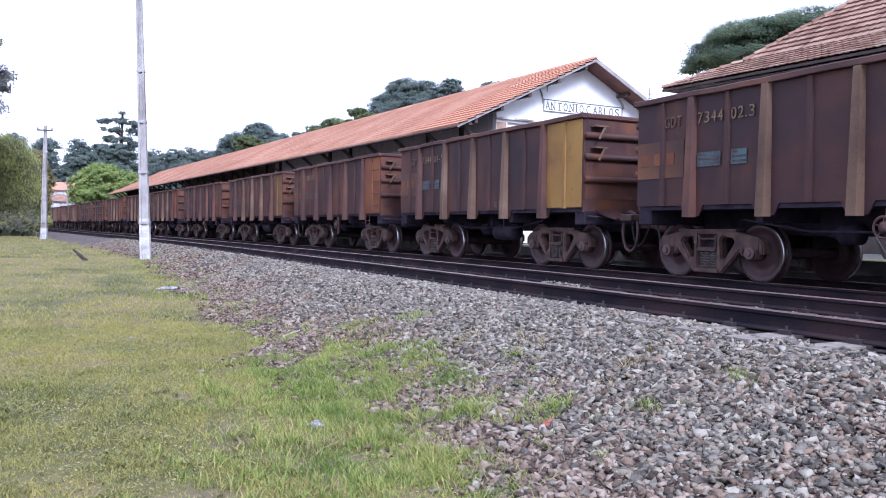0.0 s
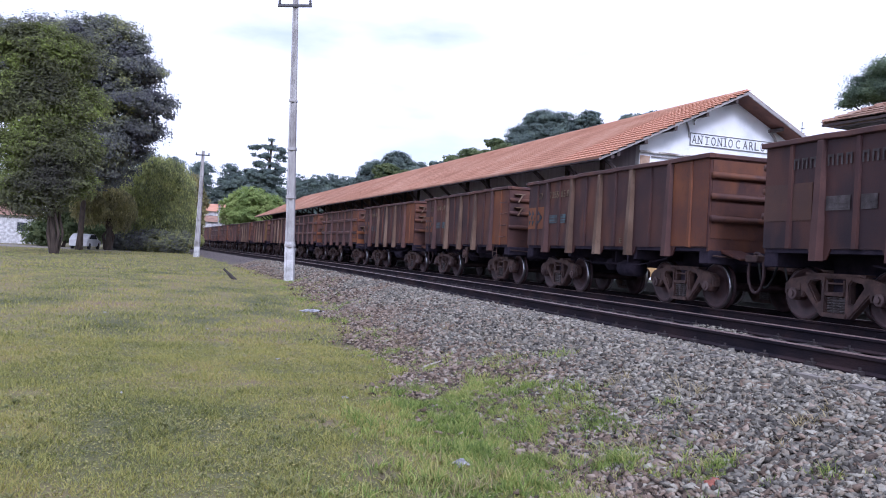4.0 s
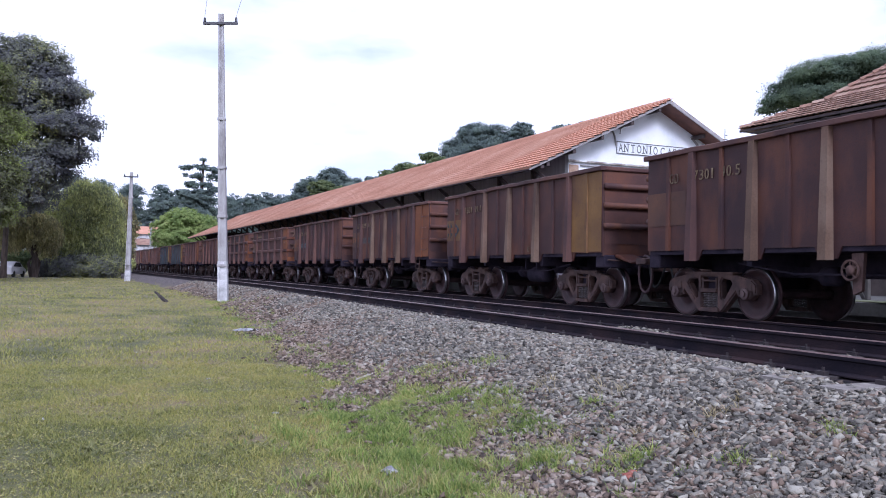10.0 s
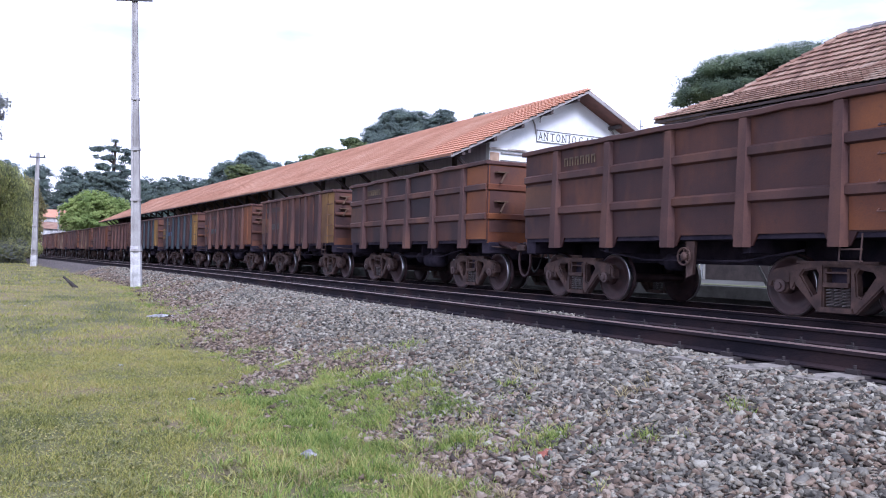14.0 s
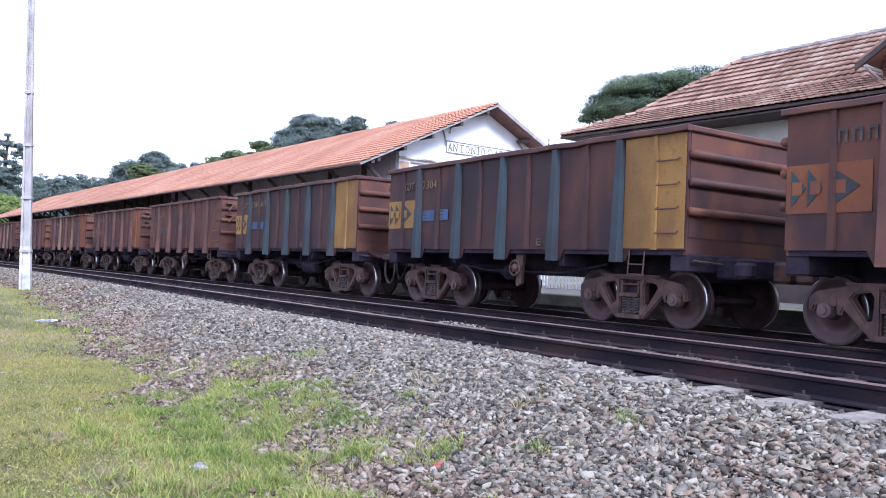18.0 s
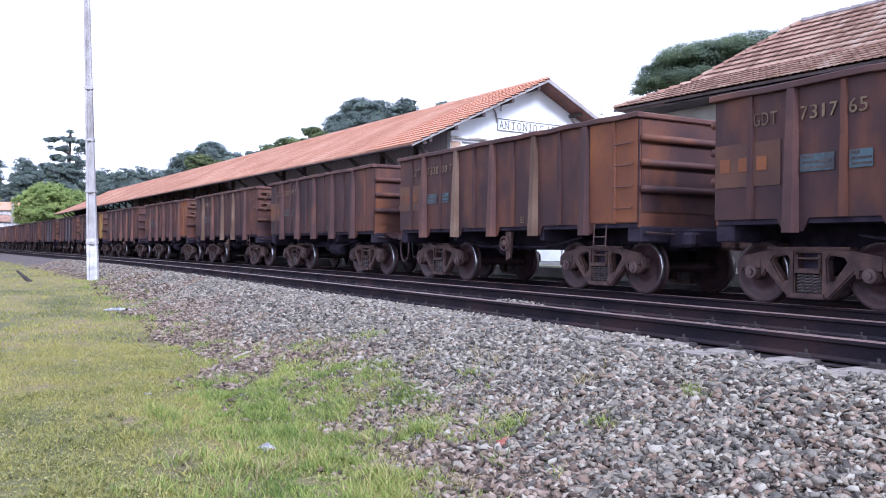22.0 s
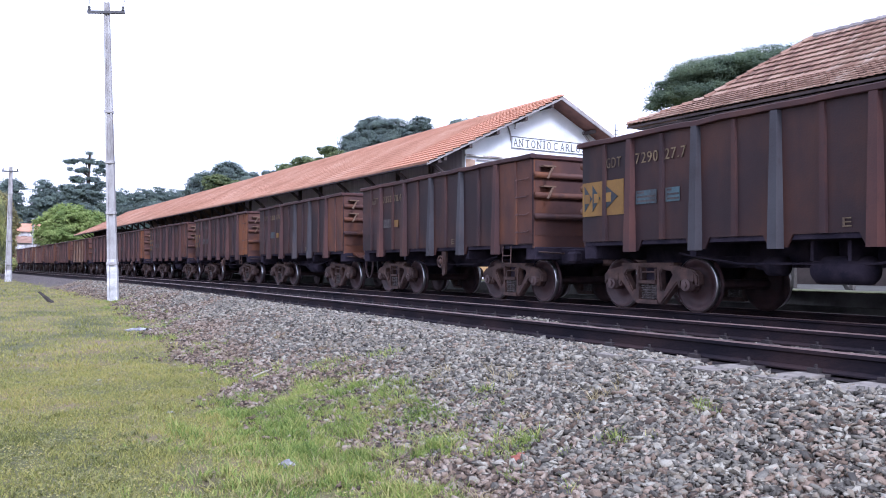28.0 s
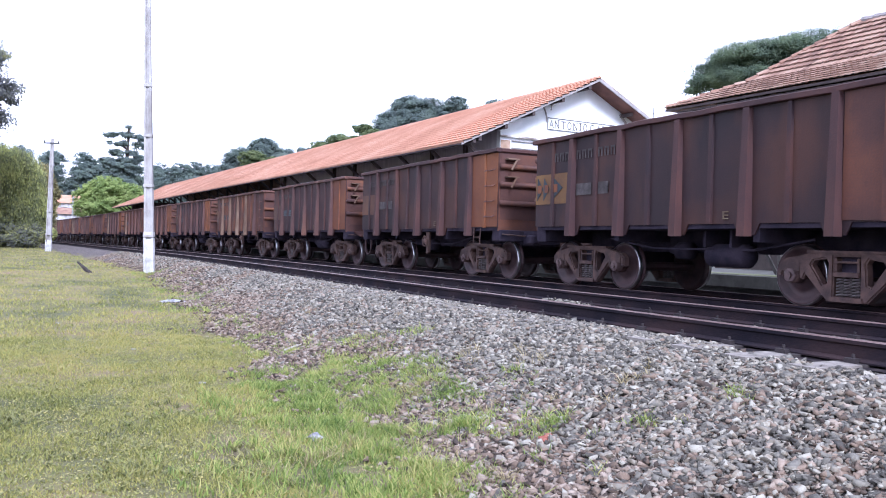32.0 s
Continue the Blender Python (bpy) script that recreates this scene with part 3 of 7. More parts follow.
def build_rail(x0, z0, label):
    """One running rail: lengths of steel joined by fishplates."""
    g = tagged(new("rail"), label, "rail", group="rails of the two tracks")
    prof = rail_profile()
    n = len(prof)
    cuts = [-330, -120, -24, 0, 24, 48, 72, 96, 130, 220, 520]
    for c0, c1 in zip(cuts, cuts[1:]):
        bm = bmesh.new()
        ys = [c0 + 0.004] + [y for y in TRACK_YS if c0 < y < c1] + [c1 - 0.004]
        rings = [[bm.verts.new((x0 + bend(y)[0] + px, y, z0 + pz)) for px, pz in prof] for y in ys]
        for r0, r1 in zip(rings, rings[1:]):
            for i in range(n):
                f = bm.faces.new((r0[i], r1[i], r1[(i + 1) % n], r0[(i + 1) % n]))
                f.material_index = 1 if i in (5, 6, 7) else 0
        bm.faces.new(rings[0])
        bm.faces.new(rings[-1][::-1])
        part("rail_length", bm, [RAIL, RAILTOP], g)
        if -24 <= c1 <= 72:
            x = x0 + bend(c1)[0]
            for s in (-1, 1):
                part("fishplate", boxes((x + s * 0.03 - 0.012, x + s * 0.03 + 0.012, c1 - 0.3, c1 + 0.3, z0 - 0.13, z0 - 0.055), bevel=0.005), RAIL, g)
    return g


for side in (-0.835, 0.835):
    build_rail(NEAR_X + side, NEAR_Z, "rusty steel rail with a worn bright head on the empty track")
    build_rail(TRAIN_X + side, 0.0, "rusty steel rail of the track the freight train runs on")


def build_sleepers():
    one = None
    for j, (cx, cz, y0, y1) in enumerate(((NEAR_X, NEAR_Z - 0.17, SLEEPER_Y, 46), (TRAIN_X, -0.17, 1.55, 32))):
        i, y = 0, y0
        while y < y1:
            o, s = bend(y)
            m = pose(cx + o + random.uniform(-0.05, 0.05), y, cz, 0, 0, math.degrees(math.atan(-s)))
            if one is None:
                cut = [(-0.14, -0.2), (0.14, -0.2), (0.125, 0.0), (-0.125, 0.0)]
                bm = bmesh.new()
                prism(bm, cut, "x", -1.0, 1.0)
                one = tagged(new("sleeper"), "weathered concrete sleeper half buried in ballast", "sleeper", group="sleepers under the tracks")
                part("block", bm, SLEEPER, one)
                for e in (-1, 1):
                    bm = bmesh.new()
                    prism(bm, cut, "x", *sorted((e * 1.0, e * 1.5)))
                    part("sleeper_end", bm, SLAB, one, "pale concrete end")
                for sx in (-0.835, 0.835):
                    for e in (-1, 1):
                        b2 = boxes((sx + e * 0.115 - 0.028, sx + e * 0.115 + 0.028, -0.05, 0.05, 0.0, 0.035))
                        tube(b2, [(sx + e * 0.10, 0, 0.02), (sx + e * 0.10, 0, 0.065)], 0.014, 6)
                        part("rail_clip", b2, CLIP, one)
                one.matrix_world = m
            else:
                copy_thing(one, m)
            y += 0.6
            i += 1


build_sleepers()


# Near-black gravel sheet from the near rail across to the platform.
def build_track_bed():
    ys = [float(v) for v in list(range(-8, 60, 4)) + list(range(60, 130, 10)) + [150, 200, 280, 400]]
    verts, faces = [], []
    for y in ys:
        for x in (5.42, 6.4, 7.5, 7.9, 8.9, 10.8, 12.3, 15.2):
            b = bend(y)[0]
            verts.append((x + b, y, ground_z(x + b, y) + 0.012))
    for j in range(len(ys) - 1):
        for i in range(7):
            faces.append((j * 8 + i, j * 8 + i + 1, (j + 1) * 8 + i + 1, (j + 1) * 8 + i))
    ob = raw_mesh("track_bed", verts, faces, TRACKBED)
    tagged(ob, "dark gravel between the rails and on to the platform", "track bed", kind="structure")


build_track_bed()

# ---- the freight train ----
# Local axes of a wagon: y = 0 at the trailing corner of the wagon ahead, y grows to the rear; -x faces the lawn; z = 0 on the rail.
PITCH, Y_LEAD, LENGTH, HALF, Z_LOW, Z_SIDE, Z_TOP = 9.9, 1.46, 8.34, 1.52, 1.0, 1.17, 2.95
POSTS = [1.27, 2.75, 4.18, 5.62, 7.06]
RIBS = [0.56, 2.01, 3.47, 4.90, 6.34, 7.72]
WHEEL_R, BASE = 0.44, 1.78


def side_panel(x0, x1, posts):
    """A side wall whose lower edge drops in a tab below each post."""
    out = [(Y_LEAD, Z_SIDE)]
    for p in posts:
        c = Y_LEAD + p
        out += [(c - 0.24, Z_SIDE), (c - 0.15, Z_LOW), (c + 0.15, Z_LOW), (c + 0.24, Z_SIDE)]
    out += [(Y_LEAD + LENGTH, Z_SIDE), (Y_LEAD + LENGTH, Z_TOP - 0.02), (Y_LEAD, Z_TOP - 0.02)]
    bm = bmesh.new()
    prism(bm, out, "x", x0, x1)
    return bm


def post_mesh(c, width, depth_low, depth_top, z0, z1):
    """A pressed post that is deeper at its foot."""
    bm = bmesh.new()
    x = -HALF
    k = 0.72
    foot = width * 1.3
    lo = [(x, c - foot / 2), (x - depth_low, c - foot / 2 * k), (x - depth_low, c + foot / 2 * k), (x, c + foot / 2)]
    hi = [(x, c - width / 2), (x - depth_top, c - width / 2 * k), (x - depth_top, c + width / 2 * k), (x, c + width / 2)]
    a = [bm.verts.new((*p, z0)) for p in lo]
    b = [bm.verts.new((*p, z1)) for p in hi]
    for i in range(4):
        bm.faces.new((a[i], b[i], b[(i + 1) % 4], a[(i + 1) % 4]))
    bm.faces.new(a)
    bm.faces.new(b[::-1])
    return bm


def side_frame(x0, x1, yc):
    """A cast bogie side: one thick plate with two three-cornered windows and the spring opening."""
    half = [(0.0, 0.80), (0.46, 0.79), (0.78, 0.72), (1.02, 0.68), (1.12, 0.60), (1.13, 0.44), (1.05, 0.42), (1.02, 0.53), (0.77, 0.53), (0.75, 0.40), (0.69, 0.39), (0.66, 0.46), (0.31, 0.11), (0.0, 0.10)]
    loops = [half + [(-y, z) for y, z in half[-2:0:-1]],
             [(-0.2, 0.18), (-0.2, 0.72), (0.2, 0.72), (0.2, 0.18)]]
    for e in (-1, 1):
        loops.append([(e * 0.285, 0.63), (e * 0.33, 0.69), (e * 0.52, 0.66), (e * 0.56, 0.60), (e * 0.37, 0.33), (e * 0.31, 0.35)])
    bm = bmesh.new()
    edges = []
    for lp in loops:
        vs = [bm.verts.new((x0, yc + y, z)) for y, z in lp]
        edges += [bm.edges.new((vs[i], vs[(i + 1) % len(vs)])) for i in range(len(vs))]
    bmesh.ops.triangle_fill(bm, use_beauty=True, use_dissolve=False, edges=edges)
    ex = bmesh.ops.extrude_face_region(bm, geom=bm.faces[:])
    bmesh.ops.translate(bm, vec=(x1 - x0, 0, 0), verts=[v for v in ex["geom"] if isinstance(v, bmesh.types.BMVert)])
    bmesh.ops.recalc_face_normals(bm, faces=bm.faces[:])
    sharp = [e for e in bm.edges if len(e.link_faces) == 2 and e.calc_face_angle(0) > 1.0 and abs(e.verts[0].co.x - e.verts[1].co.x) < 0.01]
    bmesh.ops.bevel(bm, geom=sharp, offset=0.022, segments=2, affect="EDGES")
    return bm


def bogie_under(wagon, yc):
    """One three-piece bogie with its wheelsets, under the wagon."""
    bm = boxes((-0.98, 0.98, yc - 0.19, yc + 0.19, 0.46, 0.74))
    tube(bm, [(0, yc, 0.7), (0, yc, 0.92)], 0.22, 12)
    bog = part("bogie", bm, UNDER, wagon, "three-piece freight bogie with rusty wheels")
    for s in (-1, 1):
        b = side_frame(s * 1.02 - 0.075, s * 1.02 + 0.075, yc)
        for e in (-1, 1):
            lathe(b, [(-0.07, 0.0), (-0.07, 0.11), (0.10, 0.12), (0.10, 0.0)], s * 1.02, yc + e * BASE / 2, WHEEL_R, "x", 14)
            box(b, s * 1.02 - 0.085, s * 1.02 + 0.085, yc + e * BASE / 2 - 0.15, yc + e * BASE / 2 + 0.15, 0.50, 0.62)
        box(b, s * 1.02 - 0.10, s * 1.02 + 0.10, yc - 0.25, yc + 0.25, 0.11, 0.175)
        box(b, s * 1.02 - 0.095, s * 1.02 + 0.095, yc - 0.62, yc + 0.62, 0.765, 0.80)
        part("side_frame", b, BOGIE, bog)
        xa, xb = s * 1.02 - 0.10, s * 1.02 + 0.10
        b = boxes((xa, xb, yc - 0.195, yc + 0.195, 0.445, 0.51), (xa + 0.03, xb - 0.03, yc - 0.19, yc - 0.15, 0.511, 0.70), (xa + 0.03, xb - 0.03, yc + 0.15, yc + 0.19, 0.511, 0.70), (xa + 0.02, xb - 0.02, yc - 0.185, yc + 0.185, 0.63, 0.66), bevel=0.006)
        part("bolster_end", b, BOGIE, bog)
        for q in (-0.12, 0.0, 0.12):
            b = bmesh.new()
            pts = [(s * 1.04 + 0.052 * math.cos(a), yc + q + 0.052 * math.sin(a), 0.185 + 0.25 * i / 42) for i, a in enumerate(2 * math.pi * 6 * i / 42 for i in range(43))]
            tube(b, pts, 0.0125, 5)
            part("coil_spring", b, SPRING, bog)
    for e in (-1, 1):
        b = bmesh.new()
        lathe(b, [(0.03, 0.10), (-0.03, 0.10), (-0.04, 0.088), (-0.042, 0.052), (-0.066, 0.05), (-0.07, 0.0)], -1.10, yc + e * BASE / 2, WHEEL_R, "x", 14)
        for fc in b.faces:
            fc.smooth = False
        part("axle_cap", b, AXLECAP, bog)
    sets = []
    for e in (-1, 1):
        b = bmesh.new()
        y = yc + e * BASE / 2
        tube(b, [(-0.95, 0, 0), (0.95, 0, 0)], 0.085, 12)
        for s in (-1, 1):
            prof = [(0.055, 0.10), (0.055, 0.16), (0.0, 0.20), (-0.015, 0.34), (0.055, 0.37), (0.06, WHEEL_R - 0.012), (0.05, WHEEL_R), (-0.015, WHEEL_R + 0.003), (-0.055, WHEEL_R + 0.006), (-0.07, WHEEL_R + 0.028), (-0.09, WHEEL_R + 0.018), (-0.095, 0.37), (-0.04, 0.34), (-0.03, 0.2), (-0.07, 0.16), (-0.07, 0.10)]
            lathe(b, [(s * a, r) for a, r in prof], s * 0.83, 0, 0, "x", 36, [0, 0, 0, 0, 0, 1, 1, 0, 0, 0, 0, 0, 0, 0, 0])
        w = part("wheelset", b, [WHEEL, TREAD], bog)
        w.matrix_parent_inverse = Matrix.Translation((0, y, WHEEL_R))
        sets.append(w)
    return bog, sets


def build_wagon(waffle=False, leading=False):
    """A steel ore gondola with all its parts. Two kinds: upright ribs alone, or posts crossed by level rails."""
    g = new("ore_wagon")
    y0, y1 = Y_LEAD, Y_LEAD + LENGTH
    posts = [1.05, 2.60, 4.13, 5.66, 7.22] if waffle else POSTS
    part("side_wall", side_panel(-HALF, -HALF + 0.03, posts), RUST, g)
    b = side_panel(HALF - 0.03, HALF, posts)
    for p in posts:
        box(b, HALF, HALF + 0.08, y0 + p - 0.09, y0 + p + 0.09, Z_LOW, Z_TOP - 0.1)
    part("side_wall", b, RUST, g)
    for yy in (y0, y1 - 0.04):
        part("end_wall", boxes((-HALF + 0.03, HALF - 0.03, yy, yy + 0.04, 1.10, Z_TOP - 0.02)), RUST, g)
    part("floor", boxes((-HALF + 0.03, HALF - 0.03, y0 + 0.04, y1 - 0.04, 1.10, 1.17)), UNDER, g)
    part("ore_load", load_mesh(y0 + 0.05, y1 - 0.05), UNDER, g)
    lip = 0.075
    # the near rail is knocked a little out of true
    b = bmesh.new()
    rings = []
    for i in range(19):
        y = y0 - 0.05 + (LENGTH + 0.1) * i / 18
        dx, dz = random.uniform(-0.014, 0.014), random.uniform(-0.012, 0.012)
        rings.append([b.verts.new((-HALF + x + dx, y, Z_TOP + z + dz)) for x, z in ((-lip, -0.08), (-lip, -0.012), (-lip + 0.016, 0), (0.024, 0), (0.04, -0.014), (0.04, -0.09), (-lip + 0.01, -0.09))])
    for r0, r1 in zip(rings, rings[1:]):
        for i in range(7):
            b.faces.new((r0[i], r0[(i + 1) % 7], r1[(i + 1) % 7], r1[i]))
    b.faces.new(rings[0][::-1])
    b.faces.new(rings[-1])
    bmesh.ops.recalc_face_normals(b, faces=b.faces[:])
    part("top_rail", b, RUST, g)
    b = boxes((HALF - 0.04, HALF + lip, y0 - 0.05, y1 + 0.05, Z_TOP - 0.09, Z_TOP),
              (-HALF + 0.04, HALF - 0.04, y0 - 0.05, y0 + 0.05, Z_TOP - 0.09, Z_TOP), (-HALF + 0.04, HALF - 0.04, y1 - 0.05, y1 + 0.05, Z_TOP - 0.09, Z_TOP), bevel=0.018)
    part("top_rail", b, RUST, g)
    for p in posts:
        part("side_post", post_mesh(y0 + p, 0.19 if waffle else 0.155, 0.13, 0.07, Z_LOW - 0.02, Z_TOP - 0.09), RUST, g)
    if waffle:
        for z in (1.70, 2.36):
            b = bmesh.new()
            prism(b, [(-HALF, z - 0.09), (-HALF - 0.06, z - 0.055), (-HALF - 0.06, z + 0.055), (-HALF, z + 0.09)], "y", y0 + 0.02, y1 - 0.02)
            part("level_rail", b, RUST, g)
            for yy, s in ((y0, -1), (y1, 1)):
                part("end_rail", boxes((-HALF, HALF, min(yy, yy + s * 0.06), max(yy, yy + s * 0.06), z - 0.07, z + 0.07), bevel=0.015), RUST, g)
    else:
        for p in RIBS:
            part("side_rib", post_mesh(y0 + p, 0.09, 0.045, 0.035, Z_SIDE + 0.0, Z_TOP - 0.09), RUST, g)
        for yy, s in ((y0, -1), (y1, 1)):
            for z in (1.72, 2.14, 2.54):
                b = bmesh.new()
                tube(b, [(-HALF + 0.03, yy + s * 0.055, z), (HALF - 0.03, yy + s * 0.055, z)], 0.062, 10)
                part("end_tube", b, RUST, g, smooth=True)
    for yy, s in ((y0, 1), (y1, -1)):
        w = (1.17 if s > 0 else 1.10) if not waffle else 0.92
        ya, yb = sorted((yy + s * 0.012, yy + s * w))
        part("corner_plate" if s > 0 else "number_plate_panel", boxes((-HALF - 0.012, -HALF - 0.004, ya, yb, Z_SIDE + 0.02 if s > 0 else 1.62, Z_TOP - 0.10 if s > 0 else 2.22)), ORANGE, g)
        ya, yb = sorted((yy - s * 0.012, yy - s * 0.004))
        part("end_plate", boxes((-HALF + 0.06, HALF - 0.06, ya, yb, 1.35, Z_TOP - 0.12)), RUST, g)
        # under-sill, draft gear and coupler
        ya, yb = sorted((yy - s * 0.02, yy + s * 0.30))
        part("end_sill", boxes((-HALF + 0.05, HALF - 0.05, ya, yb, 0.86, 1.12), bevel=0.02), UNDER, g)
        ya, yb = sorted((yy - s * 0.42, yy + s * 0.4))
        part("coupler_shank", boxes((-0.10, 0.10, ya, yb, 0.80, 1.0), bevel=0.02), BOGIE, g)
        ya, yb = sorted((yy - s * 0.74, yy - s * 0.40))
        b = boxes((-0.16, 0.16, ya, yb, 0.74, 1.06), bevel=0.05)
        part("coupler_head", b, BOGIE, g)
        if leading == (s > 0):
            continue
        b = bmesh.new()
        q = [(-0.45 - 0.05 * math.sin(a), yy - s * (0.15 + 0.55 * i / 12), 0.92 - 0.45 * math.sin(a)) for i, a in enumerate(math.pi * i / 12 for i in range(13))]
        tube(b, q, 0.021, 7)
        part("brake_hose", b, RUBBER, g, smooth=True)
    # sloping uncoupling lever at the leading end, near side
    b = bmesh.new()
    tube(b, [(-HALF + 0.1, y0 - 0.08, 1.02), (-0.7, y0 - 0.16, 0.98), (-0.2, y0 - 0.30, 1.02)], 0.018, 6)
    part("uncoupling_lever", b, BOGIE, g)
    if not leading:
        # sloping guide plate, stop block and the long looped hose beside the coupler
        b = bmesh.new()
        prism(b, [(y0 + 0.02, 1.15), (y0 - 0.58, 0.99), (y0 - 0.58, 0.945), (y0 + 0.02, 1.08)], "x", -1.2, -0.72)
        bmesh.ops.bevel(b, geom=b.edges[:], offset=0.012, segments=1, affect="EDGES")
        part("guide_plate", b, RUST, g)
        part("stop_block", boxes((-1.12, -0.7, y0 - 0.92, y0 - 0.60, 0.93, 1.06), bevel=0.02), BOGIE, g)
        b = bmesh.new()
        q = [(-0.98 - 0.03 * math.cos(a), y0 - 0.76 + 0.17 * math.cos(a), 0.74 + 0.36 * math.sin(a)) for a in (math.radians(70 + 320 * i / 20) for i in range(21))]
        tube(b, q, 0.032, 7)
        part("looped_hose", b, WHEEL, g, smooth=True)
    else:
        # draw-bar box of the permanently joined pair
        part("drawbar_box", boxes((-0.85, 0.55, y0 - 0.50, y0 - 0.02, 0.78, 1.08), bevel=0.03), UNDER, g)
        part("brake_valve", boxes((-1.05, -0.86, y0 - 0.74, y0 - 0.46, 0.80, 1.02), bevel=0.04), UNDER, g)
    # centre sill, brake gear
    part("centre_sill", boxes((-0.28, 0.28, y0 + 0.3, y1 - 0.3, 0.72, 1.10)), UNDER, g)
    if not leading:
        b = bmesh.new()
        lathe(b, [(-0.04, 0.0), (0.0, 0.14), (0.06, 0.19), (0.80, 0.19), (0.86, 0.14), (0.9, 0.0)], -0.95, y0 + 3.15, 0.69, "y", 18)
        for q in (0.15, 0.7):
            box(b, -1.22, -0.68, y0 + 3.15 + q, y0 + 3.20 + q, 0.82, 1.08)
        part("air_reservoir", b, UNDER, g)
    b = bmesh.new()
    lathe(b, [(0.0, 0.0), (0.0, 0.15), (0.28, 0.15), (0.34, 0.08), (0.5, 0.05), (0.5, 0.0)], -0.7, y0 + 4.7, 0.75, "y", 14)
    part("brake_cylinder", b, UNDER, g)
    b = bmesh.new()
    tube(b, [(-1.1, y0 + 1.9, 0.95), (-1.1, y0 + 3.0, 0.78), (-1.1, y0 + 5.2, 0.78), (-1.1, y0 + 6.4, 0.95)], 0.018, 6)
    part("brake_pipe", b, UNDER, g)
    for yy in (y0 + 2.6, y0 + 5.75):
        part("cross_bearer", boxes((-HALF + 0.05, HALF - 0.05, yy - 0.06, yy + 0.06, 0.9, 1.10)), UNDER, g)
    for c in (1.41, 7.14):
        bogie_under(g, y0 + c)
    return g


def load_mesh(y0, y1):
    bm = bmesh.new()
    nx, ny = 5, 13
    grid = [[bm.verts.new((-HALF + 0.06 + (2 * HALF - 0.12) * i / (nx - 1), y0 + (y1 - y0) * j / (ny - 1), 1.75 + 0.35 * math.sin(math.pi * i / (nx - 1)) * (0.6 + 0.4 * math.cos(j * 1.05)) + random.uniform(-0.03, 0.03))) for i in range(nx)] for j in range(ny)]
    for j in range(ny - 1):
        for i in range(nx - 1):
            bm.faces.new((grid[j][i], grid[j][i + 1], grid[j + 1][i + 1], grid[j + 1][i]))
    return bm


def ladder(g):
    y0 = Y_LEAD
    # steps and grab irons by the leading corner
    for z in (1.45, 1.80, 2.15, 2.50):
        b = bmesh.new()
        tube(b, [(-HALF, y0 + 0.12, z), (-HALF - 0.07, y0 + 0.13, z - 0.04), (-HALF - 0.07, y0 + 0.50, z - 0.04), (-HALF, y0 + 0.51, z)], 0.012, 5)
        part("ladder_rung", b, POSTRUST, g)
    b = bmesh.new()
    for yy in (y0 + 0.72, y0 + 1.02):
        tube(b, [(-HALF - 0.02, yy, 1.15), (-HALF - 0.02, yy + 0.03, 0.78)], 0.012, 5)
    for z in (0.80, 0.95):
        tube(b, [(-HALF - 0.02, y0 + 0.72, z), (-HALF - 0.02, y0 + 1.05, z)], 0.012, 5)
    part("stirrup_step", b, BOGIE, g)
    # hand brake wheel hanging below the side
    b = bmesh.new()
    ring = [(-HALF + 0.05, y0 + 3.85 + 0.135 * math.cos(a), 0.84 + 0.135 * math.sin(a)) for a in (2 * math.pi * i / 16 for i in range(17))]
    tube(b, ring, 0.018, 6, cap=False)
    lathe(b, [(-0.03, 0.0), (-0.03, 0.05), (0.0, 0.075), (0.06, 0.075)], -HALF + 0.05, y0 + 3.85, 0.84, "x", 14)
    for a in (0.3, 1.56, 2.8, 4.07, 5.3):
        tube(b, [(-HALF + 0.05, y0 + 3.85 + 0.06 * math.cos(a), 0.84 + 0.06 * math.sin(a)), (-HALF + 0.05, y0 + 3.85 + 0.135 * math.cos(a), 0.84 + 0.135 * math.sin(a))], 0.011, 5)
    prism(b, [(y0 + 3.66, 1.08), (y0 + 3.86, 1.08), (y0 + 3.84, 0.50), (y0 + 3.70, 0.56)], "x", -HALF + 0.09, -HALF + 0.15)
    part("hand_brake_wheel", b, BOGIE, g)


def end_flags(wagon):
    """Z-shaped grab handles on the leading end, over the upper tubes."""
    for z in ((2.54, 2.14) if wagon.name not in waffle_names else (2.52, 1.86)):
        b = bmesh.new()
        y = Y_LEAD - 0.15
        tube(b, [(-HALF + 0.40, y, z + 0.17), (-HALF + 0.24, y - 0.03, z - 0.08)], 0.024, 5)
        box(b, -HALF + 0.16, -HALF + 0.46, y - 0.02, y + 0.13, z + 0.155, z + 0.185)
        part("end_handle", b, POSTRUST, wagon)


def text_on_side(wagon, text, y_left, z, size, mat, name="letter", squeeze=0.8, width=None):
    """Words on the near side; they read from the rear of the wagon forward."""
    room = [0.5 if ch == "." else 1.0 for ch in text]
    step = (width / sum(room)) if width else size * squeeze * 0.78
    for i, ch in enumerate(text):
        if ch != " ":
            m = Matrix.Translation((-HALF - 0.018, y_left - sum(room[:i]) * step - (0.24 * step if ch == "1" else 0.0), z)) @ Matrix(((0, 0, -1, 0), (-1, 0, 0, 0), (0, 1, 0, 0), (0, 0, 0, 1)))
            thin = {"1": 0.26, ".": 0.16, "-": 0.45, "I": 0.2}.get(ch, 0.74)
            lettering(name, ch, size, mat, wagon, m, width=step * thin)


def paint(wagon, names, mat):
    for o in wagon.children_recursive:
        if o.name.split(".")[0] in names:
            o.material_slots[0].link = "OBJECT"
            o.material_slots[0].material = mat


BODY = {"side_wall", "end_wall", "end_plate"}
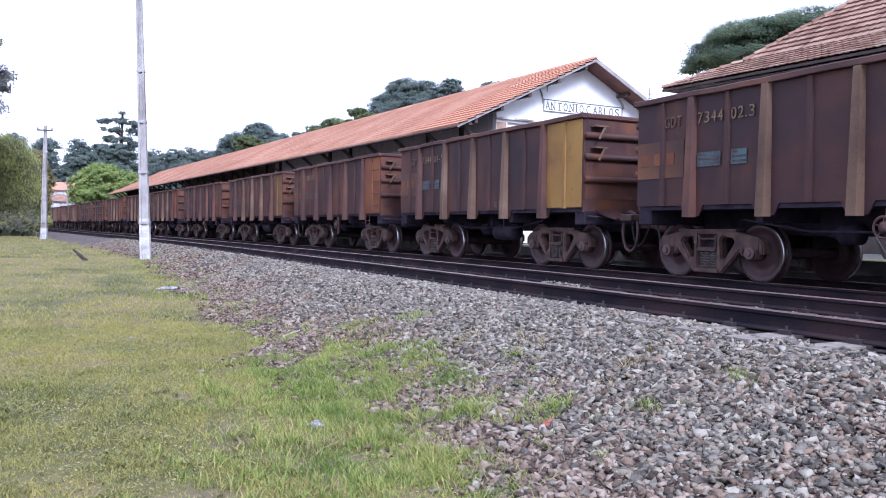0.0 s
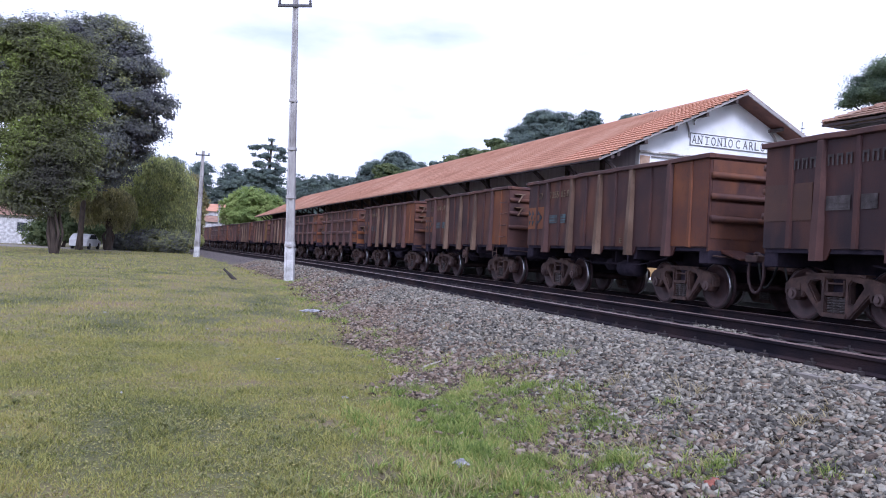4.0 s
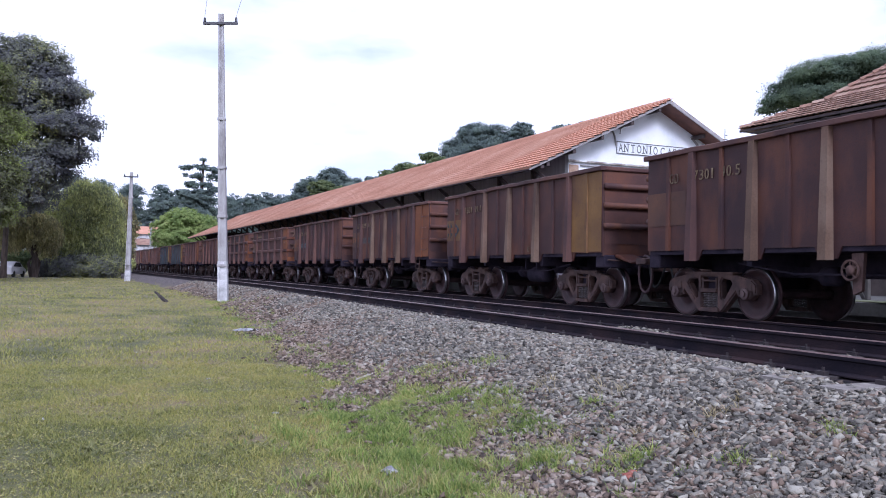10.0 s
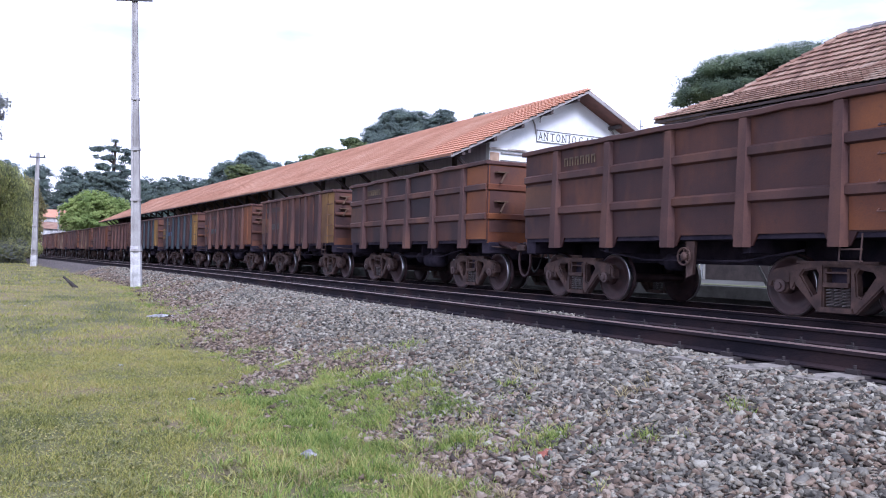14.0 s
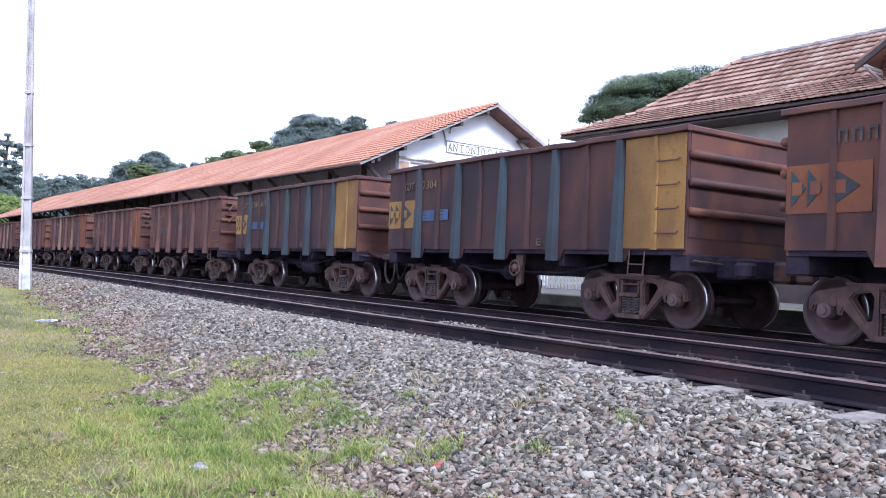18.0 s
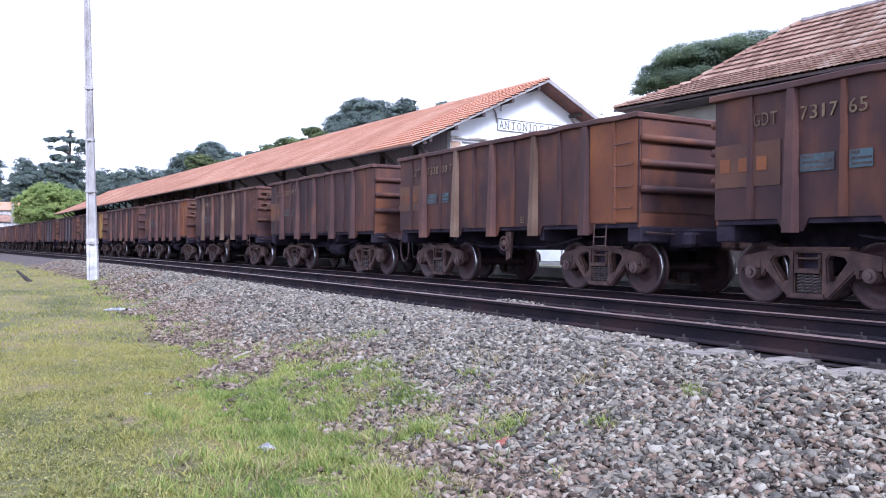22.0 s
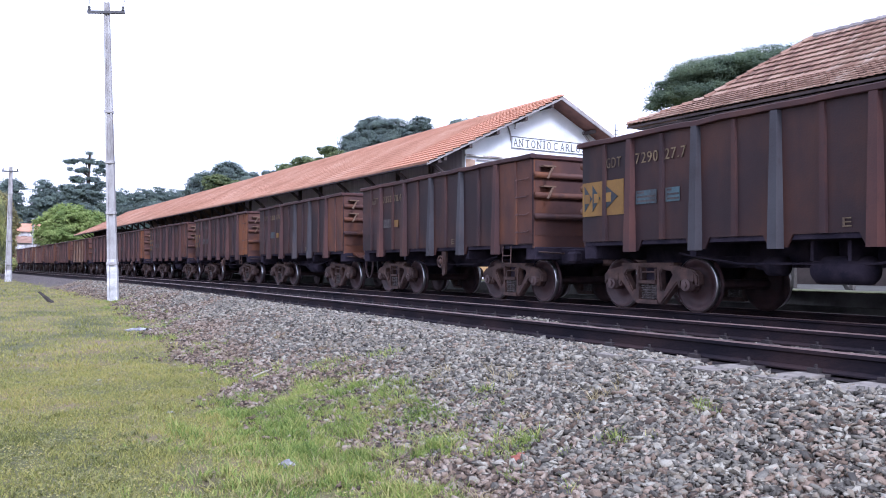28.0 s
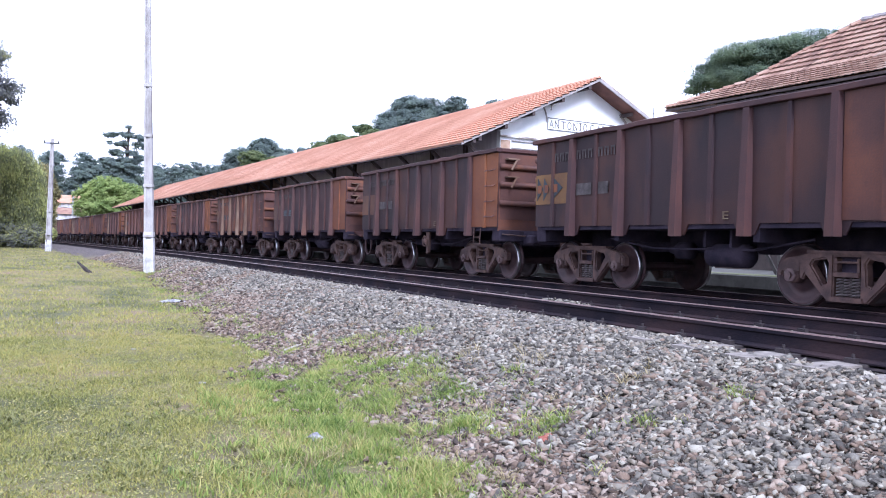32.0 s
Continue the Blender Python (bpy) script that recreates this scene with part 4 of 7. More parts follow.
RAISED = {"top_rail", "side_post", "end_tube", "level_rail", "end_rail", "end_handle", "ladder_rung"}


def marks(wagon, n):
    """Numbers, data panels and the faded owner's panel near the trailing corner."""
    yr = Y_LEAD + LENGTH
    numbers = {-1: ("GDT", "7344", "02.3"), 0: ("GDT", "7344", "01-5"), 1: ("GDT", "7330", "48.1"), 4: ("GD", "7355", "85.8"), 5: ("GDT", "7348", "50.9"), 6: ("GDT", "7348", "495"), 9: ("GD", "7301", "40.5"), 10: ("GD", "7301", "39.1"), 11: ("GDT", "7295", "10.3"), 12: ("GDT", "7295", "09.0"), 17: ("GDT", "7304", ""), 18: ("GDT", "7304", "31.5"), 19: ("", "7317", ""), 20: ("GDT", "7317", "65"), 21: ("GDT", "7338", "00.7"), 22: ("GDT", "7337", "99.0"), 23: ("", "7294", "32.8"), 26: ("GDT", "7290", "27.7"), 27: ("GDT", "7352", "78.6"), 28: ("GDT", "7352", "778")}
    if n in WAFFLE:
        if n == 8:
            text_on_side(wagon, "732499-5", yr - 1.35, 2.52, 0.19, LETTER)
        elif n == 7:
            text_on_side(wagon, "GDT 732500 2", yr - 1.28, 2.52, 0.17, LETTER, squeeze=0.72)
        else:
            bars(wagon, yr - 1.35, 2.54, 6, 0.11, 0.16, LETTER)
    elif n in numbers:
        for s, off in zip(numbers[n], (0.66, 1.32, 1.99) if n in (9, 10, 11, 12) else (0.67, 1.40, 2.07)):
            if s:
                text_on_side(wagon, s, yr - off, 2.37 if n in (9, 10, 11, 12) else 2.43, 0.25, LETTER, width=0.137 * (len(s) - 0.5 * s.count(".")))
    else:
        for cnt, off in ((3, 0.67), (3, 1.40), (3, 2.07)):
            bars(wagon, yr - off, 2.45, cnt, 0.12, 0.17, WHITISH)
    panel = {17: SKYBLUE, 18: SKYBLUE, -1: TEAL, 21: TEAL, 26: TEAL, 5: TEAL, 12: TEAL, 20: TEAL}.get(n, WHITISH if n % 4 else TEAL)
    for off, w in ((1.40, 0.48), (2.08, 0.30)):
        if n in WAFFLE or n in (9, 10) or (n in (27, 28) and w < 0.4):
            continue
        p = part("data_panel", boxes((-HALF - 0.016, -HALF - 0.012, yr - off - w, yr - off, 1.76, 1.98)), panel, wagon)
        for z in (1.79, 1.86, 1.93):
            k = w if z < 1.9 and panel is not SKYBLUE else w * 0.4
            part("data_line", boxes((-HALF - 0.021, -HALF - 0.017, yr - off - 0.03 - k * 0.85, yr - off - 0.03, z, z + 0.03)), WHITISH, p)
    if n in (-1, 0, 1, 11, 12, 20, 21, 22):
        # remains of the owner's three signs on the faded panel
        for q in (0.10, 0.42, 0.72):
            part("owner_mark_block", boxes((-HALF - 0.020, -HALF - 0.013, yr - q - 0.17, yr - q, 1.83, 2.02)), ORANGE, wagon)
    if n not in WAFFLE:
        text_on_side(wagon, "E", Y_LEAD + 3.2, 1.24, 0.17, LETTER, width=0.16)
    if n in (27, 28):
        part("data_panel", boxes((-HALF - 0.02, -HALF - 0.012, yr - 2.33, yr - 2.10, 1.76, 1.94)), YELLOW, wagon)
    if n in LOGO:
        for q, w in ((0.08, 0.20), (0.30, 0.20), (0.62, 0.34)):
            b = bmesh.new()
            prism(b, [(yr - q, 1.70), (yr - q, 2.16), (yr - q - w, 1.93)], "x", -HALF - 0.022, -HALF - 0.015)
            part("owner_mark", b, BLUE, wagon)
        for q in (0.10, 0.34, 0.66):
            part("owner_mark_block", boxes((-HALF - 0.026, -HALF - 0.0225, yr - q - 0.13, yr - q, 1.85, 2.01)), YELLOW if n in (17, 18, 26) else ORANGE, wagon)


BAR_MESH = {}


def bars(wagon, y_left, z, count, w, h, mat):
    """Signs that cannot be read: plain strokes of their size, each a piece of its own."""
    if (w, h) not in BAR_MESH:
        b = bmesh.new()
        x0, x1 = -0.006, 0.0
        prism(b, [(0, 0), (-w * 0.26, 0), (-w * 0.26, h * 0.78), (-w * 0.74, h * 0.78), (-w * 0.74, 0), (-w, 0), (-w, h), (0, h)], "x", x0, x1)
        me = bpy.data.meshes.new("stencilled_mark")
        b.to_mesh(me)
        b.free()
        me.materials.append(LETTER)
        BAR_MESH[w, h] = me
    for i in range(count):
        o = new("stencilled_mark", BAR_MESH[w, h])
        o.parent = wagon
        o.location = (-HALF - 0.014, y_left - i * w * 1.5, z)
        o.material_slots[0].link = "OBJECT"
        o.material_slots[0].material = mat


WAFFLE = (7, 8, 13, 14)
LOGO = (4, 5, 6, 7, 8, 10, 16, 17, 18, 26, 29, 30)
HANDLES = (-2, 0, 1, 2, 5, 6, 7, 8, 13, 14, 15, 16, 19, 20, 23, 24, 27, 28, 29, 30, 31, 32, 34, 35, 38, 40, 43)
FIRST, LAST = -2, 46
LEAD_PAINT = {0: YELLOW, 18: YELLOW, 17: YELLOW, 26: YELLOW, 2: MUSTARD, 10: MUSTARD, 15: MUSTARD, 29: ORANGE}
MARK_PAINT = {17: YELLOW, 18: YELLOW, 26: YELLOW, 29: MUSTARD, 30: MUSTARD, 10: MUSTARD, 12: FADED, 4: ORANGE, 5: ORANGE, 6: ORANGE, 7: ORANGE, 8: ORANGE, 9: FADED, 16: ORANGE, 23: RUST, 27: RUST_DARK, 28: RUST_DARK}
DULL = {3, 9, 12, 19, 22, 23, 25, 27, 28, 30, 33, 36}
wagons = []
waffle_names = set()


def build_train():
    kinds = {(k, o): build_wagon(k, o) for k in (False, True) for o in (False, True)}
    rng = random.Random(5)
    for n in range(FIRST, LAST + 1):
        src = kinds[n in WAFFLE, n % 2 == 1]
        w = src if src not in wagons else copy_thing(src, Matrix())
        wagons.append(w)
        body = rng.choice([RUST_DARK, RUST, RUST_DARK, RUST_RED, RUST_DARK, RUST_DARK])
        if n in WAFFLE:
            body = RUST if n % 2 else RUST_DARK
        if n in (17, 18, 22, 23, 25, 26, 27, 28, 29, 30, 31):
            body = RUST_DARK
        if n in (26, 27, 28, 29, 30, 31):
            body = RUST_DEEP
        if n in (1, 2, 4, 5, 6, 9, 10, 11, 15, 16, 19, 20, 21, 24):
            body = RUST
        paint(w, BODY, body)
        paint(w, RAISED, POSTRUST if body is not RUST_DEEP else RIBRUST)
        paint(w, {"side_rib"}, RIBRUST if body is RUST_DARK else RUST_DARK if body is RUST_DEEP else body)
        paint(w, {"end_wall", "end_plate", "end_tube", "end_rail"}, ENDRUST)
        lead = LEAD_PAINT.get(n, RUST_RED if n in DULL else ORANGE)
        paint(w, {"corner_plate"}, lead)
        ribs = [o for o in w.children if o.name.startswith("side_rib")]
        if ribs:
            ribs[0].material_slots[0].material = lead
        paint(w, {"number_plate_panel"}, MARK_PAINT.get(n, FADED))
        if n in WAFFLE:
            paint(w, {"end_wall", "end_rail"}, ORANGE)
        posts = [o for o in w.children if o.name.startswith("side_post")]
        for i, o in enumerate(posts):
            if n in (17, 18):
                o.material_slots[0].material = BLUE
            elif n in (26, 27, 28):
                o.material_slots[0].material = POSTBLUE if i in ((2, 3) if n == 26 else (1, 2)) else RIBRUST
            elif n in (-1, 0, 2, 4, 5, 6, 9, 10, 11, 33) and i in (1, 2, 3) or n == 21 and i in (1, 3) or n == 23 and i in (1, 2, 4):
                o.material_slots[0].material = PALE
            elif n > 32 and rng.random() < 0.10:
                o.material_slots[0].material = PALE
    for n, w in zip(range(FIRST, LAST + 1), wagons):
        if n in WAFFLE:
            waffle_names.add(w.name)
        if n in HANDLES:
            end_flags(w)
            paint(w, {"end_handle"}, PALE)
        if n % 2:
            ladder(w)
        if n < 38:
            marks(w, n)
        if n in WAFFLE:
            lab = "rusty steel ore wagon with crossed posts and level rails"
        elif n in (17, 18):
            lab = "brown ore wagon with blue posts and yellow end panels"
        elif n == 0:
            lab = "rusty brown ore wagon with a bright yellow corner panel"
        elif n in DULL:
            lab = "dark rusty steel ore wagon with upright ribs"
        else:
            lab = "rusty brown ore wagon with an orange corner panel"
        tagged(w, lab, "freight wagon", group="wagons of the passing train")


build_train()

GAP_TIMES = [-2, 0, 1, 2, 5, 6, 7, 8, 9, 10, 11, 12, 13, 16, 17, 18, 19, 20, 21, 22, 23, 24, 25, 28, 29, 30, 31, 32, 34]
GAP_PLACES = [10.74, 11.05, 11.22, 11.32, 12.09, 11.97, 12.23, 12.45, 12.7, 12.93, 13.24, 13.59, 13.94, 15.15, 15.67, 16.11, 16.65, 17.13, 17.63, 18.23, 18.8, 19.32, 19.91, 21.53, 22.49, 23.06, 23.74, 24.17, 25.45]


def gap_at(t):
    """Where the end of wagon number t stands at second t, by a smooth curve through a few known places."""
    i = max(1, min(len(GAP_TIMES) - 3, int(np.searchsorted(GAP_TIMES, t)) - 1))
    t0, t1 = GAP_TIMES[i], GAP_TIMES[i + 1]
    m0 = (GAP_PLACES[i + 1] - GAP_PLACES[i - 1]) / (GAP_TIMES[i + 1] - GAP_TIMES[i - 1])
    m1 = (GAP_PLACES[i + 2] - GAP_PLACES[i]) / (GAP_TIMES[i + 2] - GAP_TIMES[i])
    h = t1 - t0
    s = (t - t0) / h
    return ((2 * s ** 3 - 3 * s * s + 1) * GAP_PLACES[i] + (s ** 3 - 2 * s * s + s) * h * m0 + (-2 * s ** 3 + 3 * s * s) * GAP_PLACES[i + 1] + (s ** 3 - s * s) * h * m1)


def place_on_track(y):
    """Pose of a wagon whose y = 0 stands at y on the train's track."""
    y_mid = y + PITCH / 2
    o, s = bend(y_mid)
    a = math.atan(-s)
    mid = Vector((TRAIN_X + o, y_mid, 0))
    return Matrix.Translation(mid) @ Matrix.Rotation(a, 4, "Z") @ Matrix.Translation((0, -PITCH / 2, 0))


def motions():
    for n, w in zip(range(FIRST, LAST + 1), wagons):
        rows = []
        for i in range(65):
            t = i / 2
            rows.append((t, place_on_track(PITCH * (n - t) + gap_at(t))))
        walk(w, rows)
    turning = [o for w in wagons for o in w.children_recursive if o.name.startswith("wheelset")]
    rows = []
    for i in range(961):
        t = i / 30
        run = PITCH * t - (gap_at(t) - gap_at(0))
        rows.append((t, Matrix.Rotation(run / WHEEL_R, 4, "X")))
    walk(turning[0], rows)
    data = turning[0].animation_data
    for o in turning[1:]:
        o.rotation_mode = "QUATERNION"
        o.animation_data_create()
        o.animation_data.action = data.action
        o.animation_data.action_slot = data.action_slot

# ---- the station: long goods shed, passenger building, platform ----
AXIS = math.degrees(math.atan(0.052))
SHED = pose(13.5, 25.4, 0, 0, 0, AXIS)
HOUSE = pose(18.0, 20.1, 0, 0, 0, AXIS)


def tile_shape(w=0.235, l=0.43, rise=0.034, lip=0.07):
    """A clay tile: a roll and a pan across x, running up y; its low edge stands proud."""
    prof = [(0, 0.4), (0.18, 1.0), (0.36, 0.55), (0.5, 0.12), (0.8, 0.08), (1.0, 0.38)]
    v, f = [], []
    n = len(prof)
    for x, h in prof:
        v.append((x * w, 0, h * rise + lip))
    for x, h in prof:
        v.append((x * w, l, h * rise + 0.002))
    for x, h in prof:
        v.append((x * w, 0, -0.02))
    for i in range(n - 1):
        f.append((i, i + 1, n + i + 1, n + i))
        f.append((2 * n + i, 2 * n + i + 1, i + 1, i))
    return np.array(v), np.array(f)


TILE_V, TILE_F = tile_shape()
FLAT_V, FLAT_F = tile_shape(0.215, 0.40, 0.024, 0.062)
FLAT_V[12:, 2] = FLAT_V[:6, 2] - 0.024


def lay_tiles(name, spots, mat_many, mat_one, parent, near=290, shape=(TILE_V, TILE_F)):
    """spots: matrices of tiles, the nearest first. The nearest are pieces of their own, the rest one mesh."""
    me = bpy.data.meshes.new("roof_tile")
    me.from_pydata([tuple(v) for v in shape[0]], [], [tuple(int(i) for i in f) for f in shape[1]])
    me.materials.append(mat_one)
    for m in spots[:near]:
        o = new("roof_tile", me)
        o.parent = parent
        o.matrix_local = m
    rest = spots[near:]
    if rest:
        ms = np.array([[list(r) for r in m] for m in rest])
        v = np.einsum("nij,kj->nki", ms[:, :3, :3], shape[0]) + ms[:, None, :3, 3]
        f = shape[1][None] + (np.arange(len(rest)) * len(shape[0]))[:, None, None]
        ob = raw_mesh(name, v.reshape(-1, 3), f.reshape(-1, 4), mat_many, parent)
        tagged(ob, kind="stuff")


def build_shed():
    g = new("goods_shed")
    g.matrix_world = SHED
    L, XR, ZE, ZR, XW = 85.0, 6.12, 4.40, 7.38, 2.15
    run = math.hypot(XR, ZR - ZE)
    a = math.atan2(ZR - ZE, XR)
    # roof decks under the tiles
    for s in (0, 1):
        bm = bmesh.new()
        pr = [(0, ZE - 0.06), (XR, ZR - 0.06), (XR, ZR - 0.01), (0, ZE - 0.01)]
        if s:
            pr = [(0, ZE - 0.06), (XR, ZR - 0.06), (XR, ZR + 0.075), (0, ZE + 0.075)]
            pr = [(2 * XR - x, z) for x, z in pr][::-1]
        prism(bm, pr, "y", 0.0 if not s else -0.02, L)
        part("roof_deck", bm, UNDERROOF if not s else [TILE_OLD], g)
    # tiles on the slope towards the track
    spots = []
    cols, rows = int(L / 0.222), int(run / 0.365)
    rng = random.Random(3)
    for c in range(-1, cols):
        for r in range(rows + 1):
            s0 = r * 0.365 - 0.03
            sag = 0.05 * math.sin(c * 0.045) + 0.02 * math.sin(c * 0.19)
            m = Matrix.Translation((s0 * math.cos(a), c * 0.222 + 0.1, ZE + s0 * math.sin(a) + sag * math.sin(math.pi * r / rows))) @ Matrix.Rotation(-a, 4, "Y") @ Matrix(((0, 1, 0, 0), (1, 0, 0, 0), (0, 0, -1, 0), (0, 0, 0, 1))) @ Matrix.Diagonal((1, 1, -1, 1))
            spots.append(m @ Matrix.Rotation(rng.uniform(-0.012, 0.012), 4, "Z"))
    lay_tiles("roof_tiles", spots, TILE, TILE_ONE, g)
    bm = bmesh.new()
    y = 0.0
    while y < L:
        tube(bm, [(XR, y, ZR + 0.015), (XR, y + 0.42, ZR + 0.035)], [0.10, 0.085], 8)
        y += 0.40
    part("ridge_tiles", bm, TILE, g)
    # verge boards and rafters' ends
    for s in (0, 1):
        bm = bmesh.new()
        pr = [(-0.05, ZE - 0.10), (XR, ZR - 0.10), (XR, ZR + 0.03 * s), (-0.05, ZE - 0.01 + 0.03 * s)]
        if s:
            pr = [(2 * XR - x, z) for x, z in pr][::-1]
        prism(bm, pr, "y", -0.05, 0.0)
        part("verge_board", bm, GREYWOOD, g)
    bm = bmesh.new()
    prism(bm, [(2 * XR, ZE - 0.1), (XR, ZR - 0.1), (XR, ZR - 0.065), (2 * XR, ZE - 0.065)], "y", 0.01, 0.85)
    part("soffit", bm, material("red_brown_soffit", [(0.12, 0.05, 0.04), (0.2, 0.085, 0.06)], 3, 0.8, 0.2), g)
    part("eave_board", boxes((-0.02, 0.01, 0.0, L, ZE - 0.075, ZE - 0.02)), DARKWOOD, g)
    # white gable wall, level band and name board
    gw = bmesh.new()
    XF = 2 * XR - XW
    zt = ZE + (ZR - ZE) * XW / XR - 0.08
    prism(gw, [(XW, -0.35), (XF, -0.35), (XF, zt), (XR, ZR - 0.08), (XW, zt)], "y", 0.86, 1.1)
    part("gable_wall", gw, PLASTER, g, "white plastered gable wall")
    part("level_band", boxes((XW - 0.05, XF + 0.05, 0.74, 0.858, 4.86, 4.935), bevel=0.015), STAINED, g, "stained and flaking plaster ledge")
    part("level_band", boxes((XW + 0.5, XF - 0.5, 0.78, 0.858, 4.735, 4.775), bevel=0.01), GREYWOOD, g)
    part("level_band", boxes((XW + 0.5, XF - 0.5, 0.80, 0.858, 4.47, 4.50), bevel=0.01), GREYWOOD, g)
    part("bare_brickwork", boxes((XW + 0.02, XW + 0.44, 0.835, 0.858, 4.31, 4.76), bevel=0.006), BARE_BRICK, g, "bare brickwork at the corner")
    part("door_frame", boxes((XW + 0.35, XW + 1.1, 0.82, 0.87, 0.35, 4.30)), OCHRE, g)
    sx0, sx1, sz0, sz1 = 4.30, 8.31, 5.325, 5.805
    sign = part("name_board", boxes((sx0, sx1, 0.835, 0.86, sz0, sz1)), PLASTER, g, "white name board with dark border and letters")
    t = 0.035
    part("board_border", boxes((sx0, sx1, 0.822, 0.834, sz0, sz0 + t), (sx0, sx1, 0.822, 0.834, sz1 - t, sz1), (sx0, sx0 + t, 0.822, 0.834, sz0 + t, sz1 - t), (sx1 - t, sx1, 0.822, 0.834, sz0 + t, sz1 - t)), LETTERING, sign)
    for ch, x in zip("ANTONIOCARLOS", (4.50, 4.76, 5.08, 5.375, 5.67, 5.925, 6.17, 6.52, 6.87, 7.155, 7.42, 7.71, 8.02)):
        w = 0.05 if ch == "I" else 0.20
        lettering("letter", ch, 0.45, LETTERING, sign, Matrix.Translation((x - w / 2, 0.826, 5.41)) @ Matrix.Rotation(radians(90), 4, "X"), width=w)
        if ch in "INT":
            # short serifs at head and foot
            feet = [(x, 5.41)] + ([(x, 5.71)] if ch == "I" else []) if ch != "N" else [(x - 0.09, 5.41), (x + 0.09, 5.71)]
            part("serif", boxes(*[(a - 0.07, a + 0.07, 0.8225, 0.8295, z, z + 0.025) for a, z in feet]), LETTERING, sign)
    # thin curled strips on the wall and a beam's end below the far slope
    for pts, r in (([(4.10, 6.18), (4.20, 6.0), (4.25, 5.82), (4.27, 5.62)], 0.032), ([(4.46, 6.10), (4.48, 6.28), (4.62, 6.42), (4.88, 6.56)], 0.03), ([(7.97, 6.27), (8.08, 6.14), (8.28, 5.95), (8.36, 5.74)], 0.05)):
        bm = bmesh.new()
        tube(bm, [(x, 0.825, z) for x, z in pts], r, 7)
        part("verge_bracket", bm, GREYWOOD, g)
    part("purlin_end", boxes((7.98, 8.14, 0.22, 0.88, 6.16, 6.29), bevel=0.01), DARKWOOD, g)
    for k in (0.12, 0.30, 0.5, 0.72, 0.93):
        bm = boxes((k * XR - 0.06, k * XR + 0.06, 0.0, 0.88, ZE + (ZR - ZE) * k - 0.24, ZE + (ZR - ZE) * k - 0.07))
        part("purlin_end", bm, DARKWOOD, g)
    # side wall, posts and braces below the eaves
    # Boards paled and blued in colour to stand for lens flare under the eaves.
    part("side_wall", boxes((XW, XW + 0.2, 1.1, 26.4, -0.35, zt - 0.02)), material("flare_paled_boarded_wall", [(0.52, 0.49, 0.56), (0.64, 0.60, 0.67)], 2, 0.85, 0.25, stretch=(1, 3, 0.3)), g)
    # Pale plaster chosen here to lift the dark open interior.
    part("far_side_wall", boxes((2 * XR - XW - 0.2, 2 * XR - XW, 1.1, L, -0.35, zt - 0.02)), CREAM, g)
    part("wall_plate", boxes((0.42, 0.56, 0.0, L, ZE + 0.02, ZE + 0.14)), DARKWOOD, g)
    y = 0.5
    while y < L - 0.5:
        bm = bmesh.new()
        tube(bm, [(XW, y, 3.15), (0.5, y, ZE + 0.05)], 0.075, 6)
        part("eave_brace", bm, DARKWOOD, g)
        if y > 26.4 or int(y * 10) % 2 == 0:
            part("wall_post", boxes((XW - 0.12, XW, y - 0.1, y + 0.1, -0.35, zt - 0.1)), DARKWOOD, g)
        y += 2.75
    for y in (6.0, 14.0, 22.0):
        d = part("sliding_door", boxes((XW - 0.04, XW, y - 1.6, y + 1.6, 0.35, 3.6)), PLATFORM, g)
        part("door_brace", boxes((XW - 0.07, XW - 0.04, y - 1.5, y + 1.5, 1.9, 2.05)), GREYWOOD, d)
    part("back_wall", boxes((XW, 2 * XR - XW, 84.0, 84.2, -0.35, zt - 0.1)), DARKWOOD, g)
    tagged(g, "long goods shed with orange tiled roof and white gable", "station shed")


build_shed()


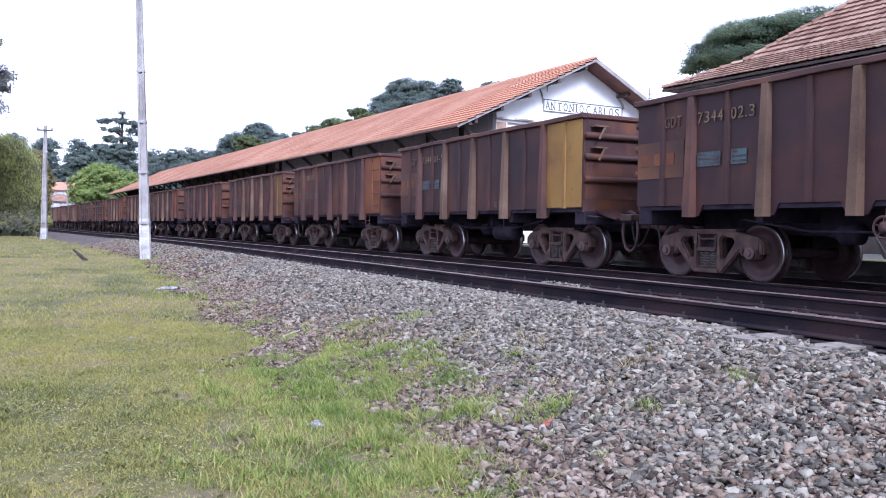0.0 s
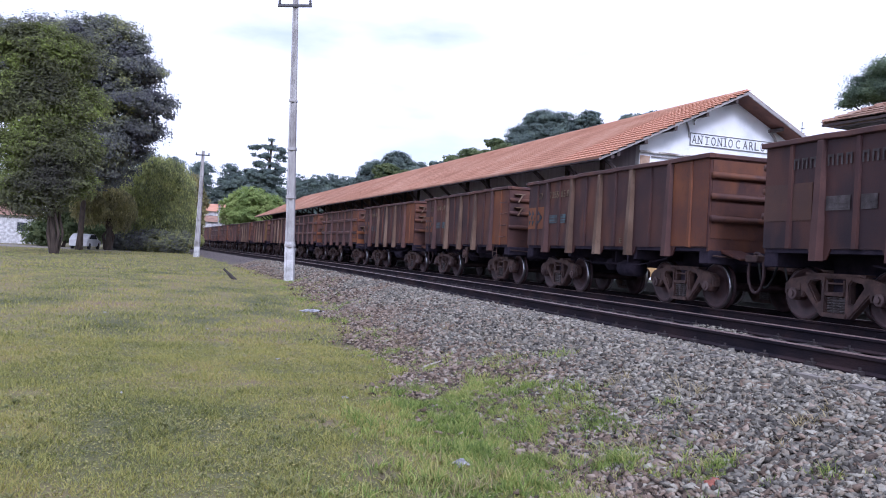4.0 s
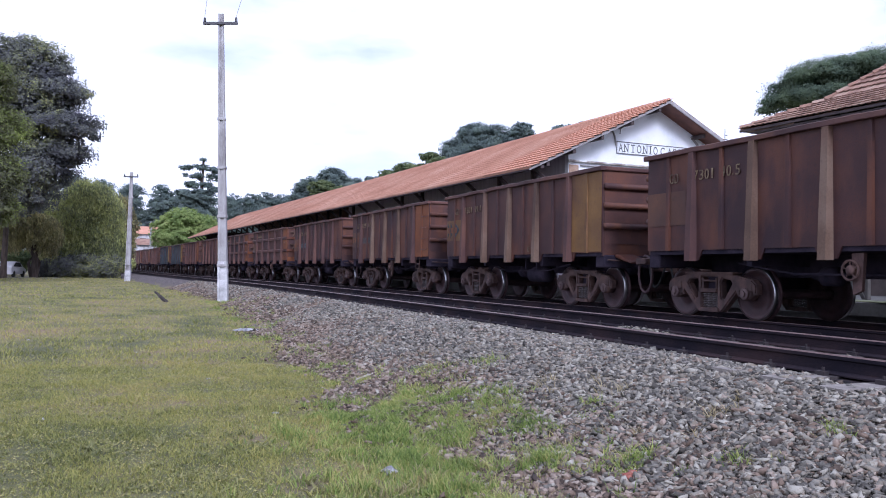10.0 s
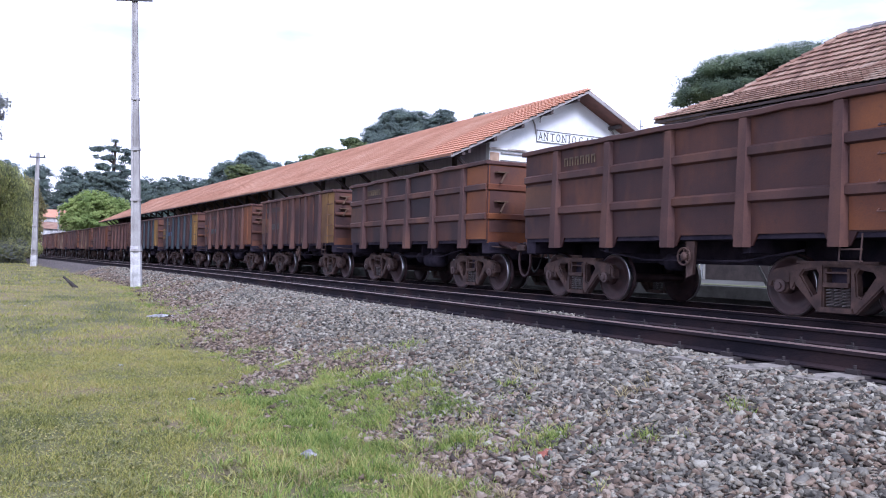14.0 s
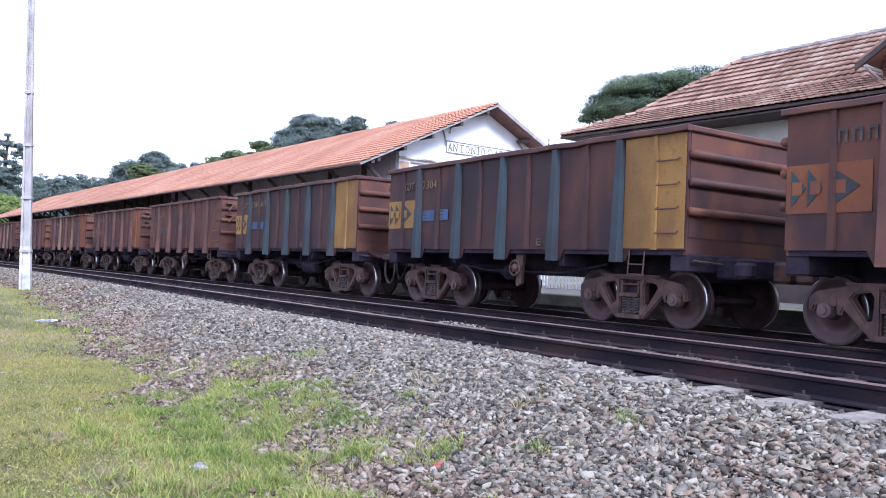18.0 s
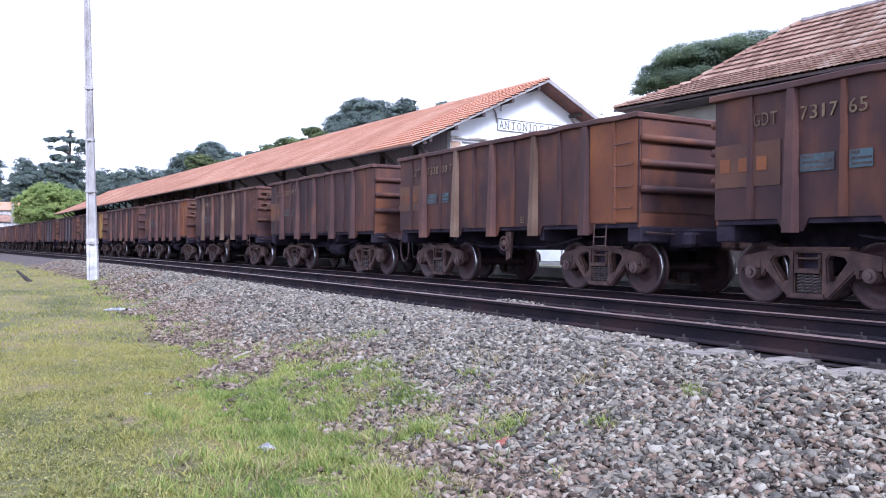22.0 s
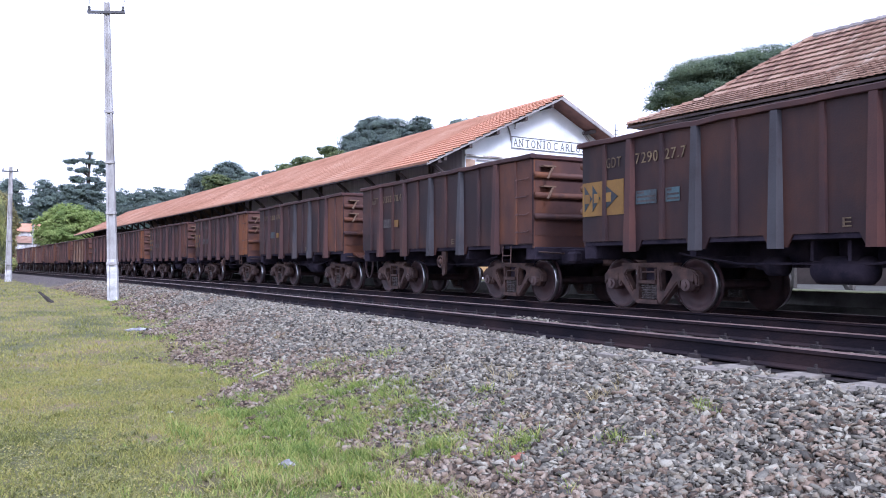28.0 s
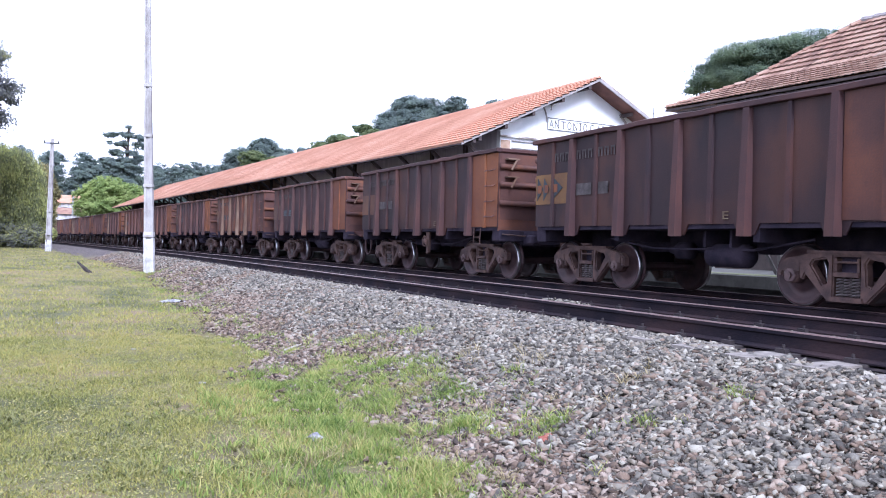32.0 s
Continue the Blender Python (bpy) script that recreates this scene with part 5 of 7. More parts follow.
def build_house():
    g = new("station_house")
    g.matrix_world = HOUSE
    prof = [(0.0, 5.26), (1.7, 6.02), (4.0, 7.80)]
    N, YB = 0.0, -34.0

    def zx(x):
        for (x0, z0), (x1, z1) in zip(prof, prof[1:]):
            if x <= x1:
                return z0 + (z1 - z0) * (x - x0) / (x1 - x0)
        return prof[-1][1]
    # decks: two long slopes and the hipped end
    bm = bmesh.new()
    def quad(*p):
        bm.faces.new([bm.verts.new(q) for q in p])
    for (x0, z0), (x1, z1) in zip(prof, prof[1:]):
        d = -0.012
        quad((x0, -x0, z0 + d), (x0, YB + x0, z0 + d), (x1, YB + x1, z1 + d), (x1, -x1, z1 + d))
        quad((8 - x0, -x0, z0 + d), (8 - x1, -x1, z1 + d), (8 - x1, YB + x1, z1 + d), (8 - x0, YB + x0, z0 + d))
        quad((x0, -x0, z0 + d), (x1, -x1, z1 + d), (8 - x1, -x1, z1 + d), (8 - x0, -x0, z0 + d))
        quad((x0, YB + x0, z0 + d), (8 - x0, YB + x0, z0 + d), (8 - x1, YB + x1, z1 + d), (x1, YB + x1, z1 + d))
    ex = bmesh.ops.extrude_face_region(bm, geom=bm.faces[:])
    bmesh.ops.translate(bm, vec=(0, 0, -0.05), verts=[v for v in ex["geom"] if isinstance(v, bmesh.types.BMVert)])
    part("roof_deck", bm, TILE_OLD, g)
    spots = []
    rng = random.Random(9)
    s, xs = 0.0, []
    for (x0, z0), (x1, z1) in zip(prof, prof[1:]):
        l, a = math.hypot(x1 - x0, z1 - z0), math.atan2(z1 - z0, x1 - x0)
        k = int(l / 0.335) + 1
        for i in range(k):
            q = i * l / k
            xs.append((x0 + q * math.cos(a), z0 + q * math.sin(a), a))
    rows = []
    for c in range(int(34 / 0.203)):
        y = -0.203 * (c + 1)
        for x, z, a in xs:
            if y > -x - 0.08 or y < YB + x + 0.1:
                continue
            if DORMER[0] - 0.1 < y < DORMER[1] + 0.1 and abs(y - sum(DORMER) / 2) < (DORMER[1] - DORMER[0]) / 2 * (1 - (z - 6.05) / 1.85) and z > 5.95:
                continue
            m = Matrix.Translation((x - 0.03, y, z)) @ Matrix.Rotation(-a, 4, "Y") @ Matrix(((0, 1, 0, 0), (1, 0, 0, 0), (0, 0, -1, 0), (0, 0, 0, 1))) @ Matrix.Diagonal((1, 1, -1, 1))
            spots.append(m @ Matrix.Rotation(rng.uniform(-0.012, 0.012), 4, "Z"))
    lay_tiles("roof_tiles", spots, TILE_OLD, TILE_OLD_ONE, g, shape=(FLAT_V, FLAT_F))
    # hip and ridge caps
    bm = bmesh.new()
    pts = [(0, 0, prof[0][1]), (1.7, -1.7, prof[1][1]), (4, -4, prof[2][1])]
    for p, q in zip(pts, pts[1:]):
        p, q = Vector(p), Vector(q)
        k = int((q - p).length / 0.36)
        for i in range(k):
            u, v = p.lerp(q, i / k), p.lerp(q, (i + 1.1) / k)
            tube(bm, [u + Vector((0, 0, 0.05)), v + Vector((0, 0, 0.03))], [0.10, 0.075], 7)
    part("hip_tiles", bm, TILE_OLD, g)
    bm = bmesh.new()
    y = -4.0
    while y > YB + 4:
        tube(bm, [(4, y, 7.84), (4, y - 0.42, 7.82)], [0.11, 0.095], 8)
        y -= 0.40
    part("ridge_tiles", bm, material("grey_ridge_mortar", [(0.22, 0.20, 0.20), (0.33, 0.30, 0.30)], 4, 0.9, 0.3), g)
    part("eave_board", boxes((-0.02, 0.03, YB, 0.0, 5.18, 5.25)), DARKWOOD, g)
    part("gutter_soffit", boxes((0.03, 1.1, YB + 0.4, -0.4, 5.10, 5.14)), DARKWOOD, g)
    part("front_wall", boxes((1.1, 1.35, YB + 1.1, -1.1, -0.35, 5.6)), CREAM, g, "cream plastered wall under the eaves")
    # Thin dark panel added on the lower wall for the veranda's shade.
    part("dado", boxes((1.09, 1.098, YB + 1.2, -1.2, -0.35, 1.5)), material("dark_veranda_shade", [(0.045, 0.035, 0.033), (0.08, 0.062, 0.056)], 3, 0.8, 0.1), g)
    part("end_wall", boxes((1.35, 6.9, -1.35, -1.1, -0.35, 5.6)), CREAM, g)
    part("back_wall", boxes((6.65, 6.9, YB + 1.1, -1.35, -0.35, 5.6)), CREAM, g)
    for i in range(9):
        y = -2.6 - i * 3.4
        w = part("window", boxes((1.02, 1.09, y - 0.55, y + 0.55, 1.4, 3.4)), GREYWOOD, g)
        part("pane", boxes((1.0, 1.015, y - 0.45, y - 0.03, 1.5, 3.3), (1.0, 1.015, y + 0.03, y + 0.45, 1.5, 3.3)), GLASS_DARK, w)
    # cross gable towards the track
    y0, y1 = DORMER
    ym, zb, zp = (y0 + y1) / 2, 6.24, 8.10
    for s, yy in ((1, y1), (-1, y0)):
        bm = bmesh.new()
        v = [(0.2, yy + s * 0.25, zb - 0.2), (0.2, ym, zp), (4.0, ym, zp), (1.6, yy + s * 0.25, zb - 0.2)]
        vs = [bm.verts.new(p) for p in v]
        bm.faces.new(vs if s > 0 else vs[::-1])
        ex = bmesh.ops.extrude_face_region(bm, geom=bm.faces[:])
        bmesh.ops.translate(bm, vec=(0, 0, 0.07), verts=[q for q in ex["geom"] if isinstance(q, bmesh.types.BMVert)])
        part("gable_roof", bm, TILE_OLD, g)
        bm = bmesh.new()
        p, q = Vector((0.18, yy + s * 0.3, zb - 0.24)), Vector((0.18, ym, zp - 0.02))
        d = Vector((0, 0, -0.15))
        a = [bm.verts.new(t) for t in (p, q, q + d, p + d)]
        bm.faces.new(a)
        ex = bmesh.ops.extrude_face_region(bm, geom=bm.faces[:])
        bmesh.ops.translate(bm, vec=(0.06, 0, 0), verts=[t for t in ex["geom"] if isinstance(t, bmesh.types.BMVert)])
        part("verge_board", bm, DARKWOOD, g)
    bm = bmesh.new()
    prism(bm, [(y0, 5.5), (y1, 5.5), (y1, zb - 0.05), (ym, zp - 0.15), (y0, zb - 0.05)], "x", 0.95, 1.1)
    part("gable_front", bm, material("dull_red_gable_boards", [(0.14, 0.05, 0.045), (0.2, 0.08, 0.07)], 3, 0.8, 0.2), g)
    for yy in (y1 + 0.05, y0 - 0.05):
        bm = bmesh.new()
        tube(bm, [(0.95, yy, 5.72), (0.25, yy, 5.88)], 0.04, 6)
        tube(bm, [(0.95, yy, 5.92), (0.2, yy, 5.92)], 0.045, 6)
        part("gable_bracket", bm, GREYWOOD, g)
    tagged(g, "station house with weathered red-brown tiled hip roof", "station house")


DORMER = (-15.6, -9.8)
build_house()


def build_platform():
    bm = boxes((-0.45, 9.0, -45.0, 88.0, -0.38, 0.25))
    ob = part("platform", bm, PLATFORM)
    ob.matrix_world = SHED
    tagged(ob, "long low concrete station platform beyond the train", "platform", kind="structure")
    part("platform_edge", boxes((-0.62, -0.46, -45.0, 88.0, -0.02, 0.27), bevel=0.02), PLATFORM, ob)
    # low white fence between the two buildings
    f = new("picket_fence")
    f.matrix_world = SHED @ Matrix.Translation((5.6, -4.0, 0.27))
    for z in (0.18, 0.48):
        part("rail", boxes((-0.03, 0.0, -4.0, 2.5, z, z + 0.06)), LIME, f)
    pk = None
    for i in range(40):
        y = -4.0 + i * 0.165
        if pk is None:
            bm = bmesh.new()
            prism(bm, [(-0.045, 0.0), (0.045, 0.0), (0.045, 0.58), (0.0, 0.64), (-0.045, 0.58)], "x", -0.055, -0.031)
            pk = part("picket", bm, LIME, f)
            pk.location.y = y
        else:
            o = new("picket", pk.data)
            o.parent = f
            o.location.y = y
    tagged(f, "low white picket fence on the platform", "fence")


build_platform()


def build_yard_fence():
    """Rough grey posts, rails and a slanting brace at the platform's edge."""
    f = new("post_fence")
    f.matrix_world = pose(15.6, 0, 0.25)
    for y in (3.6, 5.0, 6.4, 7.8, 9.2, 10.6, 12.0, 13.4):
        part("post", boxes((-0.05, 0.05, y - 0.05, y + 0.05, 0, 0.95), bevel=0.012), OLDPOST, f)
        bm = bmesh.new()
        prism(bm, [(y + 0.1, 0.0), (y + 0.2, 0.0), (y + 0.62, 0.62), (y + 0.54, 0.66)], "x", 0.06, 0.10)
        part("brace", bm, OLDPOST, f)
    for z in (0.80,):
        part("rail", boxes((-0.085, -0.051, 3.4, 13.6, z, z + 0.07), bevel=0.008), OLDPOST, f)
    tagged(f, "rough grey post fence on the platform behind the train", "fence")
    g = part("grass_strip", boxes((13.6, 14.3, -6, 24, 0.252, 0.285), bevel=0.02), VERGE)
    tagged(g, "pale strip of grass along the platform edge", "grass", kind="structure")


build_yard_fence()

# ---- poles and wires ----
def build_pole(x, y, z, height, lean, w0=0.34, w1=0.17, turn=0, arm=1.9, white=1.5, bands=5):
    g = new("utility_pole")
    g.matrix_world = pose(x, y, z, 0, lean, turn)
    bm = bmesh.new()
    # H-shaped concrete shaft: two flanges joined by a web
    def shaft(b, z0, z1, pad):
        """A tapered length of H section."""
        rows = []
        for z in (z0, z1):
            q = max(0.0, z) / height
            w = w0 + (w1 - w0) * q
            o, d, web = w / 2 + pad, w * 0.38 + pad, 0.05 - 0.015 * q + pad
            i = w / 2 - 0.07 + 0.01 * q - pad
            rows.append([b.verts.new((x, y, z)) for x, y in ((-o, -d), (-i, -d), (-i, -web), (i, -web), (i, -d), (o, -d), (o, d), (i, d), (i, web), (-i, web), (-i, d), (-o, d))])
        lo, hi = rows
        for i in range(12):
            b.faces.new((lo[i], lo[(i + 1) % 12], hi[(i + 1) % 12], hi[i]))
        b.faces.new(hi)
        b.faces.new(lo[::-1])
        return b
    part("shaft", shaft(bm, -0.5, height, 0.0), CONCRETE, g)
    wid = lambda q: w0 + (w1 - w0) * q / height
    part("whitewash", shaft(bmesh.new(), -0.4, white, 0.004), LIME, g, "limewashed foot of the pole")
    for i in range(bands):
        q = 1.30 + i * 1.78
        if q < height - 1:
            w = wid(q)
            part("clamp_band", boxes((-w / 2 - 0.02, w / 2 + 0.02, -w * 0.40 - 0.02, w * 0.40 + 0.02, q, q + 0.10), bevel=0.01), CONCRETE, g)
    arm_ob = part("cross_arm", boxes((-arm / 2, arm / 2, -0.14, -0.06, height - 0.42, height - 0.32), bevel=0.01), IRON, g)
    for s in (-1, 1):
        bm = bmesh.new()
        lathe(bm, [(0, 0.0), (0, 0.05), (0.05, 0.055), (0.06, 0.035), (0.10, 0.05), (0.16, 0.035), (0.18, 0.0)], s * (arm / 2 - 0.06), -0.1, height - 0.32, "z", 10)
        part("insulator", bm, IRON, g)
    return g


p1 = build_pole(3.78, 30.6, -0.55, 10.55, -1.7, turn=-20, arm=1.25, bands=4)
tagged(p1, "tall weathered concrete utility pole with whitewashed foot", "utility pole", group="poles along the track")
p2 = build_pole(1.23, 69.95, -0.55, 8.75, 0.6, 0.42, 0.2, turn=-20, arm=1.15, white=0.9, bands=4)
tagged(p2, "smaller grey concrete utility pole with a cross arm", "utility pole", group="poles along the track")
p3 = build_pole(6.2, 150.0, -0.6, 9.0, 0, 0.4, 0.25, turn=10, bands=2)
tagged(p3, "distant grey utility pole beside the houses", "utility pole", group="poles along the track")


def build_wires():
    for s, lab in ((-1, "thin dark overhead wire"), (1, "thin dark overhead wire")):
        a = p1.matrix_world @ Vector((s * 0.565, -0.1, 10.42))
        b = Vector((a.x + s * 0.3 - 4.3, -32.0, 10.3))
        bm = bmesh.new()
        pts = []
        for i in range(25):
            q = i / 24
            p = a.lerp(b, q)
            p.z -= 1.0 * 4 * q * (1 - q)
            pts.append(p)
        tube(bm, pts, 0.006, 5)
        w = part("wire", bm, IRON)
        tagged(w, lab, "wire", group="wires on the poles")


build_wires()


# ---- trees ----
def leaves(lobes, count, size, seed, clump=0.9, flat=0.5, droop=0.0, per=42, shell=(0.84, 1.04)):
    """Many small leaf cards in clumps over the shells of the lobes: uneven outline with gaps."""
    rng = np.random.default_rng(seed)
    lob = np.array(lobes, float)
    area = lob[:, 3] * lob[:, 4] + lob[:, 3] * lob[:, 5]
    count = int(count * 1.6)
    size *= 0.74
    n_cl = max(14, count // per)
    pick = rng.choice(len(lob), n_cl, p=area / area.sum())
    d = rng.normal(size=(n_cl, 3))
    d[:, 2] = d[:, 2] * 0.8 + 0.25
    d /= np.linalg.norm(d, axis=1)[:, None]
    rad = rng.uniform(*shell, n_cl)
    centre = lob[pick, :3] + d * lob[pick, 3:6] * rad[:, None]
    which = rng.integers(0, n_cl, count)
    cr = clump * rng.uniform(0.5, 1.3, n_cl)
    off = np.clip(rng.normal(size=(count, 3)), -1.6, 1.6) * 0.36 * cr[which][:, None]
    off[:, 2] *= flat
    p = centre[which] + off
    if droop:
        p[:, 2] -= droop * rng.uniform(0, 1, count) ** 1.5
    # leaves face outward and up, each a little off
    nrm = d[which] * 0.7 + np.array((0, 0, 0.55)) + rng.normal(size=(count, 3)) * 0.42
    nrm /= np.linalg.norm(nrm, axis=1)[:, None]
    tan = np.cross(nrm, rng.normal(size=(count, 3)))
    tan /= np.linalg.norm(tan, axis=1)[:, None]
    if droop:
        # hanging sprays: long and upright
        tan = np.array((0, 0, -1.0)) + rng.normal(size=(count, 3)) * 0.28
        tan /= np.linalg.norm(tan, axis=1)[:, None]
        nrm = np.cross(tan, rng.normal(size=(count, 3)))
        nrm /= np.linalg.norm(nrm, axis=1)[:, None]
    r = np.stack([tan, np.cross(nrm, tan), nrm], -1)
    s = size * rng.uniform(0.55, 1.35, count)
    quad = np.array([(-0.5, -0.28, 0), (0.5, -0.12, 0.08), (0.42, 0.22, 0.0), (-0.4, 0.34, 0.1)])
    v = np.einsum("nij,kj->nki", r, quad) * s[:, None, None]
    if droop:
        v[:, :, 2] *= 1.5
    v += p[:, None, :]
    f = np.arange(count * 4).reshape(-1, 4)
    return v.reshape(-1, 3), f


def limbs(base, top, r, lobes, seed, count=7):
    rng = random.Random(seed)
    bm = bmesh.new()
    b, t = Vector(base), Vector(top)
    mid = b.lerp(t, 0.5) + Vector((rng.uniform(-0.3, 0.3), rng.uniform(-0.3, 0.3), 0))
    tube(bm, [b, b.lerp(mid, 0.3) , mid, t], [r * 1.35, r, r * 0.8, r * 0.5], 9)
    for i in range(count):
        l = lobes[i % len(lobes)]
        s = mid.lerp(t, rng.random())
        e = Vector(l[:3]) + Vector((rng.uniform(-0.4, 0.4) * l[3], rng.uniform(-0.4, 0.4) * l[4], rng.uniform(-0.3, 0.3) * l[5]))
        k = s.lerp(e, 0.5) + Vector((0, 0, 0.12 * (e - s).length))
        tube(bm, [s, k, e], [r * 0.42, r * 0.25, r * 0.08], 6)
    return bm


def build_tree(kind, base, trunk_top, r, lobes, count, size, mat, seed, label, clump=0.9, flat=0.5, droop=0.0, group="", category="tree", per=42, stems=0):
    g = new(kind)
    g.location = base
    o = Vector(base)
    loc = [(l[0] - o.x, l[1] - o.y, l[2] - o.z, *l[3:]) for l in lobes]
    part("trunk", limbs((0, 0, -0.3), Vector(trunk_top) - o, r, loc, seed), BARK, g)
    for i in range(stems):
        q = 2.4 * i + 0.5
        b2 = bmesh.new()
        tip = Vector((loc[i][0], loc[i][1], loc[i][2]))
        tube(b2, [(0.15 * math.cos(q), 0.15 * math.sin(q), -0.3), (0.5 * math.cos(q), 0.5 * math.sin(q), 1.3), tip.lerp(Vector((0, 0, 2.0)), 0.55), tip], [r * 0.5, r * 0.4, r * 0.3, r * 0.12], 7)
        part("stem", b2, BARK, g)
    v, f = leaves(loc, count, size, seed, clump, flat, droop, per)
    crown = raw_mesh("crown", v, f, mat, g)
    v, f = leaves(loc, count // 2, size * 1.6, seed + 500, clump * 0.9, 0.6, 0.0, 30, (0.3, 0.84))
    raw_mesh("inner_foliage", v, f, mat, crown)
    tagged(g, label, category, group=group)
    return g


def along(x, y, k, z=None):
    """A place k times as far from the eye."""
    return (x * k, y * k) if z is None else (x * k, y * k, 0.75 + (z - 0.75) * k)


# flat-topped tree behind the station house
build_tree("umbrella_tree", (54, 47, -0.4), (53, 47, 14.0), 0.5,
           [(51.4, 47.6, 16.35, 3.2, 2.9, 1.2), (49.6, 49.4, 15.4, 1.7, 1.9, 1.0), (52.8, 46.0, 16.7, 3.0, 2.9, 1.0), (49.1, 49.9, 14.5, 1.5, 1.6, 0.6), (51.5, 47.4, 14.6, 3.4, 3.0, 0.9), (53.9, 44.6, 16.4, 2.6, 3.0, 1.8), (48.3, 50.7, 14.0, 0.7, 0.6, 0.25), (57, 42, 16.5, 4, 3.5, 1.8), (54, 45.5, 14.4, 4, 3, 1.0)],
           80000, 0.145, LEAF_DARK, 11, "dark green flat-topped tree behind the station house", 1.1, 0.4, per=130)
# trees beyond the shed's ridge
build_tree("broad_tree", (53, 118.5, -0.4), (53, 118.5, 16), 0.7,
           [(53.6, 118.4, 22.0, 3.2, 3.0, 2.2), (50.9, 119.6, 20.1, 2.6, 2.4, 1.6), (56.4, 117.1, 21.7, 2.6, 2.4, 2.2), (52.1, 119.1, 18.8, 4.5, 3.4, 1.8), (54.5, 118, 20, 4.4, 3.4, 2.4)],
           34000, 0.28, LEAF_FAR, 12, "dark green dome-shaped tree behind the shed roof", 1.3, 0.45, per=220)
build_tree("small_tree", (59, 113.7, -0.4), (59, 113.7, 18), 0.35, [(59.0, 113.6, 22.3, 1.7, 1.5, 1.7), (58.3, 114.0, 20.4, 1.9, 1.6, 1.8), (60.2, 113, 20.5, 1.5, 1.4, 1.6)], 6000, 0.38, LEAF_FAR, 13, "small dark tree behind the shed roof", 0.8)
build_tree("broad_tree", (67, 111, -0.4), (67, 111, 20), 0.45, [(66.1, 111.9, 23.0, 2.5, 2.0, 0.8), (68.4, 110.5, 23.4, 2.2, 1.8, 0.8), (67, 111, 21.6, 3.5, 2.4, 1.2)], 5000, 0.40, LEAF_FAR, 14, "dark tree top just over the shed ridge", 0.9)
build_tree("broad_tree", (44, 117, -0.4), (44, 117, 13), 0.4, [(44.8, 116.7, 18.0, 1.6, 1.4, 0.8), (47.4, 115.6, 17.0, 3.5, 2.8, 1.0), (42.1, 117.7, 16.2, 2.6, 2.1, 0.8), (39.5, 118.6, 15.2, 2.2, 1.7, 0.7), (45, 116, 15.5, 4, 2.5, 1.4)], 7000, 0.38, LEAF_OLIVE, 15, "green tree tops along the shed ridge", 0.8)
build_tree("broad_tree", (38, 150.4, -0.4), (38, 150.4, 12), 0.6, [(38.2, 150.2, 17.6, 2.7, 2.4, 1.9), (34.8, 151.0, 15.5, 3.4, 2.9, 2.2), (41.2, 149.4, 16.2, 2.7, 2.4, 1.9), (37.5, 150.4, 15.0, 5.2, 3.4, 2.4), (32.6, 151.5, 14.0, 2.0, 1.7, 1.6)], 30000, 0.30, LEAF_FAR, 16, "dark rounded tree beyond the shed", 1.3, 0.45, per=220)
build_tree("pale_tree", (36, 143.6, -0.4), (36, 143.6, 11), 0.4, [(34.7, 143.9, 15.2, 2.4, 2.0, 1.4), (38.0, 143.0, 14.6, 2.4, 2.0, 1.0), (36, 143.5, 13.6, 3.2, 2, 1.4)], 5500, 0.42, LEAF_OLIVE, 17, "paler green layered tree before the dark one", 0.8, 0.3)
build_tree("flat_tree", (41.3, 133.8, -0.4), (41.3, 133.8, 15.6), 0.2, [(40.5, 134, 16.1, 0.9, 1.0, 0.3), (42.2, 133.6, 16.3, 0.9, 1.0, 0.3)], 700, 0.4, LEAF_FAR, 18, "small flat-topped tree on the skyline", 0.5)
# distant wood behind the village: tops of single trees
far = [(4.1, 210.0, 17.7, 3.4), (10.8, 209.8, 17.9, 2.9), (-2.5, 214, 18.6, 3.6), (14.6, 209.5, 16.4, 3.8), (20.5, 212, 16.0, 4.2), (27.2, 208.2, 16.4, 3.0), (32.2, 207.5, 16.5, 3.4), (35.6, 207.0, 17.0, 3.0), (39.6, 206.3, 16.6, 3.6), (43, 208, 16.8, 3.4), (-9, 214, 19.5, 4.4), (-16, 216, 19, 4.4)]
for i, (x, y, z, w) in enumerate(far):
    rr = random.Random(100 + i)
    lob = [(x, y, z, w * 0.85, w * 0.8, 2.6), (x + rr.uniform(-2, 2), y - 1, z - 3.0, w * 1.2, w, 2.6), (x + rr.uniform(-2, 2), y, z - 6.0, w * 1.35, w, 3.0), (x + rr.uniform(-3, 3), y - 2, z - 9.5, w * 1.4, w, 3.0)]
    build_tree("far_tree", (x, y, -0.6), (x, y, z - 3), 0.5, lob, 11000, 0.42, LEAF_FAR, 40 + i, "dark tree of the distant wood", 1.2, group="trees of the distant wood")
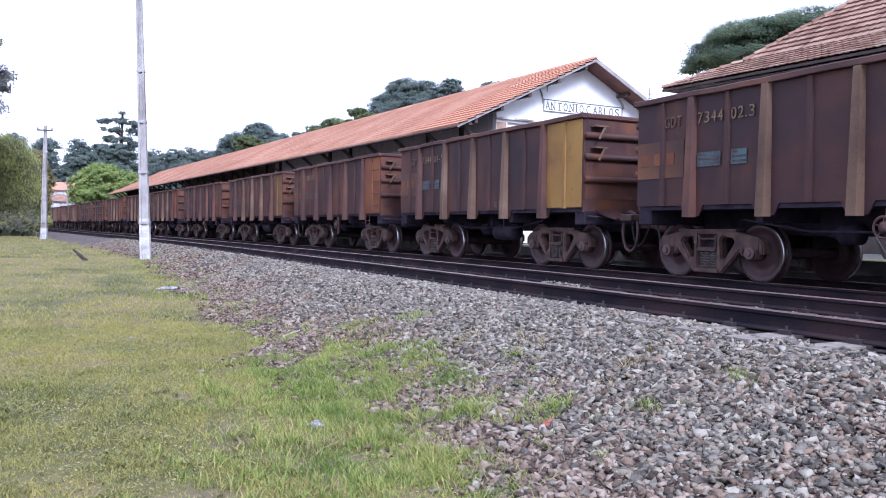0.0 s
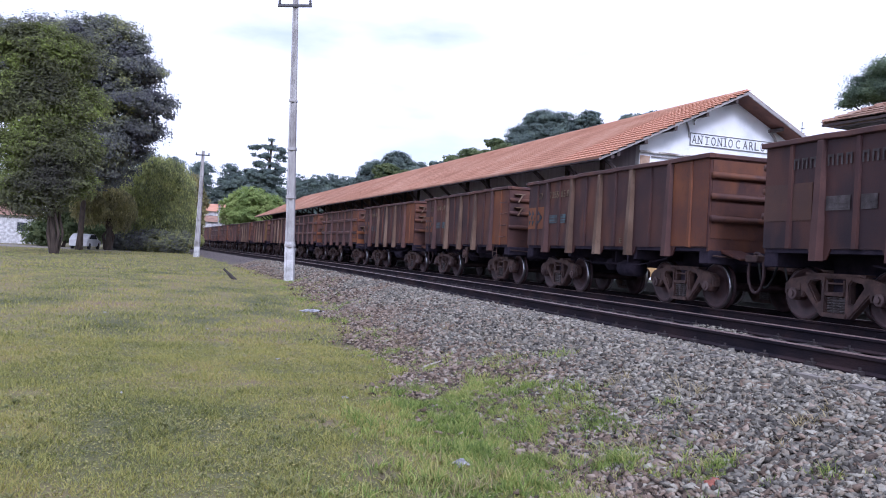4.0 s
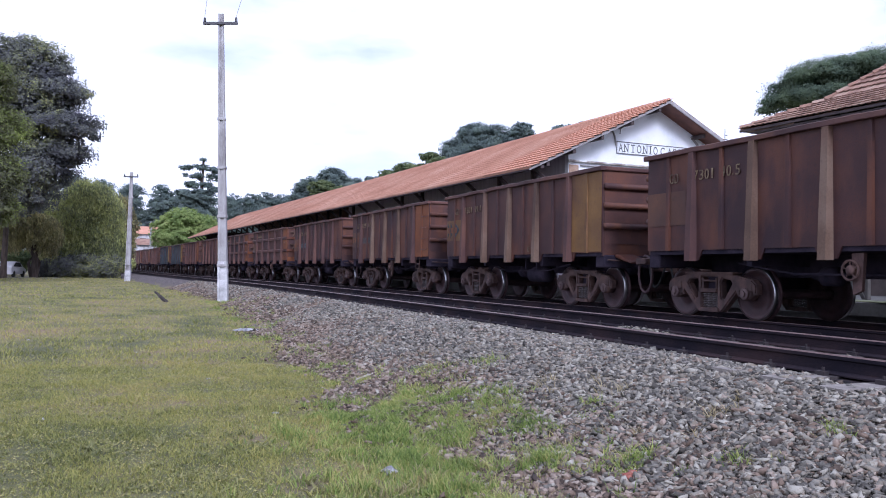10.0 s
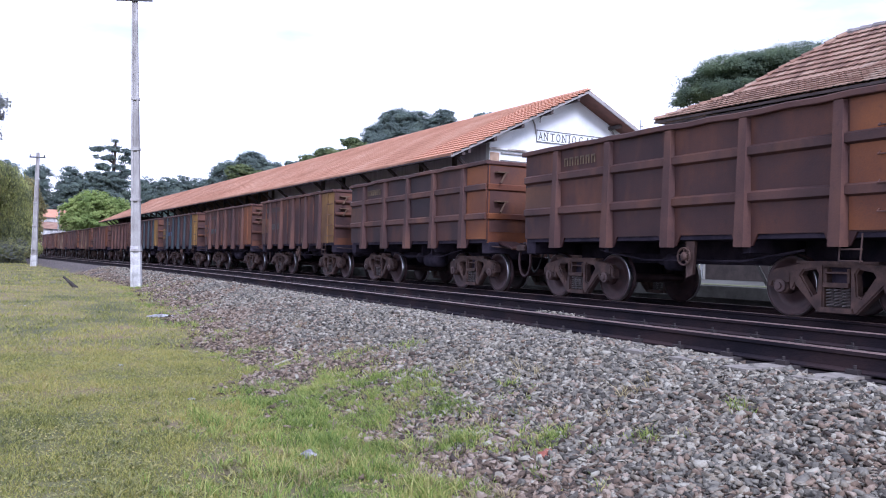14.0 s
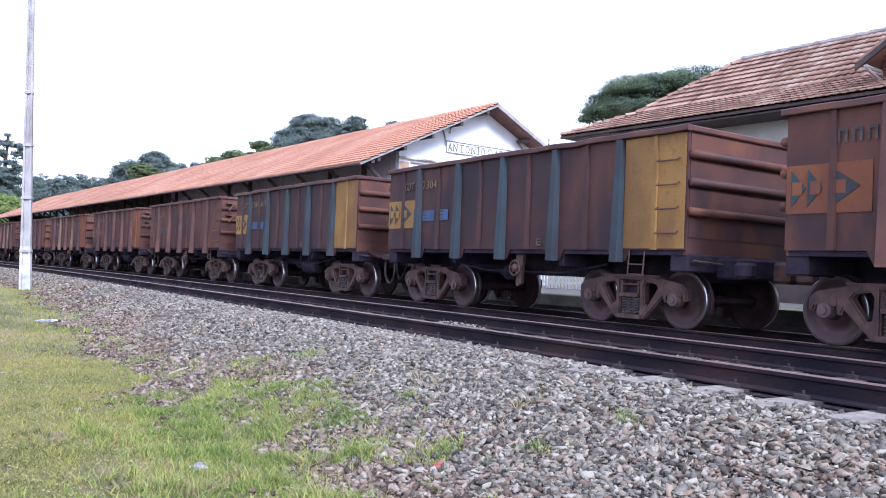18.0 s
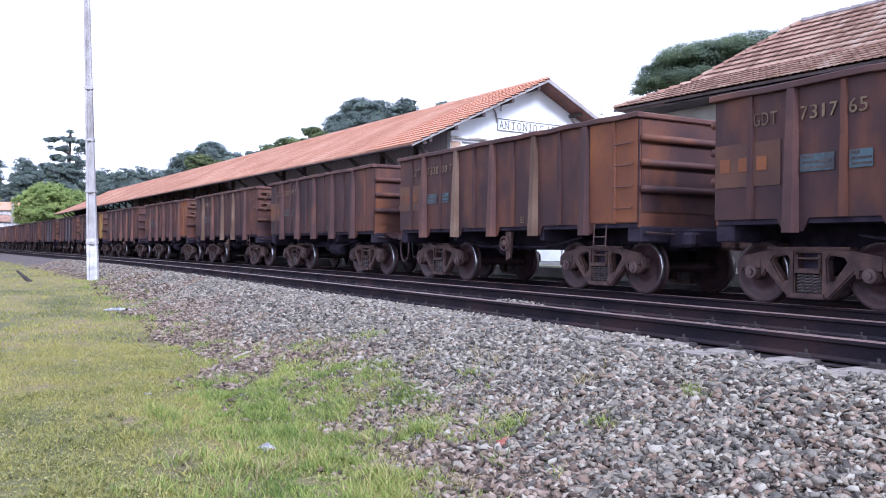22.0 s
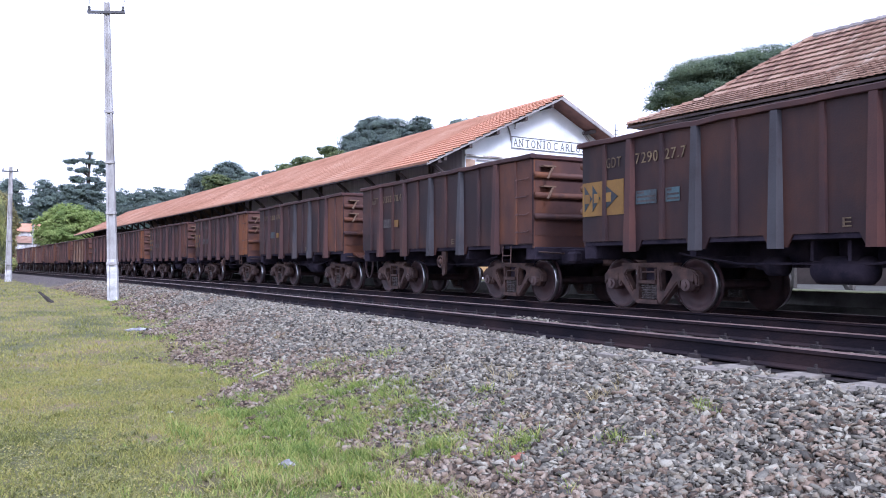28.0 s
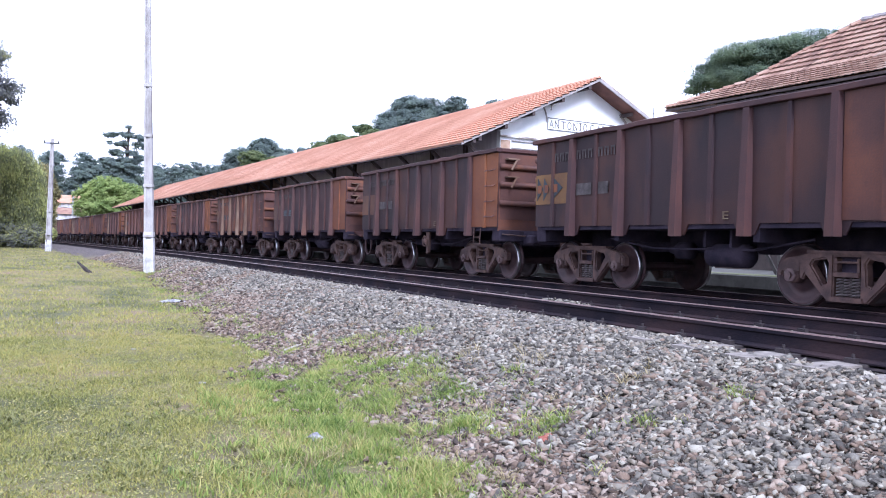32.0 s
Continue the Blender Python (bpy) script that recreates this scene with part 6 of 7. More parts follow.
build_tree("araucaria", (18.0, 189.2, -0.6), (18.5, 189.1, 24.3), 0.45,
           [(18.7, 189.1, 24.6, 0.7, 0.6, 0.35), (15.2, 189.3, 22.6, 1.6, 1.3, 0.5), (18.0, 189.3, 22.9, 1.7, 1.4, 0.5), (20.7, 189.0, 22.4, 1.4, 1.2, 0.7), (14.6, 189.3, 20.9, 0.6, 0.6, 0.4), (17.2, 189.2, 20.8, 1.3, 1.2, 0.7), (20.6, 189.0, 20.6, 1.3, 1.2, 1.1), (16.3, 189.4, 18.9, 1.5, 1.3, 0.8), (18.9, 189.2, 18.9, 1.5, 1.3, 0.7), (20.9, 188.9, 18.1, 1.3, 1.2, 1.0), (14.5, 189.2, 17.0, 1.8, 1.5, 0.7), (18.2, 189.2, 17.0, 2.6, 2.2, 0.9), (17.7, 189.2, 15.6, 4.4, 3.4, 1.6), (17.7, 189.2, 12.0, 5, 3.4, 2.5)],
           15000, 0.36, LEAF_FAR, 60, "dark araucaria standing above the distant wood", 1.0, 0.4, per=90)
# pale green dome beside the end of the shed
build_tree("domed_tree", (9.7, 124.7, -0.5), (9.7, 124.7, 5.2), 0.4, [(9.7, 124.7, 7.2, 3.2, 2.8, 2.0), (7.4, 124.8, 6.0, 2.2, 2.0, 1.9), (12.3, 124.4, 6.6, 2.3, 2.0, 1.7), (9.7, 124.7, 4.6, 4.5, 3.0, 2.2)], 17000, 0.30, LEAF_LIGHT, 61, "light green dome-shaped tree beside the shed", 0.7, 0.6)
# large dark tree at the edge of the lawn, and the shrubs beside it
build_tree("large_tree", (-8.6, 79, -0.5), (-8.6, 78, 9.0), 0.26,
           [(-6.9, 77.8, 17.4, 3.3, 3.0, 2.5), (-4.9, 77.0, 15.3, 2.9, 2.6, 1.3), (-4.3, 76.5, 12.4, 3.2, 2.9, 1.5), (-4.8, 77.0, 10.3, 3.0, 2.7, 1.1), (-9.1, 77.6, 16.7, 3.3, 3.0, 3.0), (-7.7, 77.8, 14.1, 3.8, 3.4, 2.8), (-11.5, 77.8, 16.7, 3.4, 3.1, 2.9), (-10.2, 77.5, 12.8, 3.8, 3.4, 3.2), (-6.5, 76.9, 8.6, 3.3, 3.0, 1.6), (-8.2, 77.7, 6.7, 3.8, 3.4, 1.9), (-15.0, 77.7, 14.7, 4.4, 4.0, 4.4)],
           95000, 0.24, LEAF_DEEP, 62, "large dark green tree at the edge of the lawn", 1.3, 0.5, per=130)
build_tree("bright_tree", (-8.0, 59.6, -0.5), (-8.6, 59.6, 6.0), 0.22,
           [(-9.6, 59.4, 12.7, 2.5, 1.3, 1.7), (-8.0, 59.6, 12.2, 1.9, 1.3, 1.7), (-9.5, 59.4, 9.4, 2.9, 1.3, 2.3), (-7.4, 59.7, 9.3, 1.9, 1.3, 1.7), (-9.0, 59.5, 6.2, 2.9, 1.3, 2.1), (-7.1, 59.7, 6.4, 1.5, 1.2, 1.5), (-9.6, 59.4, 3.6, 2.3, 1.3, 1.9), (-8.0, 59.6, 4.1, 2.1, 1.3, 1.5)],
           78000, 0.18, LEAF_SPRAY, 63, "green feathery tree with low hanging boughs before the dark one", 1.2, 0.36, per=130, stems=5)
build_tree("olive_shrub", (-6.6, 83.9, -0.5), (-6.4, 83.9, 2.6), 0.34, [(-7.1, 83.9, 4.1, 2.4, 1.9, 1.5), (-5.8, 84.0, 3.4, 1.4, 1.1, 1.4), (-8.2, 83.8, 3.8, 1.7, 1.4, 1.4)], 17000, 0.2, LEAF_KHAKI, 65, "yellowish olive shrub on a thick stem", 0.6, 0.7, droop=0.9, stems=2, category="shrub")
build_tree("willow", (-2.3, 88.1, -0.5), (-2.3, 88.1, 6.0), 0.4,
           [(-2.3, 88.1, 7.4, 2.3, 1.8, 1.8), (-3.8, 88.1, 5.6, 2.4, 1.9, 2.4), (-0.6, 88.1, 5.6, 1.6, 1.3, 2.7), (-2.7, 88.1, 3.4, 3.3, 1.9, 2.7), (-0.2, 88.1, 3.0, 1.6, 1.3, 2.4), (-4.2, 88.1, 2.2, 2.4, 1.9, 2.2)],
           44000, 0.2, LEAF_WILLOW, 64, "drooping olive-green willow by the lawn", 0.7, 0.9, droop=1.6)
build_tree("small_tree", (1.2, 96.1, -0.5), (1.2, 96.1, 4.0), 0.2, [(0.9, 96.1, 6.7, 1.1, 0.8, 1.5), (1.5, 96.1, 4.9, 1.1, 0.8, 1.7), (1.0, 96.1, 2.6, 1.2, 1.0, 1.7)], 9000, 0.22, LEAF_KHAKI, 69, "small yellowish tree beside the willow", 0.6, 0.7)
# Bushes set in front to give the willow's foot its dark shadow.
build_tree("hedge_shrub", (-3.3, 88.1, -0.5), (-3.3, 88.1, 0.6), 0.2, [(-4.5, 86.6, 0.5, 1.7, 1.3, 1.1), (-2.3, 86.4, 0.6, 1.8, 1.4, 1.2), (-0.4, 86.6, 0.6, 1.6, 1.3, 1.1), (-5.8, 86.8, 0.1, 1.2, 1.0, 0.7)], 12000, 0.22, LEAF_DEEP, 67, "low dark bushes put in for the shadow below the willow", 0.6, 0.8, category="shrub")
build_tree("hedge_shrub", (0.2, 112, -0.5), (0.2, 112, 3.0), 0.3, [(0.2, 112.1, 5.0, 1.7, 1.6, 3.2), (1.5, 112.1, 3.4, 1.0, 1.0, 2.6), (-2.0, 112.1, 0.9, 3.4, 2.5, 1.5), (1.0, 110.1, 0.7, 1.8, 1.5, 1.2)], 16000, 0.26, LEAF_WILLOW, 66, "tall olive hedge shrubs beside the track", 0.7, 0.8, category="shrub")
build_tree("hedge_shrub", (-11.5, 104, -0.5), (-11.5, 104, 1.5), 0.2, [(-11.5, 104, 1.2, 3.4, 2, 1.2)], 5000, 0.34, LEAF_MID, 68, "green bushes behind the parked car", 0.7, 0.8, category="shrub")


build_tree("hedge_shrub", (-11.5, 91.4, -0.5), (-11.5, 91.4, 1.0), 0.2, [(-11.5, 91.4, 1.9, 2.2, 1.8, 1.7), (-9.4, 91.7, 0.9, 1.9, 1.5, 1.3), (-13.5, 91.2, 0.8, 1.6, 1.3, 1.3), (-10.3, 91.6, 3.7, 1.9, 1.5, 1.7)], 12000, 0.28, LEAF_OLIVE, 70, "olive bushes under the large tree", 0.7, 0.7, category="shrub")


# ---- houses and a car far behind ----
def build_far_house(x, y, w, d, h, rise, wall, label, turn=8, tiles=TILE_OLD):
    g = new("village_house")
    g.matrix_world = pose(x, y, -0.6, 0, 0, turn)
    part("wall", boxes((-w / 2, w / 2, -d / 2, d / 2, 0, h)), wall, g)
    bm = bmesh.new()
    prism(bm, [(-d / 2 - 0.5, h - 0.12), (d / 2 + 0.5, h - 0.12), (0, h + rise)], "x", -w / 2 - 0.5, w / 2 + 0.5)
    part("roof", bm, tiles, g)
    for i in range(3):
        xx = -w / 2 + w * (i + 0.5) / 3
        win = part("window", boxes((xx - 0.6, xx + 0.6, -d / 2 - 0.05, -d / 2 - 0.005, h - 2.0, h - 0.8)), LIME, g)
        part("pane", boxes((xx - 0.5, xx + 0.5, -d / 2 - 0.07, -d / 2 - 0.055, h - 1.9, h - 0.9)), GLASS_DARK, win)
    tagged(g, label, "house", group="houses of the village")


build_far_house(5.0, 164, 9, 7, 7.3, 1.45, LIME, "white village house with an orange tiled roof", 4, TILE)
build_far_house(5.4, 154.5, 8.4, 5, 5.1, 1.05, LIME, "low white house with a dark weathered tiled roof", 4)
build_far_house(-21, 108, 9, 6, 3.4, 1.4, LIME, "white house behind the trees")


road = part("road", boxes((-60, -4.5, 80.5, 92.5, -0.62, -0.505)), SLAB)
tagged(road, "pale dusty side road behind the trees", "road", kind="structure")


def build_car():
    g = new("parked_car")
    g.matrix_world = pose(-8.6, 84, -0.5, 0, 0, 78)
    bm = bmesh.new()
    prism(bm, [(-2.0, 0.28), (2.0, 0.28), (2.05, 0.62), (1.9, 0.82), (0.95, 0.92), (0.35, 1.40), (-1.0, 1.44), (-1.75, 0.98), (-2.05, 0.9)], "y", -0.82, 0.82)
    bmesh.ops.bevel(bm, geom=bm.edges[:], offset=0.06, segments=2, affect="EDGES")
    part("body", bm, CARWHITE, g)
    for s in (-1, 1):
        bm = bmesh.new()
        prism(bm, [(-1.5, 0.98), (0.75, 0.95), (0.3, 1.34), (-0.95, 1.37)], "y", s * 0.825 - 0.006, s * 0.825 + 0.006)
        part("side_window", bm, GLASS_DARK, g)
        for xx in (-1.25, 1.28):
            bm = bmesh.new()
            lathe(bm, [(-0.1, 0.0), (-0.1, 0.26), (-0.07, 0.31), (0.07, 0.31), (0.1, 0.26), (0.1, 0.0)], xx, s * 0.74, 0.31, "y", 18)
            part("wheel", bm, RUBBER, g)
    tagged(g, "white car parked behind the trees", "car")


build_car()


# thin aerial mast behind the shed
bm = bmesh.new()
tube(bm, [(0, 0, 0), (0, 0, 14.75)], [0.05, 0.03], 6)
mast = part("pole", bm, IRON, new("aerial_mast"))
mast.parent.location = (52.11, 60.0, -0.5)
for z in (1.0, 0.6):
    b2 = bmesh.new()
    tube(b2, [(-0.12, 0, 14.75 - z), (0.28, 0, 14.75 - z)], 0.035, 5)
    part("aerial", b2, IRON, mast.parent)
tagged(mast.parent, "thin dark aerial mast behind the shed", "mast")

# ---- loose ballast, grass and small things ----
BOX_V = np.array([(-1, -1, -1), (1, -1, -1), (1, 1, -1), (-1, 1, -1), (-1, -1, 1), (1, -1, 1), (1, 1, 1), (-1, 1, 1)], float) * 0.62
BOX_F = np.array([(0, 3, 2, 1), (4, 5, 6, 7), (0, 1, 5, 4), (1, 2, 6, 5), (2, 3, 7, 6), (3, 0, 4, 7)])


def stone_cloud(count, place, size, seed):
    """Flat angular stones with every corner moved, mostly lying on their broad side."""
    rng = np.random.default_rng(seed)
    p, s = place(count, rng), size(count, rng)
    v = BOX_V[None] * rng.uniform(0.55, 1.25, (count, 8, 1)) + rng.normal(0, 0.17, (count, 8, 3))
    v[:, 4:, :2] *= rng.uniform(0.45, 0.95, (count, 1, 1))
    v *= np.stack([rng.uniform(0.95, 1.75, count), rng.uniform(0.65, 1.05, count), rng.uniform(0.26, 0.62, count)], -1)[:, None, :]
    yaw, ta, tb = rng.uniform(0, 2 * np.pi, count), rng.normal(0, 0.36, count), rng.normal(0, 0.36, count)
    flip = rng.uniform(0, 1, count) < 0.12
    ta = np.where(flip, ta + 1.2, ta)
    cx, sx, cy, sy, cz, sz = np.cos(ta), np.sin(ta), np.cos(tb), np.sin(tb), np.cos(yaw), np.sin(yaw)
    o, i = np.zeros(count), np.ones(count)
    rx = np.stack([np.stack([i, o, o], -1), np.stack([o, cx, -sx], -1), np.stack([o, sx, cx], -1)], -2)
    ry = np.stack([np.stack([cy, o, sy], -1), np.stack([o, i, o], -1), np.stack([-sy, o, cy], -1)], -2)
    rz = np.stack([np.stack([cz, -sz, o], -1), np.stack([sz, cz, o], -1), np.stack([o, o, i], -1)], -2)
    v = np.einsum("nij,nkj->nki", rz @ ry @ rx, v) * (s / 2)[:, None, None]
    z = np.array([ground_z(a, b) for a, b in p])
    v[:, :, 0] += p[:, 0, None]
    v[:, :, 1] += p[:, 1, None]
    v[:, :, 2] += (z + s * 0.08 + rng.uniform(-0.012, 0.022, count))[:, None]
    f = BOX_F[None] + (np.arange(count) * 8)[:, None, None]
    return v, f, p


def bank_place(y0, y1, power=1.0):
    def place(count, rng):
        y = y0 + (y1 - y0) * rng.uniform(0, 1, count) ** power
        e = np.array([edge_x(b) for b in y])
        hi = np.array([(5.25 if b < 5.2 else 5.45) + bend(b)[0] for b in y])
        u = rng.uniform(0, 1, count)
        spill = rng.normal(0, 0.22, count) * (rng.uniform(0, 1, count) < 0.12)
        x = e + (hi - e) * u - np.abs(spill)
        near = np.abs((y - SLEEPER_Y + 0.3) % 0.6 - 0.3) < 0.15
        x = np.where(near & (x > 4.98) & (y < 5.2) & (rng.uniform(0, 1, count) < 0.8), x - 0.36, x)
        return np.stack([x, y], -1)
    return place


def track_place(x0, x1, y0, y1):
    def place(count, rng):
        y = rng.uniform(y0, y1, count)
        return np.stack([rng.uniform(x0, x1, count) + np.array([bend(b)[0] for b in y]), y], -1)
    return place


def build_ballast():
    zones = [(56000, bank_place(1.6, 9.5), (0.036, 0.098), 1), (34000, bank_place(9.5, 20), (0.045, 0.11), 2), (22000, bank_place(20, 48), (0.07, 0.14), 3),
             (5000, track_place(5.8, 7.1, 0, 30), (0.04, 0.08), 4), (4500, track_place(7.5, 9.6, 0, 36), (0.04, 0.09), 5), (520, track_place(5.78, 6.38, 7.3, 9.9), (0.04, 0.085), 6),
             (3200, track_place(4.95, 5.5, 5.2, 26), (0.035, 0.08), 7), (420, track_place(6.9, 7.2, 1, 22), (0.03, 0.06), 8), (150, track_place(SPILL[0], SPILL[1], SPILL[2], SPILL[3]), (0.03, 0.065), 8), (16000, bank_place(-7, 1.6), (0.05, 0.11), 9)]
    b = tagged(new("ballast"), "grey crushed-stone ballast on the track bank", "ballast", kind="stuff")
    for count, place, (lo, hi), seed in zones:
        v, f, p = stone_cloud(count, place, lambda c, r, lo=lo, hi=hi: lo + (hi - lo) * r.uniform(0, 1, c) ** 1.7, seed)
        if seed == 6:
            # spilt heap between the rails
            lift = 0.17 * np.exp(-((p[:, 0] - 6.08) / 0.2) ** 2 - ((p[:, 1] - 8.6) / 1.0) ** 2)
            v[:, :, 2] += lift[:, None]
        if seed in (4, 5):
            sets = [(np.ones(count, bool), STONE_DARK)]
        elif seed in (6, 8):
            sets = [(np.ones(count, bool), STONE)]
        else:
            # earth has washed over the stones along the lawn, in drifts
            rng = np.random.default_rng(90 + seed)
            far = np.array([x - edge_x(y) for x, y in p])
            drift = np.array([noise.noise((x * 0.55, y * 0.4, 8.0)) for x, y in p])
            brown = rng.uniform(0, 1, count) < np.clip(1.12 - far * 0.6 + drift * 0.8, 0.08, 0.94)
            sets = [(brown, STONE_BROWN), (~brown, STONE)]
        for mask, mat in sets:
            k = int(mask.sum())
            fm = BOX_F[None] + (np.arange(k) * 8)[:, None, None]
            o = raw_mesh("stones", v[mask].reshape(-1, 3), fm.reshape(-1, 4), mat, b)
            tagged(o, kind="stuff")
    # single larger stones lying on top near the lawn
    v, f, p = stone_cloud(280, bank_place(2.2, 6.5), lambda c, r: r.uniform(0.07, 0.12, c), 21)
    meshes = []
    for i in range(24):
        me = bpy.data.meshes.new("stone")
        c = v[i].mean(0)
        me.from_pydata([tuple(q) for q in v[i] - c], [], [tuple(int(k) for k in t) for t in BOX_F])
        me.materials.append(STONE_ONE)
        meshes.append(me)
    for i in range(280):
        o = new("stone", meshes[i % 24])
        o.parent = b
        o.matrix_local = Matrix.Translation(v[i].mean(0) + np.array((0, 0, 0.008))) @ Matrix.Rotation(i * 1.7, 4, "Z")


build_ballast()


def blades(p, height, width, seed, lean=0.5):
    rng = np.random.default_rng(seed)
    n = len(p)
    a = rng.uniform(0, 2 * np.pi, n)
    tall = np.array([0.85 + 0.9 * noise.noise((x * 2.3, y * 2.3, 2.0)) + 0.5 * noise.noise((x * 7, y * 7, 4.0)) for x, y in p])
    h = height * rng.uniform(0.45, 1.3, n) * np.clip(tall, 0.25, 2.0)
    w = width * rng.uniform(0.6, 1.3, n)
    z = np.array([ground_z(x, y) for x, y in p])
    dx, dy = np.cos(a), np.sin(a)
    lx, ly = rng.normal(0, lean, n) * h, rng.normal(0, lean, n) * h
    v = np.zeros((n, 5, 3))
    for i, (s, k) in enumerate(((-1, 0), (1, 0), (0.7, 0.55), (-0.7, 0.55), (0, 1.0))):
        v[:, i, 0] = p[:, 0] + s * dx * w / 2 + lx * k * k
        v[:, i, 1] = p[:, 1] + s * dy * w / 2 + ly * k * k
        v[:, i, 2] = z + h * k - 0.004
    base = (np.arange(n) * 5)[:, None]
    quads = base + np.array([[0, 1, 2, 3]])
    tris = base + np.array([[3, 2, 4]])
    return v.reshape(-1, 3), quads, tris


def grass_mesh(name, p, height, width, seed, mat, label, lean=0.5):
    v, q, t = blades(p, height, width, seed, lean)
    me = bpy.data.meshes.new(name)
    me.vertices.add(len(v))
    me.vertices.foreach_set("co", v.astype(np.float32).ravel())
    me.loops.add(q.size + t.size)
    me.loops.foreach_set("vertex_index", np.concatenate([q.ravel(), t.ravel()]).astype(np.int32))
    me.polygons.add(len(q) + len(t))
    starts = np.concatenate([np.arange(0, q.size, 4), q.size + np.arange(0, t.size, 3)])
    me.polygons.foreach_set("loop_start", starts.astype(np.int32))
    me.update(calc_edges=True)
    ob = mesh_object(name, me, mat)
    tagged(ob, label, "grass", kind="stuff")


def build_grass():
    rng = np.random.default_rng(70)
    def lawn(n, y0, y1, power):
        y = y0 + (y1 - y0) * rng.uniform(0, 1, n) ** power
        left = -0.25 * np.maximum(y, 10.0) - 1.5
        e = np.array([edge_x(b) for b in y])
        x = left + (e + 0.15 * rng.normal(size=n) - left) * rng.uniform(0, 1, n)
        keep = np.array([noise.noise((a * 0.9, b * 0.9, 5)) + 0.5 * noise.noise((a * 3.1, b * 3.1, 9)) > -0.9 + 0.4 * random.random() for a, b in zip(x, y)])
        keep &= np.array([random.random() > 0.9 * bare(a, b) for a, b in zip(x, y)])
        return np.stack([x, y], -1)[keep]
    grass_mesh("lawn_grass", lawn(240000, 1.8, 13, 1.2), 0.042, 0.008, 71, GRASS, "short green lawn grass with yellowish patches", 0.7)
    grass_mesh("lawn_grass", lawn(50000, 13, 34, 1.2), 0.06, 0.014, 72, GRASS, "short green lawn grass with yellowish patches", 0.7)
    grass_mesh("lawn_grass", lawn(26000, 34, 95, 1.1), 0.08, 0.035, 73, GRASS, "short green lawn grass with yellowish patches", 0.7)
    grass_mesh("lawn_grass", lawn(45000, -7, 1.8, 1.0), 0.05, 0.012, 77, GRASS, "short green lawn grass with yellowish patches", 0.7)
    # small flat clover leaves between the blades
    p = lawn(80000, 1.8, 15, 1.3)
    n = len(p)
    nrm = rng.normal(size=(n, 3)) * 0.35 + np.array((0, 0, 1.0))
    nrm /= np.linalg.norm(nrm, axis=1)[:, None]
    tan = np.cross(nrm, rng.normal(size=(n, 3)))
    tan /= np.linalg.norm(tan, axis=1)[:, None]
    s = rng.uniform(0.004, 0.010, n)
    rim = [(math.cos(q), math.sin(q)) for q in (2 * math.pi * i / 6 for i in range(6))]
    v = np.stack([tan * c + np.cross(nrm, tan) * d for c, d in rim], 1) * s[:, None, None]
    v += np.stack([p[:, 0], p[:, 1], np.array([ground_z(a, b) for a, b in p]) + rng.uniform(0.006, 0.03, n)], -1)[:, None, :]
    ob = raw_mesh("clover", v.reshape(-1, 3), np.arange(n * 6).reshape(-1, 6), CLOVER)
    tagged(ob, "small round clover leaves in the lawn", "clover", kind="stuff")
    # low rosettes of narrow dull leaves
    c = np.stack([rng.uniform(-3.0, 1.6, 900), rng.uniform(2.6, 9.0, 900)], -1)
    c = c[np.array([noise.noise((a * 0.8, b * 0.8, 12.0)) > -0.05 for a, b in c])]
    pts = np.repeat(c, 14, 0) + rng.normal(0, 0.018, (len(c) * 14, 2))
    grass_mesh("lawn_herbs", pts, 0.05, 0.016, 78, HERB, "low dull green herbs in the lawn", 1.1)
    # longer weeds where the lawn creeps over the stones
    spots = [(2.45, 8.3, 0.30, 1100), (2.8, 8.1, 0.32, 1500), (3.15, 8.2, 0.28, 1100), (3.3, 7.3, 0.26, 900), (3.42, 6.5, 0.22, 600), (2.85, 7.0, 0.30, 1100), (2.1, 7.2, 0.5, 1100), (2.2, 6.2, 0.4, 900), (1.6, 5.0, 0.5, 900), (2.1, 4.2, 0.4, 900), (3.06, 5.5, 0.16, 380), (3.35, 4.85, 0.13, 280), (3.2, 5.15, 0.12, 160), (2.6, 7.3, 0.35, 700), (2.5, 6.0, 0.35, 700), (2.4, 5.0, 0.35, 600), (2.95, 10.3, 0.3, 260), (2.75, 11.4, 0.25, 240), (3.05, 13.5, 0.3, 260), (3.0, 16.5, 0.4, 340), (3.3, 19.0, 0.4, 340), (3.4, 22, 0.5, 300), (3.7, 26, 0.6, 300), (3.75, 29.8, 0.5, 420), (4.0, 8.7, 0.10, 60), (3.9, 6.2, 0.12, 70), (4.35, 4.0, 0.05, 40), (3.7, 4.2, 0.08, 40), (3.5, 9.2, 0.2, 140)]
    pts = []
    for x, y, r, n in spots:
        n = int(n * 2.7)
        k = max(3, n // 15)
        tuft = np.stack([rng.normal(x, r * 0.8, k), rng.normal(y, r * 1.1, k)], -1)
        pts.append(tuft[rng.integers(0, k, n)] + rng.normal(0, 0.03, (n, 2)))
    grass_mesh("weeds", np.concatenate(pts), 0.085, 0.010, 74, WEED, "bright green weeds growing over the ballast edge", 0.6)
    dry = []
